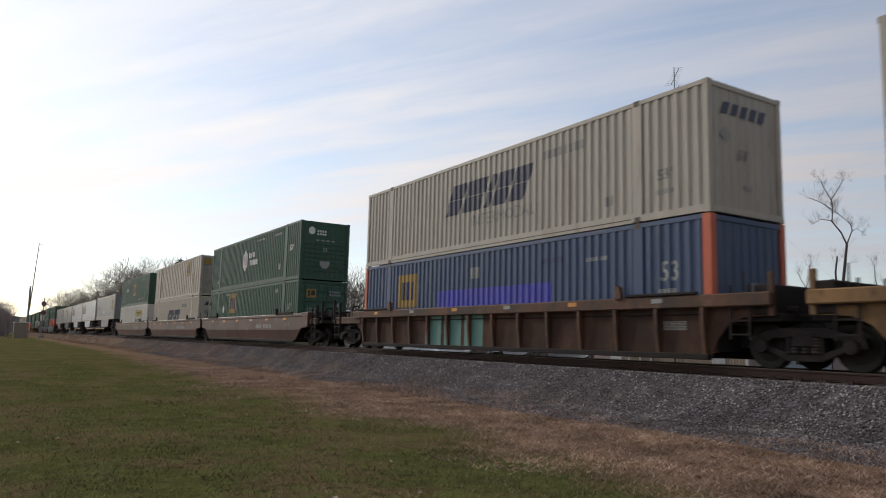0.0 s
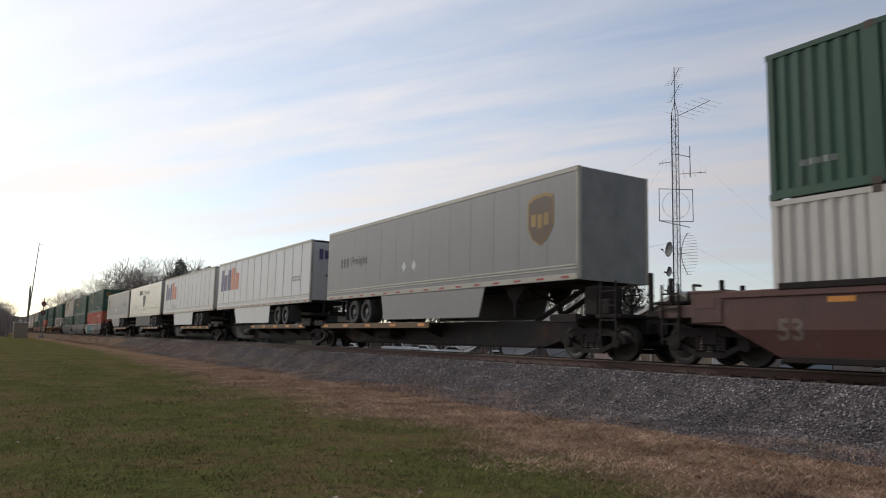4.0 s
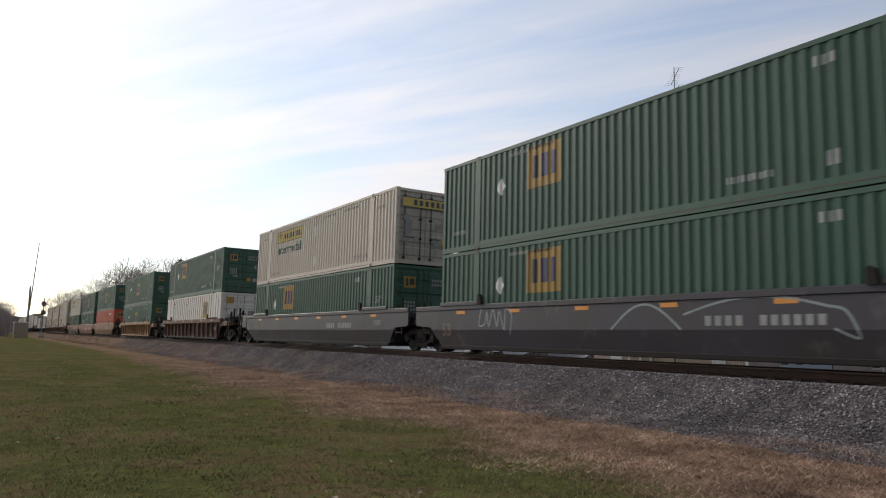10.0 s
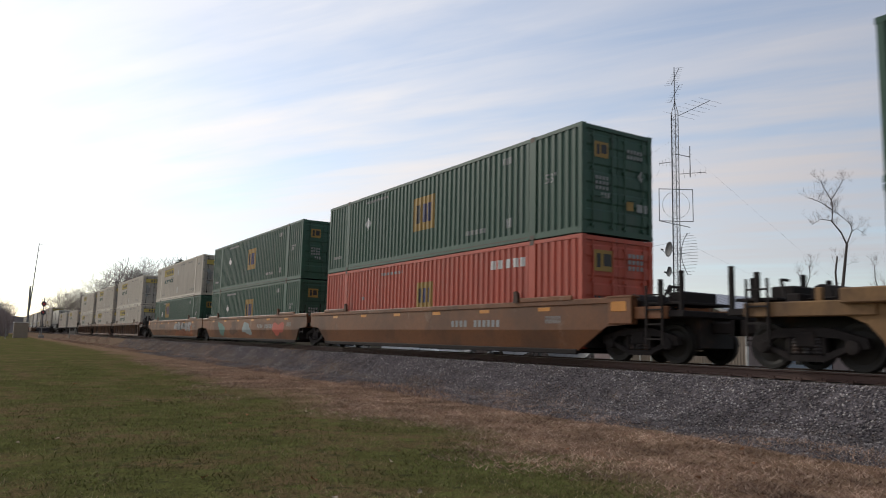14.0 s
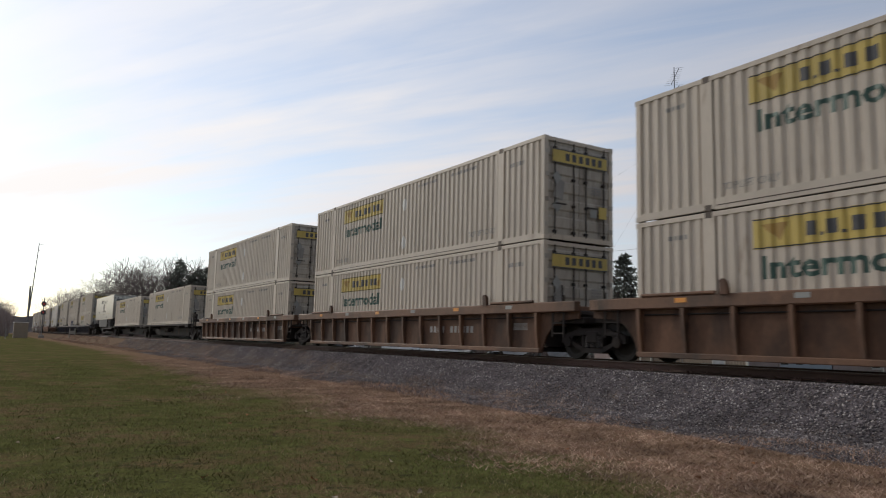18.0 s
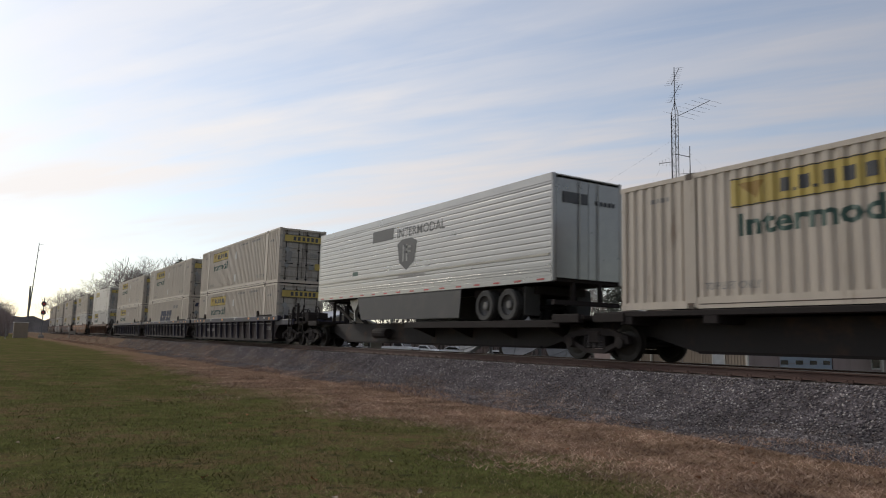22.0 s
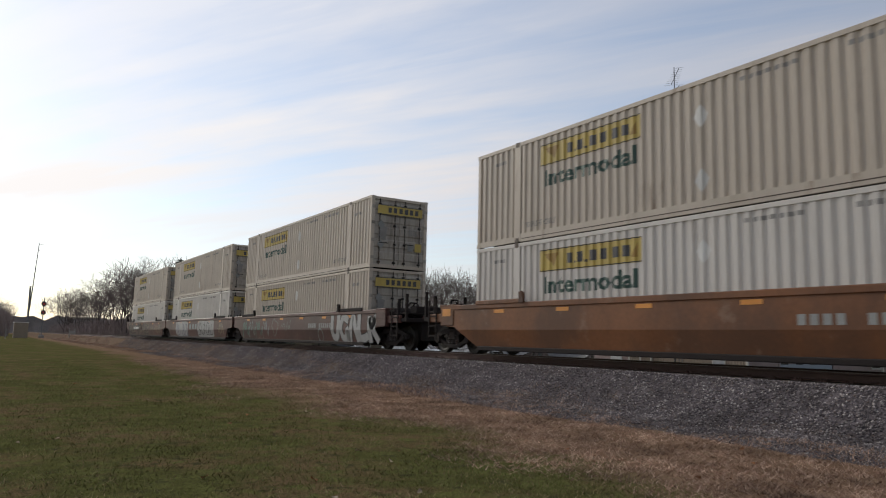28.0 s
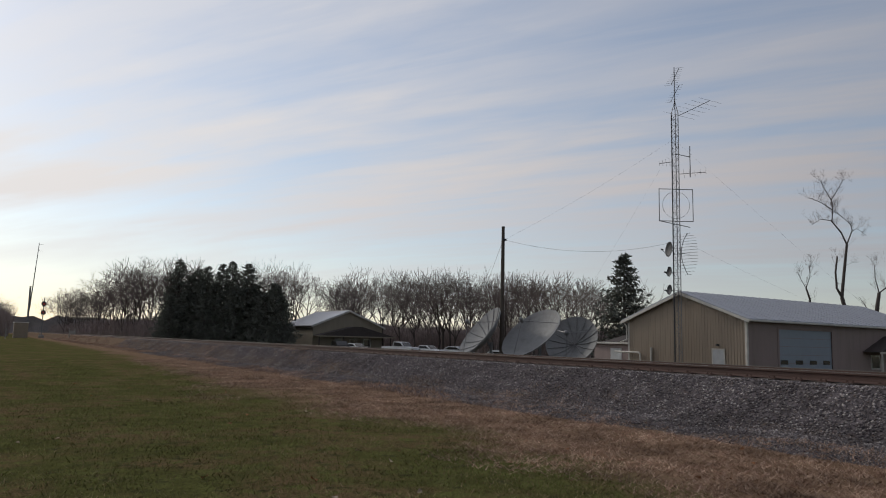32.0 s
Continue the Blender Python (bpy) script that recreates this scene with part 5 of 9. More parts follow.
    for zc, rr in ((8.35, 0.55), (6.75, 0.36), (5.45, 0.36)):
        d = (R_ * -1.0 + Vector((-0.12, -0.1, 0.1))).normalized()
        c = top + R_ * -0.45 + Vector((0, 0, zc))
        bm = lathe(bmesh.new(), ((0.05, 0.0), (rr * 0.6, 0.05), (rr, 0.14), (rr, 0.17), (rr * 0.6, 0.08), (0.05, 0.03)), 20, "z")
        dish = part("small_dish", bm, M_BLACKMETAL, tower, "small dark dish")
        dish.matrix_basis = Matrix.Translation(c) @ d.to_track_quat("Z", "Y").to_matrix().to_4x4()
        bm = tube(bmesh.new(), (0, -rr, 0.1), (0, -0.1, rr * 1.2), 0.02, n=5)
        tube(bm, (0, 0, -0.05), (0.0, -0.3, -0.35), 0.03, n=5)
        box(bm, -0.06, 0.06, -0.14, -0.04, rr * 1.2 - 0.08, rr * 1.2 + 0.08)
        part("feed_arm", bm, M_BLACKMETAL, dish)
    return tower


make_tower()


def wire(name, a, b, sag, r, label):
    a, b = Vector(a), Vector(b)
    bm = bmesh.new()
    prev = a
    for k in range(1, 17):
        u = k / 16
        p = a.lerp(b, u) - Vector((0, 0, sag * 4 * u * (1 - u)))
        tube(bm, prev, p, r, n=4, cap=False)
        prev = p
    tagged(part(name, bm, M_BLACKMETAL if name == "drop_cable" else M_GALV), label, "cable")


POLE = Vector((30.1, 40.1, 0))
pole = thing("utility_pole", "weathered timber utility pole with no crossarm", "pole")
part("shaft", tube(bmesh.new(), (POLE.x, POLE.y, LAND), (POLE.x, POLE.y, 9.5), 0.17, 0.11, n=12), M_POLE, pole)
part("pole_cap", tube(bmesh.new(), (POLE.x, POLE.y, 9.5), (POLE.x, POLE.y, 9.56), 0.12, n=12), M_BLACKMETAL, pole)
part("bracket", bbox(POLE.x - 0.15, POLE.x + 0.2, POLE.y - 0.14, POLE.y - 0.08, 8.55, 8.70), M_BLACKMETAL, pole)
wire("drop_cable", (POLE.x + 0.1, POLE.y - 0.1, 8.6), (TX - 0.2, TY + 0.2, 8.9), 0.75, 0.007, "thin dark cable sagging from the pole to the tower")
wire("guy_wire", (POLE.x + 0.1, POLE.y - 0.1, 8.65), (TX, TY, 16.6), 0.25, 0.0035, "thin guy wire from the pole to the tower")
wire("guy_wire", (TX, TY, 16.4), (52.5, 26.0, 3.6), 0.1, 0.003, "thin guy wire of the tower")
wire("guy_wire", (TX, TY, 16.2), (40.0, 44.5, 3.0), 0.1, 0.003, "thin guy wire of the tower")
wire("guy_wire", (TX, TY, 9.2), (50.0, 29.0, 4.6), 0.1, 0.003, "thin guy wire of the tower")
wire("pole_stay", (POLE.x, POLE.y, 8.6), (POLE.x - 2.2, POLE.y + 2.6, LAND), 0.05, 0.010, "thin stay wire of the pole")


def make_dish(x, y, z, rad, axis, ribs, label):
    """A large ground-mounted dish on a pipe stand."""
    t = thing("satellite_dish", label, "satellite dish", "large satellite dishes")
    a = Vector(axis).normalized()
    m = Matrix.Translation((x, y, z)) @ a.to_track_quat("Z", "Y").to_matrix().to_4x4()
    dep = rad * 0.34
    prof = [(0.04, 0.0)] + [(rad * k / 8, dep * (k / 8) ** 2) for k in range(1, 9)] + [(rad + 0.03, dep + 0.02), (rad + 0.03, dep - 0.05)] + [(rad * k / 8, dep * (k / 8) ** 2 - 0.05) for k in range(7, 0, -1)] + [(0.04, -0.05)]
    part("reflector", lathe(bmesh.new(), prof, 36, "z"), M_DISH, t).matrix_basis = m
    if ribs:
        rib = None
        for k in range(ribs):
            if rib is None:
                bm = bmesh.new()
                prev = None
                for j in range(9):
                    p = Vector((rad * j / 8, 0, dep * (j / 8) ** 2 + 0.03))
                    if prev is not None:
                        tube(bm, prev, p, 0.025, n=4, cap=False)
                    prev = p
                rib = part("rib", bm, M_GALV, t)
                rib.matrix_basis = m
            else:
                twin(rib, m=m @ pose(0, 0, 0, 0, 0, 360 * k / ribs))
    bm = bmesh.new()
    for k in range(3):
        an = 2 * math.pi * k / 3 + 0.5
        tube(bm, (rad * 0.92 * math.cos(an), rad * 0.92 * math.sin(an), dep * 0.9), (0, 0, rad * 0.82), 0.025, n=5)
    lathe(bm, ((0.05, rad * 0.76), (0.14, rad * 0.78), (0.14, rad * 0.92), (0.05, rad * 0.95)), 10, "z")
    part("feed_support", bm, M_GALV, t).matrix_basis = m
    bm = tube(bmesh.new(), (x - a.x * 0.4, y - a.y * 0.4, LAND), (x - a.x * 0.4, y - a.y * 0.4, z - 0.25), 0.11, n=10)
    tube(bm, (x - a.x * 0.4, y - a.y * 0.4, z - 0.8), (x, y, z - 0.05), 0.07, n=8)
    part("stand", bm, M_GALV, t)
    return t


make_dish(29.7, 41.3, 1.70, 2.15, (-0.78, 0.22, 0.62), 14, "large grey mesh satellite dish with radial ribs beside the pole")
make_dish(31.15, 37.6, 1.60, 2.25, (-0.66, -0.02, 0.66), 0, "large smooth grey satellite dish tilted to the sky")
make_dish(36.2, 39.4, 1.42, 1.95, (-0.80, -0.35, 0.50), 16, "large grey ribbed satellite dish facing the track")


def make_house():
    h = thing("house", "beige house with a pale metal roof and a dark shingled porch", "house")
    # own space: x along the front gable, y back along the ridge
    W, Lh, E, Rg = 11.9, 13.2, 4.0, 6.4
    gable = part("front_wall", prism(bmesh.new(), ((0, 0), (W, 0), (W, E), (W / 2, Rg), (0, E)), 0, 0.2, "y"), M_TANHOUSE, h)
    part("side_wall", bbox(0, 0.2, 0.2, Lh, 0, E), M_TANHOUSE, h)
    part("side_wall", bbox(W - 0.2, W, 0.2, Lh, 0, E), M_TANHOUSE, h)
    part("rear_wall", prism(bmesh.new(), ((0, 0), (W, 0), (W, E), (W / 2, Rg), (0, E)), Lh - 0.2, Lh, "y"), M_TANHOUSE, h)
    k = (Rg - E) / (W / 2)
    for s in (-1, 1):
        e = W / 2 + s * (W / 2 + 0.4)
        ze = Rg - k * (W / 2 + 0.4)
        bm = prism(bmesh.new(), ((W / 2, Rg + 0.02), (e, ze + 0.02), (e, ze + 0.14), (W / 2, Rg + 0.16)), -0.4, Lh + 0.3, "y")
        bmesh.ops.recalc_face_normals(bm, faces=bm.faces[:])
        part("roof_slope", bm, M_METALROOF, h)
        bm = prism(bmesh.new(), ((W / 2, Rg - 0.14), (e, ze - 0.14), (e, ze + 0.04), (W / 2, Rg + 0.04)), -0.44, -0.40, "y")
        bmesh.ops.recalc_face_normals(bm, faces=bm.faces[:])
        part("barge_board", bm, M_TRIM, h)
    part("ridge_cap", bbox(W / 2 - 0.15, W / 2 + 0.15, -0.4, Lh + 0.3, Rg + 0.10, Rg + 0.2), M_TRIM, h)
    porch = part("porch_roof", prism(bmesh.new(), ((-0.1, 2.45), (W + 1.3, 2.45), (W * 0.62, 3.95), (W * 0.5, 3.95)), -2.2, -0.02, "y"), M_SHINGLE, h, "dark shingled porch roof")
    part("porch_edge", bbox(-0.2, W + 1.4, -2.28, -2.2, 2.30, 2.48), M_TANHOUSE, porch)
    for x in (0.2, 4.2, 8.6, 12.4):
        part("porch_post", bbox(x - 0.07, x + 0.07, -2.2, -2.06, 0, 2.45), M_SHINGLE, porch)
    for x, w, z0, z1 in ((4.3, 1.0, 0.0, 2.05), (6.9, 1.1, 0.9, 2.05), (9.3, 1.1, 0.9, 2.05)):
        fr = part("window" if z0 else "door", bbox(x - w / 2 - 0.12, x + w / 2 + 0.12, -0.05, -0.01, max(z0 - 0.12, 0), z1 + 0.12), M_TRIM, h)
        part("pane", bbox(x - w / 2, x + w / 2, -0.07, -0.05, z0 + 0.05, z1), M_PANE if z0 else M_DOOR, fr)
    h.matrix_basis = pose(42.1, 104.2, LAND)
    return h


make_house()


def make_vehicle(kind, paint, label):
    """A road vehicle: x along its length, wheels on z = 0."""
    car = thing("pickup_truck" if kind == "pickup" else "car", label, "truck" if kind == "pickup" else "car")
    if kind == "pickup":
        body, roof = ((-2.75, 0.45), (2.8, 0.45), (2.85, 0.95), (2.7, 1.12), (1.3, 1.18), (-2.75, 1.15)), ((-0.75, 1.15), (1.45, 1.15), (0.75, 1.82), (-0.62, 1.86))
        half, axles, R = 0.98, (-1.7, 1.85), 0.40
    elif kind == "suv":
        body, roof = ((-2.35, 0.4), (2.35, 0.4), (2.4, 0.9), (2.2, 1.08), (-2.4, 1.10)), ((-2.3, 1.08), (1.3, 1.08), (0.55, 1.74), (-2.0, 1.76))
        half, axles, R = 0.95, (-1.4, 1.45), 0.37
    else:
        body, roof = ((-2.25, 0.32), (2.25, 0.32), (2.3, 0.72), (1.4, 0.92), (-2.25, 0.95)), ((-1.7, 0.93), (1.15, 0.93), (0.35, 1.42), (-1.0, 1.42))
        half, axles, R = 0.88, (-1.35, 1.4), 0.32
    bm = prism(bmesh.new(), body, -half, half, "y")
    bmesh.ops.bevel(bm, geom=bm.edges[:], offset=0.07, segments=2, affect="EDGES")
    part("body", bm, paint, car)
    bm = prism(bmesh.new(), roof, -half + 0.10, half - 0.10, "y")
    bmesh.ops.bevel(bm, geom=bm.edges[:], offset=0.06, segments=2, affect="EDGES")
    cab = part("cab", bm, paint, car)
    (xa, za), (xb, zb), (xc, zc), (xd, zd) = roof
    for s in (-1, 1):
        y0, y1 = sorted((s * (half - 0.095), s * (half - 0.115)))
        bm = prism(bmesh.new(), ((xa + 0.22, za + 0.08), (xb - 0.28, zb + 0.08), (xc - 0.08, zc - 0.10), (xd + 0.10, zd - 0.10)), y0 if s < 0 else y0, y1, "y")
        part("side_window", bm, M_PANE, cab)
    sl = Vector((xc - xb, 0, zc - zb)).normalized()
    nrm = Vector((-sl.z, 0, sl.x))
    nrm = nrm if nrm.x > 0 else -nrm
    bm = bmesh.new()
    q = [Vector((xb, 0, zb)) + sl * 0.10 + nrm * 0.012, Vector((xc, 0, zc)) - sl * 0.08 + nrm * 0.012]
    bm.faces.new([bm.verts.new((p.x, y, p.z)) for p, y in ((q[0], -half + 0.18), (q[0], half - 0.18), (q[1], half - 0.24), (q[1], -half + 0.24))])
    part("windscreen", bm, M_PANE, cab)
    for s in (-1, 1):
        part("headlight", bbox(body[2][0] - 0.10, body[2][0] + 0.01, *sorted((s * (half - 0.38), s * (half - 0.08))), body[2][1] - 0.22, body[2][1] - 0.04, bev=0.02), M_RIM, car)
        for x in axles:
            bm = lathe(bmesh.new(), ((R * 0.6, -0.11), (R, -0.10), (R, 0.10), (R * 0.6, 0.11)), 18, "y")
            w = part("wheel", bm, M_TYRE, car)
            w.matrix_basis = pose(x, s * (half - 0.10), R)
            part("rim", lathe(bmesh.new(), ((R * 0.6, -0.12), (R * 0.58, 0.0), (R * 0.58, 0.0), (R * 0.6, 0.12)), 14, "y"), M_RIM, w)
    part("bumper", bbox(body[2][0] - 0.08, body[2][0] + 0.08, -half + 0.05, half - 0.05, body[1][1] - 0.02, body[1][1] + 0.18, bev=0.03), M_GALV if kind == "pickup" else paint, car)
    return car


for kind, paint, label, x, y, turn in (("pickup", M_WCAR, "white pickup truck parked in front of the house", 48.9, 88.6, -70), ("car", M_WCAR, "white car parked in the yard", 52.0, 86.2, -75), ("car", M_WCAR, "white saloon car parked in the yard", 52.4, 79.6, -60),
                                       ("suv", M_DCAR, "dark estate car parked by the house", 44.0, 98.0, -100), ("car", M_WCAR, "pale car parked by the porch", 45.6, 96.0, -80), ("car", M_WCAR, "white car parked near the dishes", 36.8, 48.6, -60)):
    make_vehicle(kind, paint, label).matrix_basis = pose(x, y, LAND, 0, 0, turn)

def make_signal():
    s = thing("railway_signal", "trackside signal mast with two dark heads and a red light", "signal")
    x, y = 9.45, 172.6
    part("mast", tube(bmesh.new(), (x, y, 0), (x, y, 8.4), 0.11, n=10), M_GALV, s)
    for z, lit in ((7.1, True), (5.3, False)):
        bm = lathe(bmesh.new(), ((0.15, -0.02), (0.5, 0.0), (0.5, 0.05), (0.15, 0.06)), 22, "y")
        hd = part("signal_head", bm, M_BLACKMETAL, s, "round black signal head")
        hd.matrix_basis = pose(x, y - 0.3, z, 0, 0, 0)
        part("hood", bbox(-0.25, 0.25, -0.45, 0.0, 0.22, 0.28), M_BLACKMETAL, hd)
        part("lens", lathe(bmesh.new(), ((0.05, -0.05), (0.2, -0.04), (0.2, 0.0), (0.05, 0.0)), 14, "y"), mat("red signal lens", (0.5, 0.03, 0.03), 0.3, glow=0.10 if lit else 0.01), hd, "red lens")
    part("base", bbox(x - 0.5, x + 0.5, y - 0.5, y + 0.5, 0, 0.6, bev=0.05), M_CONC, s)
    ladder(s, x - 0.3, y + 0.3, y + 0.7, 0.3, 8.2, 18, M_GALV)
    return s


make_signal()
mast = thing("radio_mast", "thin leaning grey radio mast by the signal", "mast")
part("lower_pole", tube(bmesh.new(), (7.15, 182, 0), (7.05, 182, 11.2), 0.24, 0.18, n=8), M_GALV, mast)
part("upper_pole", tube(bmesh.new(), (7.25, 182, 6.0), (7.95, 182, 20.9), 0.13, 0.06, n=8), M_GALV, mast)
part("arm", tube(bmesh.new(), (7.93, 182, 20.6), (8.8, 182, 20.5), 0.03, n=5), M_GALV, mast)
part("arm", tube(bmesh.new(), (7.88, 182, 19.2), (8.7, 182, 19.1), 0.03, n=5), M_GALV, mast)
hut = thing("signal_cabinet", "small tan steel equipment hut beside the track", "hut")
part("body", bbox(4.1, 6.5, 160, 163, 0, 2.9, bev=0.04), M_SIDING, hut)
part("roof", bbox(4.0, 6.6, 159.9, 163.1, 2.9, 3.05, bev=0.04), M_CLEAN, hut, "white flat roof")
part("door", bbox(4.4, 5.4, 159.93, 159.99, 0.1, 2.2), M_SIDING, hut)
post = thing("marker_post", "pair of pale marker posts with a board by the track", "post")
for x in (11.5, 12.3):
    part("post", bbox(x - 0.07, x + 0.07, 134.93, 135.07, 0.1, 2.0), M_CONC, post)
part("board", bbox(11.4, 12.4, 134.9, 134.93, 1.1, 1.6), M_CONC, post)
fence = thing("fence_post", "short pale post at the lawn's end", "post")
part("shaft", bbox(2.45, 2.6, 141, 141.15, 0, 1.7), M_CONC, fence)


# ---- containers ----
# A container's own space: y from 0 (the end that shows) to LEN, x from -HALF (the side that shows) to HALF, z from 0 to TALL.
LEN, HALF, TALL = 16.154, 1.295, 2.90
POST = 1.98
PITCH_C, DEEP = 0.272, 0.036


def corr(y):
    """How far the corrugated sheet lies behind its ridges at y."""
    u = (y / PITCH_C) % 1.0
    if u < 0.42:
        return 0.0
    if u < 0.55:
        return DEEP * (u - 0.42) / 0.13
    if u < 0.87:
        return DEEP
    return DEEP * (1 - (u - 0.87) / 0.13)


def breaks(y0, y1):
    out = [y0]
    k = math.floor(y0 / PITCH_C)
    while k * PITCH_C < y1:
        for u in (0.0, 0.42, 0.55, 0.87):
            y = (k + u) * PITCH_C
            if y0 + 0.004 < y < y1 - 0.004:
                out.append(y)
        k += 1
    return out + [y1]


def flat(y):
    return 0.012


def sheet(bm, face, y0, y1, z0, z1, prof=corr, side=-1):
    """A pressed wall sheet in the plane x = side * face, from y0 to y1 and z0 to z1, 4 cm thick."""
    ys = breaks(y0, y1) if prof is corr else [y0, y1]
    rows = []
    for y in ys:
        d = prof(y)
        rows.append([bm.verts.new((side * (face - d), y, z0)), bm.verts.new((side * (face - d), y, z1)),
                     bm.verts.new((side * (face - 0.06), y, z1)), bm.verts.new((side * (face - 0.06), y, z0))])
    for a, b in zip(rows, rows[1:]):
        for i in range(4):
            bm.faces.new((a[i], a[(i + 1) % 4], b[(i + 1) % 4], b[i]))
    bm.faces.new(rows[0])
    bm.faces.new(rows[-1][::-1])
    bmesh.ops.recalc_face_normals(bm, faces=bm.faces[:])
    return bm


def on_side(bm, y, z, prof=corr, face=HALF, lift=0.004, slant=0.0):
    """Lays a flat bmesh, drawn in xy, onto the showing side with its middle at (y, z), following the pressed sheet."""
    for v in bm.verts:
        a, b = v.co.x, v.co.y
        v.co = (0, y - a - b * slant, z + b)
    if prof is corr and bm.verts:
        lo, hi = min(v.co.y for v in bm.verts), max(v.co.y for v in bm.verts)
        for c in breaks(lo, hi)[1:-1]:
            bmesh.ops.bisect_plane(bm, geom=bm.verts[:] + bm.edges[:] + bm.faces[:], plane_co=(0, c, 0), plane_no=(0, 1, 0))
    for v in bm.verts:
        v.co.x = -(face - prof(v.co.y)) - lift
    bmesh.ops.recalc_face_normals(bm, faces=bm.faces[:])
    for f in bm.faces:
        if f.normal.x > 0:
            f.normal_flip()
    return bm


def on_end(bm, x, z, y=0.0):
    """Lays a flat bmesh onto the showing end."""
    for v in bm.verts:
        v.co = (x + v.co.x, y, z + v.co.y)
    bmesh.ops.recalc_face_normals(bm, faces=bm.faces[:])
    for f in bm.faces:
        if f.normal.y > 0:
            f.normal_flip()
    return bm


def rect(w, h):
    return poly(bmesh.new(), ((-w / 2, -h / 2), (w / 2, -h / 2), (w / 2, h / 2), (-w / 2, h / 2)))


def rects(items):
    bm = bmesh.new()
    for x, y, w, h in items:
        poly(bm, ((x - w / 2, y - h / 2), (x + w / 2, y - h / 2), (x + w / 2, y + h / 2), (x - w / 2, y + h / 2)))
    return bm


def bars(n, w, h, gap=0.35, lines=1, skip=()):
    """Writing too small to read: plain bars."""
    bm = bmesh.new()
    step = w / n
    for r in range(lines):
        for i in range(n):
            if i in skip:
                continue
            x, y = -w / 2 + step * (i + 0.5), -r * h * 1.5
            a = step * (1 - gap) / 2
            poly(bm, ((x - a, y - h / 2), (x + a, y - h / 2), (x + a, y + h / 2), (x - a, y + h / 2)))
    return bm


def diamond(s):
    return poly(bmesh.new(), ((0, -s), (s * 0.8, 0), (0, s), (-s * 0.8, 0)))


def container_shell(root, paint, style, end, posts=None, rod=M_ROD, end_paint=None):
    """Frame, walls, roof and end of a 53-foot box. style: corr, plate (riveted flat panels) or smooth. end: doors or wall."""
    posts, end_paint = posts or paint, end_paint or paint
    zb, zt = 0.17, TALL - 0.10
    prof = corr if style == "corr" else flat
    cuts = [0.14, POST - 0.13, POST + 0.17, LEN - POST - 0.17, LEN - POST + 0.13, LEN - 0.14]
    for side, tag in ((-1, "showing"), (1, "far")):
        bm = bmesh.new()
        for a, b in zip(cuts[::2], cuts[1::2]):
            sheet(bm, HALF - 0.012, a, b, zb if (a < 1 or b > LEN - 1) else 0.24, zt, prof if side < 0 else flat, side)
        part("side_wall", bm, paint, root)
        if side < 0 and style != "corr":
            step = 0.60 if style == "plate" else 1.21
            first = None
            for i in range(1, int(LEN / step)):
                y = i * step
                if min(abs(y - POST), abs(y - LEN + POST), y, LEN - y) < 0.25:
                    continue
                if first is None:
                    w = 0.045 if style == "plate" else 0.022
                    first = part("side_rib" if style == "plate" else "panel_joint", bbox(-HALF + 0.002 if style == "plate" else -HALF + 0.018, -HALF + 0.05, -w / 2, w / 2, 0.25, zt), M_SEAM if style == "plate" else paint, root)
                    first.location.y = y
                else:
                    twin(first, m=pose(0, y, 0))
        x0, x1 = sorted((side * HALF, side * (HALF - 0.075)))
        bm = bbox(x0, x1, 0.14, LEN - 0.14, zt, TALL)
        part("top_rail", bm, posts, root)
        bm = box(bmesh.new(), x0, x1, POST + 0.15, LEN - POST - 0.15, 0.008, 0.245)
        box(bm, x0, x1, 0.14, POST - 0.12, 0.015, 0.175)
        box(bm, x0, x1, LEN - POST + 0.12, LEN - 0.14, 0.015, 0.175)
        part("bottom_rail", bm, posts, root)
        if side < 0:
            part("rail_groove", bbox(-HALF - 0.003, -HALF + 0.01, POST + 0.2, LEN - POST - 0.2, 0.085, 0.108), M_CAST, root)
        for y in (POST, LEN - POST):
            part("lift_post", bbox(*sorted((side * (HALF + 0.004), side * (HALF - 0.09))), y - 0.14, y + 0.16, 0.03, TALL - 0.04, bev=0.01), posts, root)
            for z in (0.0, TALL - 0.125):
                part("corner_casting", bbox(*sorted((side * (HALF + 0.008), side * (HALF - 0.15))), y - 0.075, y + 0.095, z, z + 0.125 + (0.012 if z else 0)), M_CAST, root)
        for y in (0.0, LEN - 0.145):
            part("corner_post", bbox(*sorted((side * HALF, side * (HALF - 0.15))), y, y + 0.145, 0.10, TALL - 0.1, bev=0.012), posts, root)
            for z in (0.0, TALL - 0.118):
                part("corner_casting", bbox(*sorted((side * (HALF + 0.003), side * (HALF - 0.16))), y - 0.003, y + 0.16, z, z + 0.118), posts, root)
    bm = bmesh.new()
    ys = [0.16 + i * (LEN - 0.32) / 54 for i in range(55)]
    prev = None
    for i, y in enumerate(ys):
        z = TALL - 0.03 - (0.02 if i % 2 else 0)
        row = [bm.verts.new((-HALF + 0.07, y, z)), bm.verts.new((HALF - 0.07, y, z))]
        if prev:
            bm.faces.new((prev[0], prev[1], row[1], row[0]))
        prev = row
    part("roof", bm, M_ROOF, root)
    part("floor", bbox(-HALF + 0.08, HALF - 0.08, 0.16, LEN - 0.16, 0.10, 0.17), M_STEEL, root)
    part("rear_wall", bbox(-HALF + 0.13, HALF - 0.13, LEN - 0.08, LEN - 0.03, 0.12, TALL - 0.1), end_paint, root)
    part("header", bbox(-HALF + 0.15, HALF - 0.15, 0.0, 0.11, TALL - 0.13, TALL - 0.02), posts, root)
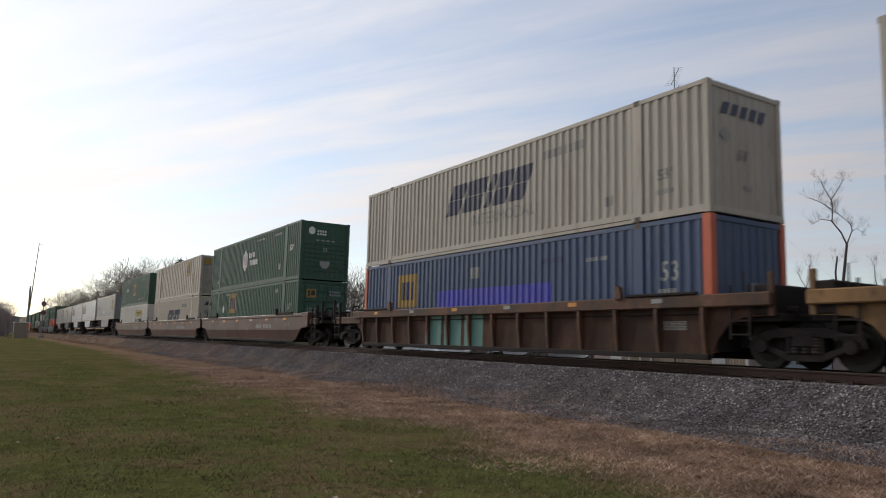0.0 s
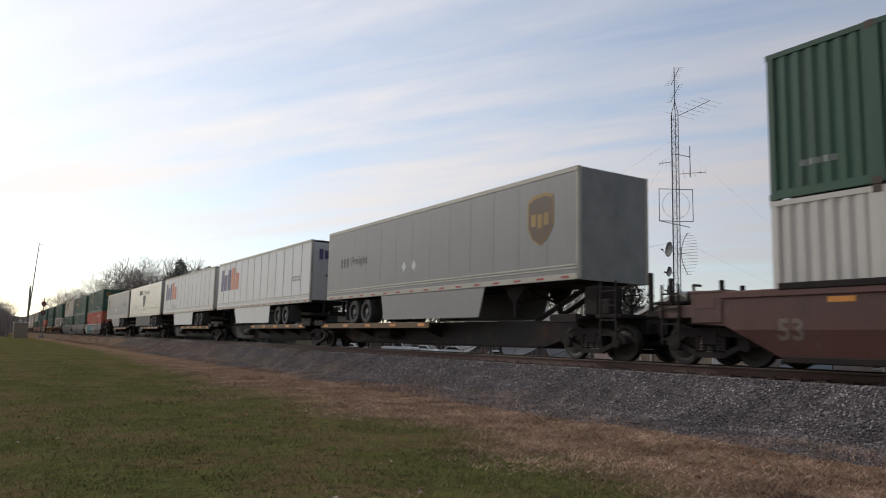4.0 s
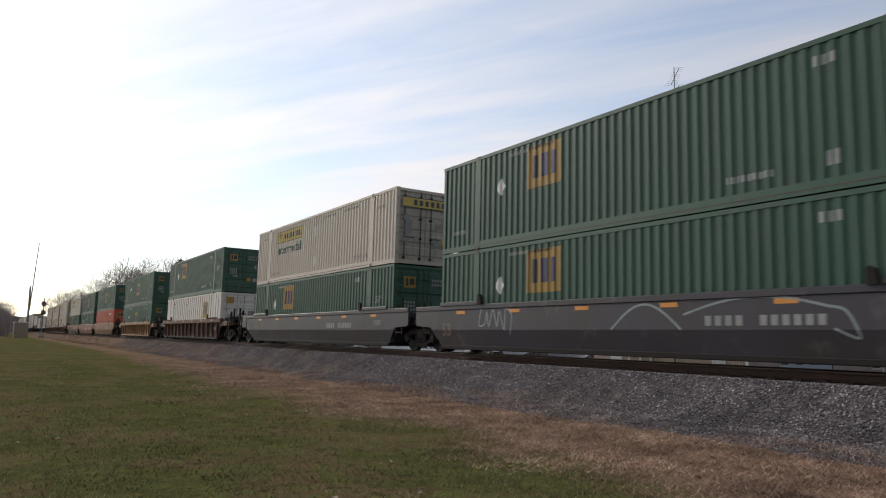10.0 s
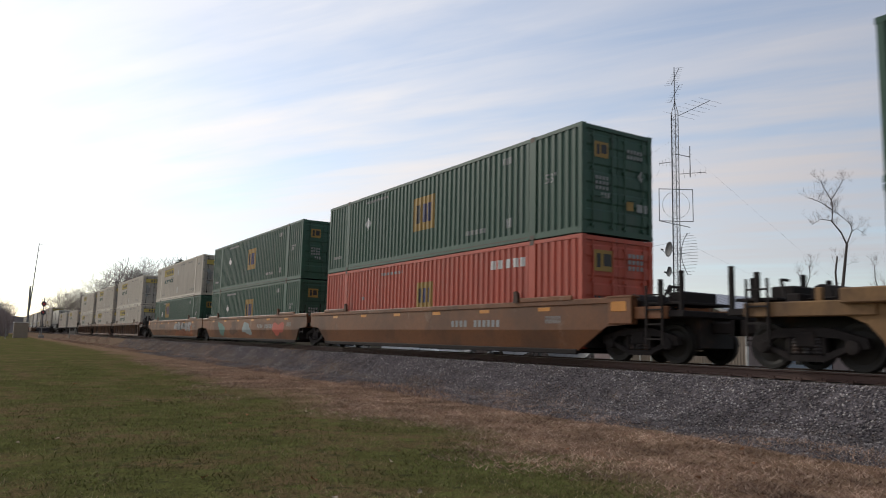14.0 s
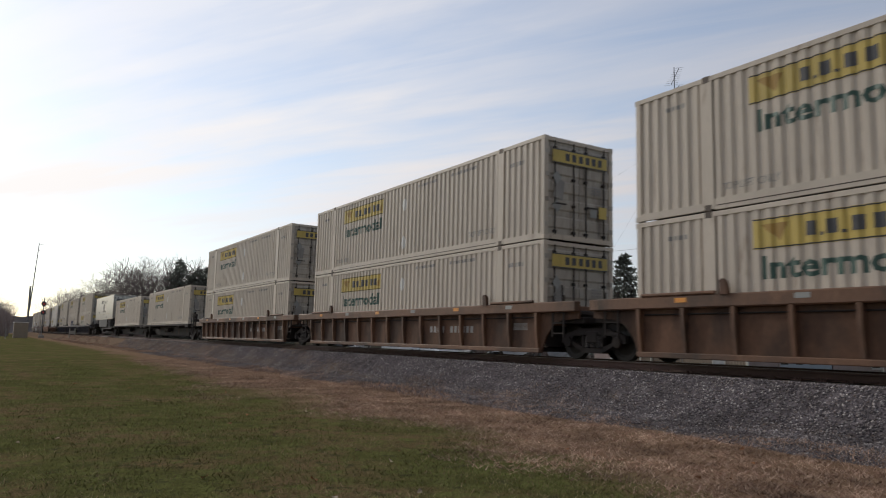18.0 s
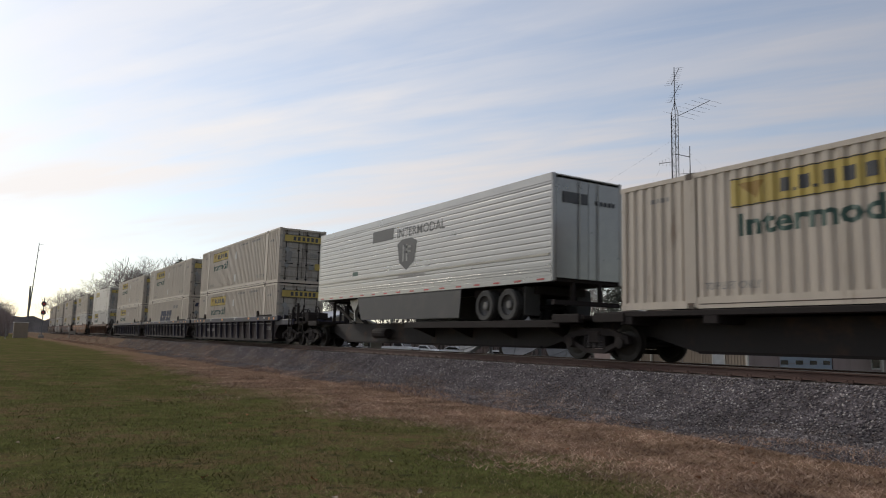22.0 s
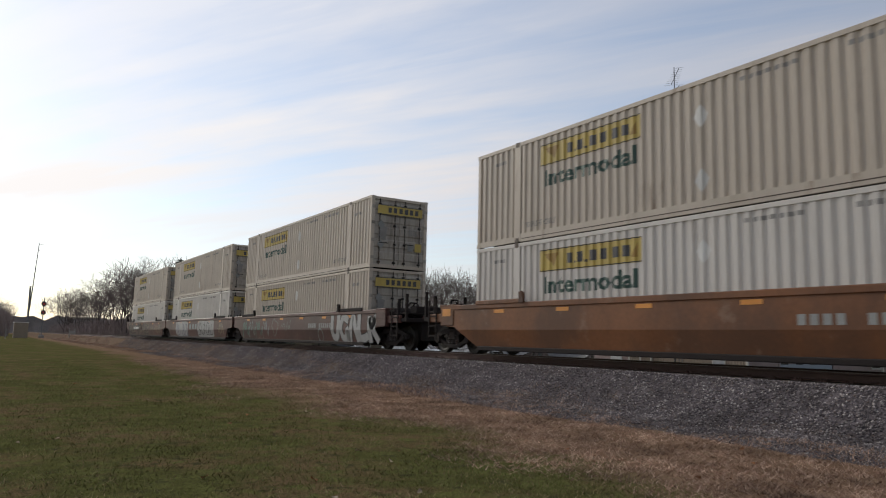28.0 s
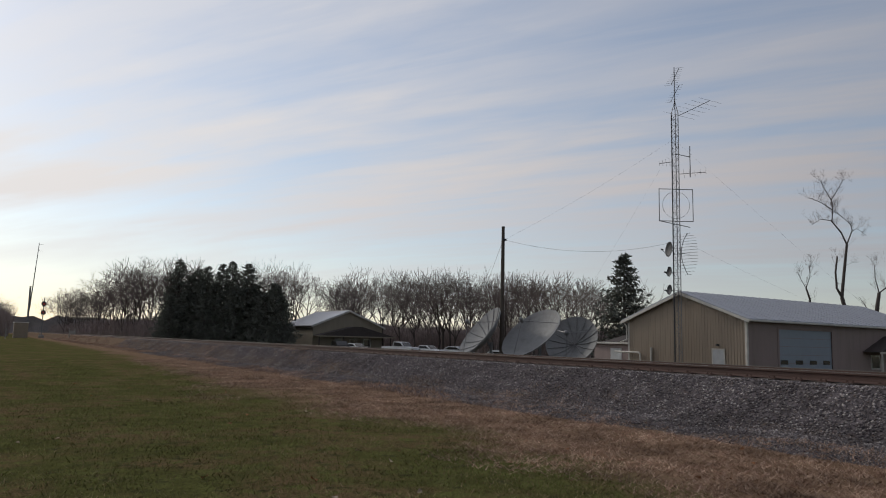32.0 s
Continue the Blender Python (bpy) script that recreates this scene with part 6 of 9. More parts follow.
    part("sill", bbox(-HALF + 0.15, HALF - 0.15, 0.0, 0.11, 0.02, 0.16), posts, root)
    if end == "doors":
        for s in (-1, 1):
            a, b = sorted((s * 0.01, s * (HALF - 0.155)))
            pts = [(0.085, TALL - 0.135), (0.085, 0.165), (0.045, 0.165)]
            for k in range(5):  # pressed bands across the leaf
                z = 0.32 + k * 0.50
                pts += [(0.045, z), (0.02, z + 0.05), (0.02, z + 0.30), (0.045, z + 0.35)]
            bm = prism(bmesh.new(), pts + [(0.045, TALL - 0.135)], a, b, "x")
            bmesh.ops.recalc_face_normals(bm, faces=bm.faces[:])
            leaf = part("door", bm, end_paint, root)
            rodm = None
            for x in (a + 0.22, b - 0.22):
                bm = tube(bmesh.new(), (x, -0.012, 0.14), (x, -0.012, TALL - 0.11), 0.019, n=6)
                for z in (0.20, 0.95, 1.7, 2.55):
                    box(bm, x - 0.05, x + 0.05, -0.028, 0.046, z, z + 0.07)
                part("lock_rod", bm, rod, leaf)
            bm = bmesh.new()
            box(bm, a + 0.22, a + 0.62, -0.045, -0.02, 1.0, 1.035)
            part("door_handle", bm, rod, leaf)
            for z in (0.35, 1.05, 1.75, 2.4):
                part("hinge", bbox(*sorted((s * (HALF - 0.17), s * (HALF - 0.02))), -0.015, 0.045, z, z + 0.12), end_paint, leaf)
    else:
        pts = [(HALF - 0.15, 0.09), (-HALF + 0.15, 0.09), (-HALF + 0.15, 0.04)]
        for k in range(8):
            x = -HALF + 0.20 + k * 0.28
            pts += [(x, 0.04), (x + 0.03, 0.02), (x + 0.15, 0.02), (x + 0.18, 0.04)]
        bm = prism(bmesh.new(), pts + [(HALF - 0.15, 0.04)], 0.16, TALL - 0.13, "z")
        bmesh.ops.recalc_face_normals(bm, faces=bm.faces[:])
        part("front_wall", bm, end_paint, root)


def put_side(root, name, bm, material, y, z, prof=corr, label="", slant=0.0, lift=0.004):
    return part(name, on_side(bm, y, z, prof, HALF - 0.012, lift, slant), material, root, label)


def put_end(root, name, bm, material, x, z, label="", y=0.012):
    return part(name, on_end(bm, x, z, y), material, root, label)


def emp_badge(root, y, z, size, prof=corr, base=D_GOLD):
    z += 0.08 * size
    put_side(root, "logo_panel", rect(size, 0.84 * size), base, y, z, prof, "gold square logo panel")
    for x, w, m in ((-0.24, 0.17, D_BLACK), (0.03, 0.19, D_BLUE), (0.27, 0.12, D_BLUE)):
        put_side(root, "logo_mark", rect(w * size, 0.46 * size), m, y - x * size, z, prof, lift=0.009)


def side_bars(root, spec, prof=corr):
    for y, z, n, w, h, m in spec:
        put_side(root, "lettering", bars(n, w, h), m, y, z, prof)


def end_emp(root):
    put_end(root, "logo_panel", rect(0.5, 0.42), D_GOLD, -0.62, 2.25, "gold logo panel", y=-0.006)
    put_end(root, "logo_mark", rects(((-0.12, 0, 0.10, 0.28), (0.09, 0.02, 0.2, 0.24))), D_BLACK, -0.62, 2.25, y=-0.010)
    put_end(root, "lettering", bars(5, 0.62, 0.10, lines=2), D_PALE, 0.62, 2.36, y=-0.006)
    put_end(root, "placard", diamond(0.17), D_PALE, 0.86, 1.72, "pale diamond placard", y=-0.006)
    put_end(root, "lettering", bars(3, 0.34, 0.14), D_PALE, -0.48, 1.05, y=-0.006)
    put_end(root, "sticker", rect(0.26, 0.24), D_GOLD, 0.42, 0.86, y=-0.006)
    put_end(root, "sticker", rect(0.40, 0.22), D_PALE, 0.88, 0.84, y=-0.006)
    put_end(root, "lettering", bars(4, 0.5, 0.09, lines=3), D_PALE, -0.6, 1.5, y=-0.006)


def make_green(low=False, end="doors"):
    root = thing("shipping_container", "dark green corrugated steel container with a gold logo square", "container")
    container_shell(root, M_GREEN, "corr", end, rod=M_GREEN)
    emp_badge(root, 11.05 if low else 7.98, 1.95 if low else 1.48, 1.42)
    put_side(root, "placard", diamond(0.28), D_WHITE, 12.35 if not low else 13.0, 1.75, label="white diamond placard")
    put_side(root, "number", word("53'", 0.42, 0.28, 0.01), D_PALE, 1.25, 1.62)
    side_bars(root, ((11.6, 2.62, 14, 1.9, 0.10, D_PALE), (3.2, 2.48, 3, 0.5, 0.2, D_PALE), (3.1, 0.62, 2, 0.32, 0.28, D_PALE), (4.8, 0.55, 9, 1.1, 0.14, D_PALE), (15.2, 0.62, 5, 0.7, 0.12, D_PALE)))
    if end == "doors":
        end_emp(root)
    else:
        put_end(root, "logo_panel", rect(1.1, 0.46), D_GOLD, 0.1, 2.25, "gold logo panel")
        put_end(root, "logo_mark", rects(((-0.3, 0, 0.22, 0.26), (0.02, 0, 0.24, 0.26), (0.32, 0, 0.2, 0.26))), D_BLACK, 0.1, 2.25, y=0.008)
        put_end(root, "number", text_bm("53", 0.34, 0.01), D_PALE, 0.0, 1.5)
        put_end(root, "lettering", bars(3, 0.34, 0.16, lines=3), D_PALE, 0.05, 1.15)
    return root


def make_hub():
    root = thing("shipping_container", "deep green corrugated container with a hexagon logo and white lettering bars", "container")
    container_shell(root, M_HUB, "corr", "wall")
    hexa = [(0.52 * math.sin(math.pi * i / 3), 0.62 * math.cos(math.pi * i / 3)) for i in range(6)]
    put_side(root, "logo_panel", poly(bmesh.new(), hexa), D_WHITE, 8.95, 1.58, label="white hexagon logo")
    put_side(root, "logo_mark", rects(((-0.15, 0, 0.16, 0.5), (0.15, 0, 0.16, 0.5))), D_HUBRED, 8.95, 1.58, lift=0.009)
    put_side(root, "lettering", bars(3, 1.0, 0.3, gap=0.25), D_WHITE, 7.75, 1.82)
    put_side(root, "lettering", bars(5, 1.5, 0.3, gap=0.25), D_WHITE, 7.4, 1.38)
    put_side(root, "number", text_bm("53'", 0.42, 0.012), D_WHITE, 1.25, 1.62)
    side_bars(root, ((3.4, 2.55, 9, 1.3, 0.12, D_PALE), (2.9, 0.8, 2, 0.32, 0.3, D_PALE), (6.2, 2.55, 8, 1.5, 0.08, D_PALE), (14.6, 0.6, 2, 0.3, 0.22, D_PALE)))
    put_end(root, "logo_panel", poly(bmesh.new(), [(a * 0.36, b * 0.34) for a, b in hexa]), D_WHITE, -0.72, 2.42, "white hexagon logo")
    put_end(root, "lettering", bars(4, 0.52, 0.10, lines=2), D_WHITE, -0.2, 2.42)
    for k in range(7):
        part("end_rib", bbox(-HALF + 0.17, HALF - 0.17, -0.004, 0.05, 0.42 + k * 0.22, 0.50 + k * 0.22, bev=0.012), M_HUB, root)
    put_end(root, "number", text_bm("53", 0.24, 0.01), D_PALE, 0.0, 1.5, y=-0.008)
    put_end(root, "lettering", bars(4, 1.1, 0.07), D_PALE, 0.0, 1.96)
    put_end(root, "placard", poly(bmesh.new(), ((-0.26, 0.16), (0.26, 0.16), (0.26, -0.02), (0.12, -0.2), (-0.12, -0.2), (-0.26, -0.02))), D_PALE, 0.0, 0.78, y=-0.008)
    put_end(root, "sticker", rect(0.24, 0.3), D_TEAL, 0.86, 0.72, y=-0.008)
    return root


def make_red():
    root = thing("shipping_container", "faded orange-red corrugated container with a gold logo square", "container")
    container_shell(root, M_RED, "corr", "doors", rod=M_RED)
    emp_badge(root, 7.8, 1.55, 1.08)
    side_bars(root, ((10.2, 2.55, 12, 1.7, 0.10, D_PALE), (3.1, 2.36, 5, 1.75, 0.26, D_WHITE), (12.6, 1.7, 2, 0.3, 0.12, D_PALE)))
    put_end(root, "logo_panel", rect(0.72, 0.55), D_GOLD, -0.55, 2.25, "gold logo panel", y=-0.006)
    put_end(root, "logo_mark", rects(((-0.18, 0, 0.14, 0.36), (0.13, 0.02, 0.28, 0.32))), D_BLACK, -0.55, 2.25, y=-0.010)
    put_end(root, "lettering", bars(4, 0.6, 0.11, lines=3), D_PALE, 0.62, 2.45, y=-0.006)
    put_end(root, "number", text_bm("53'", 0.34, 0.01), D_BLACK, -0.75, 1.2, y=-0.006)
    return root


def hunt_band(root, y, z, w, h, prof=corr, word_below=True):
    """The yellow name band, its letters as plain dark blocks, and the word under it."""
    put_side(root, "name_band", rect(w, h), D_YELLOW, y, z, prof, "yellow name band")
    k = w / 3.3
    put_side(root, "band_edge", rects(((0, h / 2 - 0.02, w, 0.025), (0, -h / 2 + 0.02, w, 0.025))), D_BLACK, y, z, prof, lift=0.008)
    xs = ((-0.56, 0.20), (-0.20, 0.24), (0.22, 0.25), (0.56, 0.25), (0.90, 0.25), (1.22, 0.24))
    put_side(root, "band_letters", rects([(k * (x - 0.02), 0, k * a * 0.78, h * 0.44) for x, a in xs] + [(k * x, -h * 0.2, k * 0.07, h * 0.1) for x in (-0.40, -0.03)]), D_CHAR, y, z, prof, "dark lettering blocks", lift=0.009)
    put_side(root, "band_emblem", poly(bmesh.new(), ((-0.46 * w, 0.30 * h), (-0.30 * w, 0.30 * h), (-0.34 * w, -0.28 * h))), D_GOLD, y, z, prof, lift=0.009)
    put_side(root, "band_emblem", poly(bmesh.new(), ((0.46 * w, 0.30 * h), (0.46 * w, -0.28 * h), (0.41 * w, -0.28 * h))), D_GOLD, y, z, prof, lift=0.009)
    if word_below:
        put_side(root, "lettering", word("Intermodal", 3.3, 0.46, 0.03), D_TEAL, y, z - h / 2 - 0.36, prof, "dark green lettering")


def end_hunt(root, wall=False):
    y = -0.03 if not wall else 0.012
    put_end(root, "name_band", rect(2.05, 0.40), D_YELLOW, 0, 2.36, "yellow name band", y=y)
    # Letter blocks, with dark border strips that dim the band as shade would.
    put_end(root, "band_letters", rects([(x, 0, 0.15, 0.21) for x in (-0.48, -0.24, 0.02, 0.27, 0.51, 0.75)] + [(0, 0.185, 2.05, 0.03), (0, -0.185, 2.05, 0.03)]), D_CHAR, 0, 2.36, y=y - 0.004)
    put_end(root, "sticker", rect(0.30, 0.34), D_YELLOW, 0.86, 0.92, y=y)
    put_end(root, "placard", diamond(0.2), D_PALE, -0.86, 0.95, "pale diamond placard", y=y)
    put_end(root, "placard", diamond(0.2), D_PALE, -0.86, 1.75, "pale diamond placard", y=y)
    put_end(root, "sticker", rect(0.26, 0.3), D_PALE, 0.5, 0.9, y=y)
    put_end(root, "scuff", poly(bmesh.new(), ((-0.2, -0.25), (0.15, -0.32), (0.22, 0.2), (-0.1, 0.3))), D_GREYTXT, -0.8, 1.45, y=y + 0.003)
    put_end(root, "lettering", bars(4, 0.4, 0.06, lines=3), D_GREYTXT, 0.6, 1.62, y=y)


def make_hunt(dirty=True):
    root = thing("shipping_container", "off-white corrugated container with a yellow name band and green lettering", "container")
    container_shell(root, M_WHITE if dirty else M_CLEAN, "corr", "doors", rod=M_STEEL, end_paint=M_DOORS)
    hunt_band(root, 11.37, 2.31, 3.6, 0.60)
    put_side(root, "placard", diamond(0.26), D_WHITE, 7.9, 2.1, label="white diamond placard")
    put_side(root, "placard", diamond(0.26), D_WHITE, 7.9, 0.70, label="white diamond placard")
    put_side(root, "lettering", word("TOP LIFT ONLY", 1.45, 0.17, 0.004), D_GREYTXT, 2.95, 0.50)
    put_side(root, "lettering", word("TOP LIFT ONLY", 1.3, 0.16, 0.004), D_GREYTXT, 13.2, 0.46)
    side_bars(root, ((4.0, 2.62, 9, 1.5, 0.10, D_GREYTXT), (1.25, 2.3, 5, 0.75, 0.12, D_GREYTXT), (6.3, 2.62, 7, 1.3, 0.09, D_GREYTXT), (15.0, 2.45, 4, 0.55, 0.1, D_GREYTXT)))
    end_hunt(root)
    return root


def make_hunt_mid():
    root = thing("shipping_container", "white corrugated container with a yellow name band near its end", "container")
    container_shell(root, M_CLEAN, "corr", "wall")
    hunt_band(root, 4.6, 2.1, 3.6, 0.60)
    put_side(root, "placard", diamond(0.26), D_WHITE, 7.9, 1.3, label="white diamond placard")
    put_end(root, "name_band", rect(0.9, 0.28), D_YELLOW, 0.0, 2.45, "yellow name band")
    put_end(root, "lettering", bars(6, 0.8, 0.1), D_GREYTXT, 0, 2.15)
    return root


def make_hunt_plain():
    root = thing("shipping_container", "white smooth-panelled container with a yellow name band and rusty posts", "container")
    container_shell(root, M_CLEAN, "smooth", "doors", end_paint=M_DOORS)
    hunt_band(root, 11.55, 2.3, 3.6, 0.62, flat, word_below=False)
    put_side(root, "lettering", word("TOP LIFT ONLY", 1.6, 0.18, 0.004), D_GREYTXT, 3.2, 0.42, flat)
    put_side(root, "placard", diamond(0.26), D_WHITE, 9.6, 0.85, flat, label="white diamond placard")
    side_bars(root, ((3.4, 2.62, 9, 1.6, 0.10, D_GREYTXT), (5.9, 2.62, 6, 1.0, 0.10, D_GREYTXT), (1.25, 2.5, 3, 0.4, 0.16, D_GREYTXT), (1.2, 2.3, 6, 1.2, 0.08, D_GREYTXT), (14.0, 0.45, 6, 0.9, 0.1, D_GREYTXT)), flat)
    rust = mat("rust streaks on posts", (0.22, 0.085, 0.04), 0.8, stain=(0.6, 0.55, 0.5), stain_amt=0.8, stain_scale=5)
    for y in (POST, LEN - POST):
        put_side(root, "rust_patch", poly(bmesh.new(), ((-0.08, -0.30), (0.09, -0.22), (0.03, 0.1), (0.06, 0.5), (-0.02, 0.45), (-0.05, 0.05))), rust, y, 0.42, lambda v: 0.0, lift=0.022)
        put_side(root, "rust_patch", poly(bmesh.new(), ((-0.03, -0.5), (0.03, -0.4), (0.05, 0.5), (0.0, 0.55))), rust, y, 1.7, lambda v: 0.0, lift=0.022)
    for y in (4.6, 6.4, 8.2, 11.0, 13.0, 1.0):
        for z in (0.9, 1.7):
            part("patch_plate", bbox(-HALF - 0.002, -HALF + 0.02, y - 0.05, y + 0.05, z - 0.05, z + 0.05), M_WHITE, root)
    end_hunt(root)
    return root


def swift_mark(root, y, z, size, prof=corr, m=None):
    """The name as five plain slanting blocks, each cut by a speed line."""
    w, h = size, size * 0.115
    for x, a in ((-0.38, 0.19), (-0.14, 0.25), (0.05, 0.07), (0.19, 0.17), (0.38, 0.17)):
        bm = rects([(x * w, h * 0.50, a * w, h * 0.94), (x * w - a * w * 0.03, -h * 0.48, a * w * 0.92, h * 0.94)])
        for v in bm.verts:
            v.co.x += v.co.y * 0.45
        put_side(root, "name_block", bm, m or D_NAVY, y, z, prof, "dark slanted name block")


def make_swift(beige=True, doors=False):
    root = thing("shipping_container", "beige corrugated container with dark slanted name blocks" if beige else "pale corrugated container with dark slanted name blocks", "container")
    container_shell(root, M_BEIGE if beige else M_WHITE, "corr", "doors" if doors else "wall", rod=M_STEEL)
    y_end = -0.034 if doors else 0.012
    swift_mark(root, 8.05, 1.72 if beige else 1.55, 4.4)
    if beige:
        put_side(root, "lettering", word("INTERMODAL", 3.1, 0.36, 0.0), D_GREYTXT, 7.3, 0.92)
    put_side(root, "number", text_bm("53'", 0.36, 0.01), D_GREYTXT, 1.2, 1.0)
    side_bars(root, ((4.6, 2.3, 8, 1.7, 0.24, D_GREYTXT), (2.9, 0.65, 2, 0.3, 0.24, D_GREYTXT), (1.2, 0.62, 4, 0.5, 0.12, D_GREYTXT)))
    bm = rects([(x, 0, 0.22, 0.28) for x in (-0.6, -0.28, 0.04, 0.36, 0.68)])
    for v in bm.verts:
        v.co.x += v.co.y * 0.4
    put_end(root, "name_block", bm, D_NAVY, -0.1, 2.35, y=y_end)
    put_end(root, "placard", diamond(0.22), D_PALE, -0.72, 1.75, "pale diamond placard", y=y_end)
    put_end(root, "number", text_bm("53'", 0.32, 0.01), D_GREYTXT, -0.1, 1.35, y=y_end)
    put_end(root, "lettering", bars(3, 0.36, 0.1), D_GREYTXT, 0, 0.65, y=y_end)
    return root


def make_blue():
    root = thing("shipping_container", "dark blue corrugated container with orange end posts", "container")
    container_shell(root, M_BLUE, "corr", "wall")
    for s in (-1, 1):
        part("post_cover", bbox(*sorted((s * (HALF + 0.008), s * (HALF - 0.17))), -0.008, 0.20, 0.0, TALL), M_ORANGE, root, "orange end post")
    part("post_cover", bbox(-HALF - 0.008, -HALF + 0.1, LEN - 0.16, LEN + 0.008, 0.0, TALL), M_ORANGE, root, "orange end post")
    emp_badge(root, 12.8, 1.72, 1.40)
    put_side(root, "faded_patch", rect(5.8, 0.75), D_VIOLET, 7.9, 1.35, label="violet-blue repainted patch")
    put_side(root, "number", word("53", 0.5, 0.45, 0.015), D_PALE, 1.1, 1.75)
    put_side(root, "lettering", bars(2, 0.52, 0.52, gap=0.15), D_PALE, 1.15, 1.1)
    side_bars(root, ((3.35, 2.2, 5, 0.8, 0.10, D_PALE), (8.6, 2.2, 2, 0.5, 0.35, D_PALE), (5.0, 2.3, 6, 0.9, 0.14, D_BLUE)))
    put_end(root, "lettering", bars(2, 0.28, 0.42), D_PALE, 0.15, 1.3)
    return root


def make_plate():
    root = thing("shipping_container", "dirty white riveted-panel container with a gold logo square", "container")
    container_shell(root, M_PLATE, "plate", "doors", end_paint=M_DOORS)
    emp_badge(root, 3.78, 2.0, 1.3, flat, D_GOLD)
    side_bars(root, ((13.2, 2.4, 6, 0.9, 0.14, D_CHAR), (7.8, 2.5, 2, 0.3, 0.2, D_GREYTXT)), flat)
    put_side(root, "number", text_bm("53'", 0.3, 0.008), D_CHAR, 15.5, 0.55, flat)
    put_side(root, "stain", poly(bmesh.new(), ((-0.06, -0.55), (0.03, -0.5), (0.07, 0.3), (0.0, 0.6), (-0.04, 0.2))), M_RUSTY, POST, 1.3, lambda v: 0.0, lift=0.022)
    put_end(root, "logo_panel", rect(0.55, 0.4), D_GOLD, -0.85, 2.45, "gold logo panel", y=-0.03)
    put_end(root, "lettering", bars(4, 0.4, 0.1, lines=2), D_CHAR, 0.8, 2.5, y=-0.03)
    put_end(root, "sticker", rect(0.3, 0.3), D_GOLD, 0.9, 0.95, y=-0.03)
    return root


def make_white_panel():
    root = thing("shipping_container", "bright white riveted-panel container with a gold logo square", "container")
    container_shell(root, M_CLEAN, "plate", "doors")
    emp_badge(root, 3.9, 1.72, 1.3, flat, D_GOLD)
    side_bars(root, ((13.6, 2.5, 6, 0.8, 0.12, D_CHAR), (9.4, 2.3, 2, 0.4, 0.14, D_GREYTXT)), flat)
    put_side(root, "placard", diamond(0.24), D_PALE, 9.4, 0.8, flat)
    put_end(root, "logo_panel", rect(0.5, 0.4), D_GOLD, -0.7, 2.4, "gold logo panel", y=-0.03)
    put_end(root, "sticker", rect(0.4, 0.3), D_GREYTXT, 0.7, 1.6, y=-0.03)
    return root


# ---- running gear ----
def make_truck_parts(car, y, span=1.72):
    """A two-axle truck under a car: bolster, side frames, wheels and axles; z = 0 is the rail's top."""
    R = 0.44
    bm = bbox(-1.1, 1.1, y - 0.2, y + 0.2, 0.42, 0.72, bev=0.03)
    truck = part("truck", bm, M_DARK, car, "sooty cast-steel two-axle truck")
    for s in (-1, 1):
        bm = bmesh.new()
        x0, x1 = sorted((s * 0.93, s * 1.07))
        h = span / 2
        prism(bm, ((y - h - 0.28, 0.42), (y - h - 0.24, 0.60), (y - 0.45, 0.78), (y + 0.45, 0.78), (y + h + 0.24, 0.60), (y + h + 0.28, 0.42), (y + h + 0.06, 0.40), (y + 0.62, 0.60), (y + 0.34, 0.60), (y + 0.3, 0.62), (y - 0.3, 0.62), (y - 0.34, 0.60), (y - 0.62, 0.60), (y - h - 0.06, 0.40)), x0, x1)
        prism(bm, ((y - h - 0.06, 0.44), (y - h + 0.06, 0.48), (y - 0.30, 0.30), (y - 0.34, 0.18)), x0, x1)
        prism(bm, ((y + h + 0.06, 0.44), (y + 0.34, 0.18), (y + 0.30, 0.30), (y + h - 0.06, 0.48)), x0, x1)
        box(bm, x0, x1, y - 0.34, y + 0.34, 0.17, 0.29)
        for dy in (-0.36, 0.30):
            box(bm, x0, x1, y + dy, y + dy + 0.06, 0.28, 0.62)
        bmesh.ops.recalc_face_normals(bm, faces=bm.faces[:])
        part("side_frame", bm, M_DARK, truck)
        for dy in (-0.2, 0.0, 0.2):
            prof = []
            for k in range(5):
                prof += [(0.078, 0.30 + k * 0.06), (0.095, 0.33 + k * 0.06)]
            spring = part("spring", lathe(bmesh.new(), prof + [(0.078, 0.60)], 8, "z"), M_STEEL, truck)
            spring.location = (s * 1.0, y + dy, 0)
    for dy in (-span / 2, span / 2):
        part("axle", tube(bmesh.new(), (-1.08, y + dy, R), (1.08, y + dy, R), 0.08, n=10), M_DARK, truck)
        for s in (-1, 1):
            bm = lathe(bmesh.new(), ((0.10, 0.10), (0.14, 0.085), (0.30, 0.05), (0.36, 0.07), (R - 0.01, 0.07), (R, 0.05), (R, -0.045), (R + 0.026, -0.05), (R + 0.02, -0.075), (0.36, -0.075), (0.3, -0.02), (0.1, 0.02)), 28)
            w = part("wheel", bm, M_WHEEL, truck)
            w.matrix_basis = pose(s * 0.755, y + dy, R, 0, 0, 0 if s > 0 else 180)
            bm = lathe(bmesh.new(), ((0.05, 1.13), (0.13, 1.12), (0.14, 1.05), (0.14, 0.98)), 10)
            cap = part("bearing_cap", bm, M_DARK, truck)
            cap.matrix_basis = pose(0, y + dy, R, 0, 0, 0 if s > 0 else 180)
    return truck


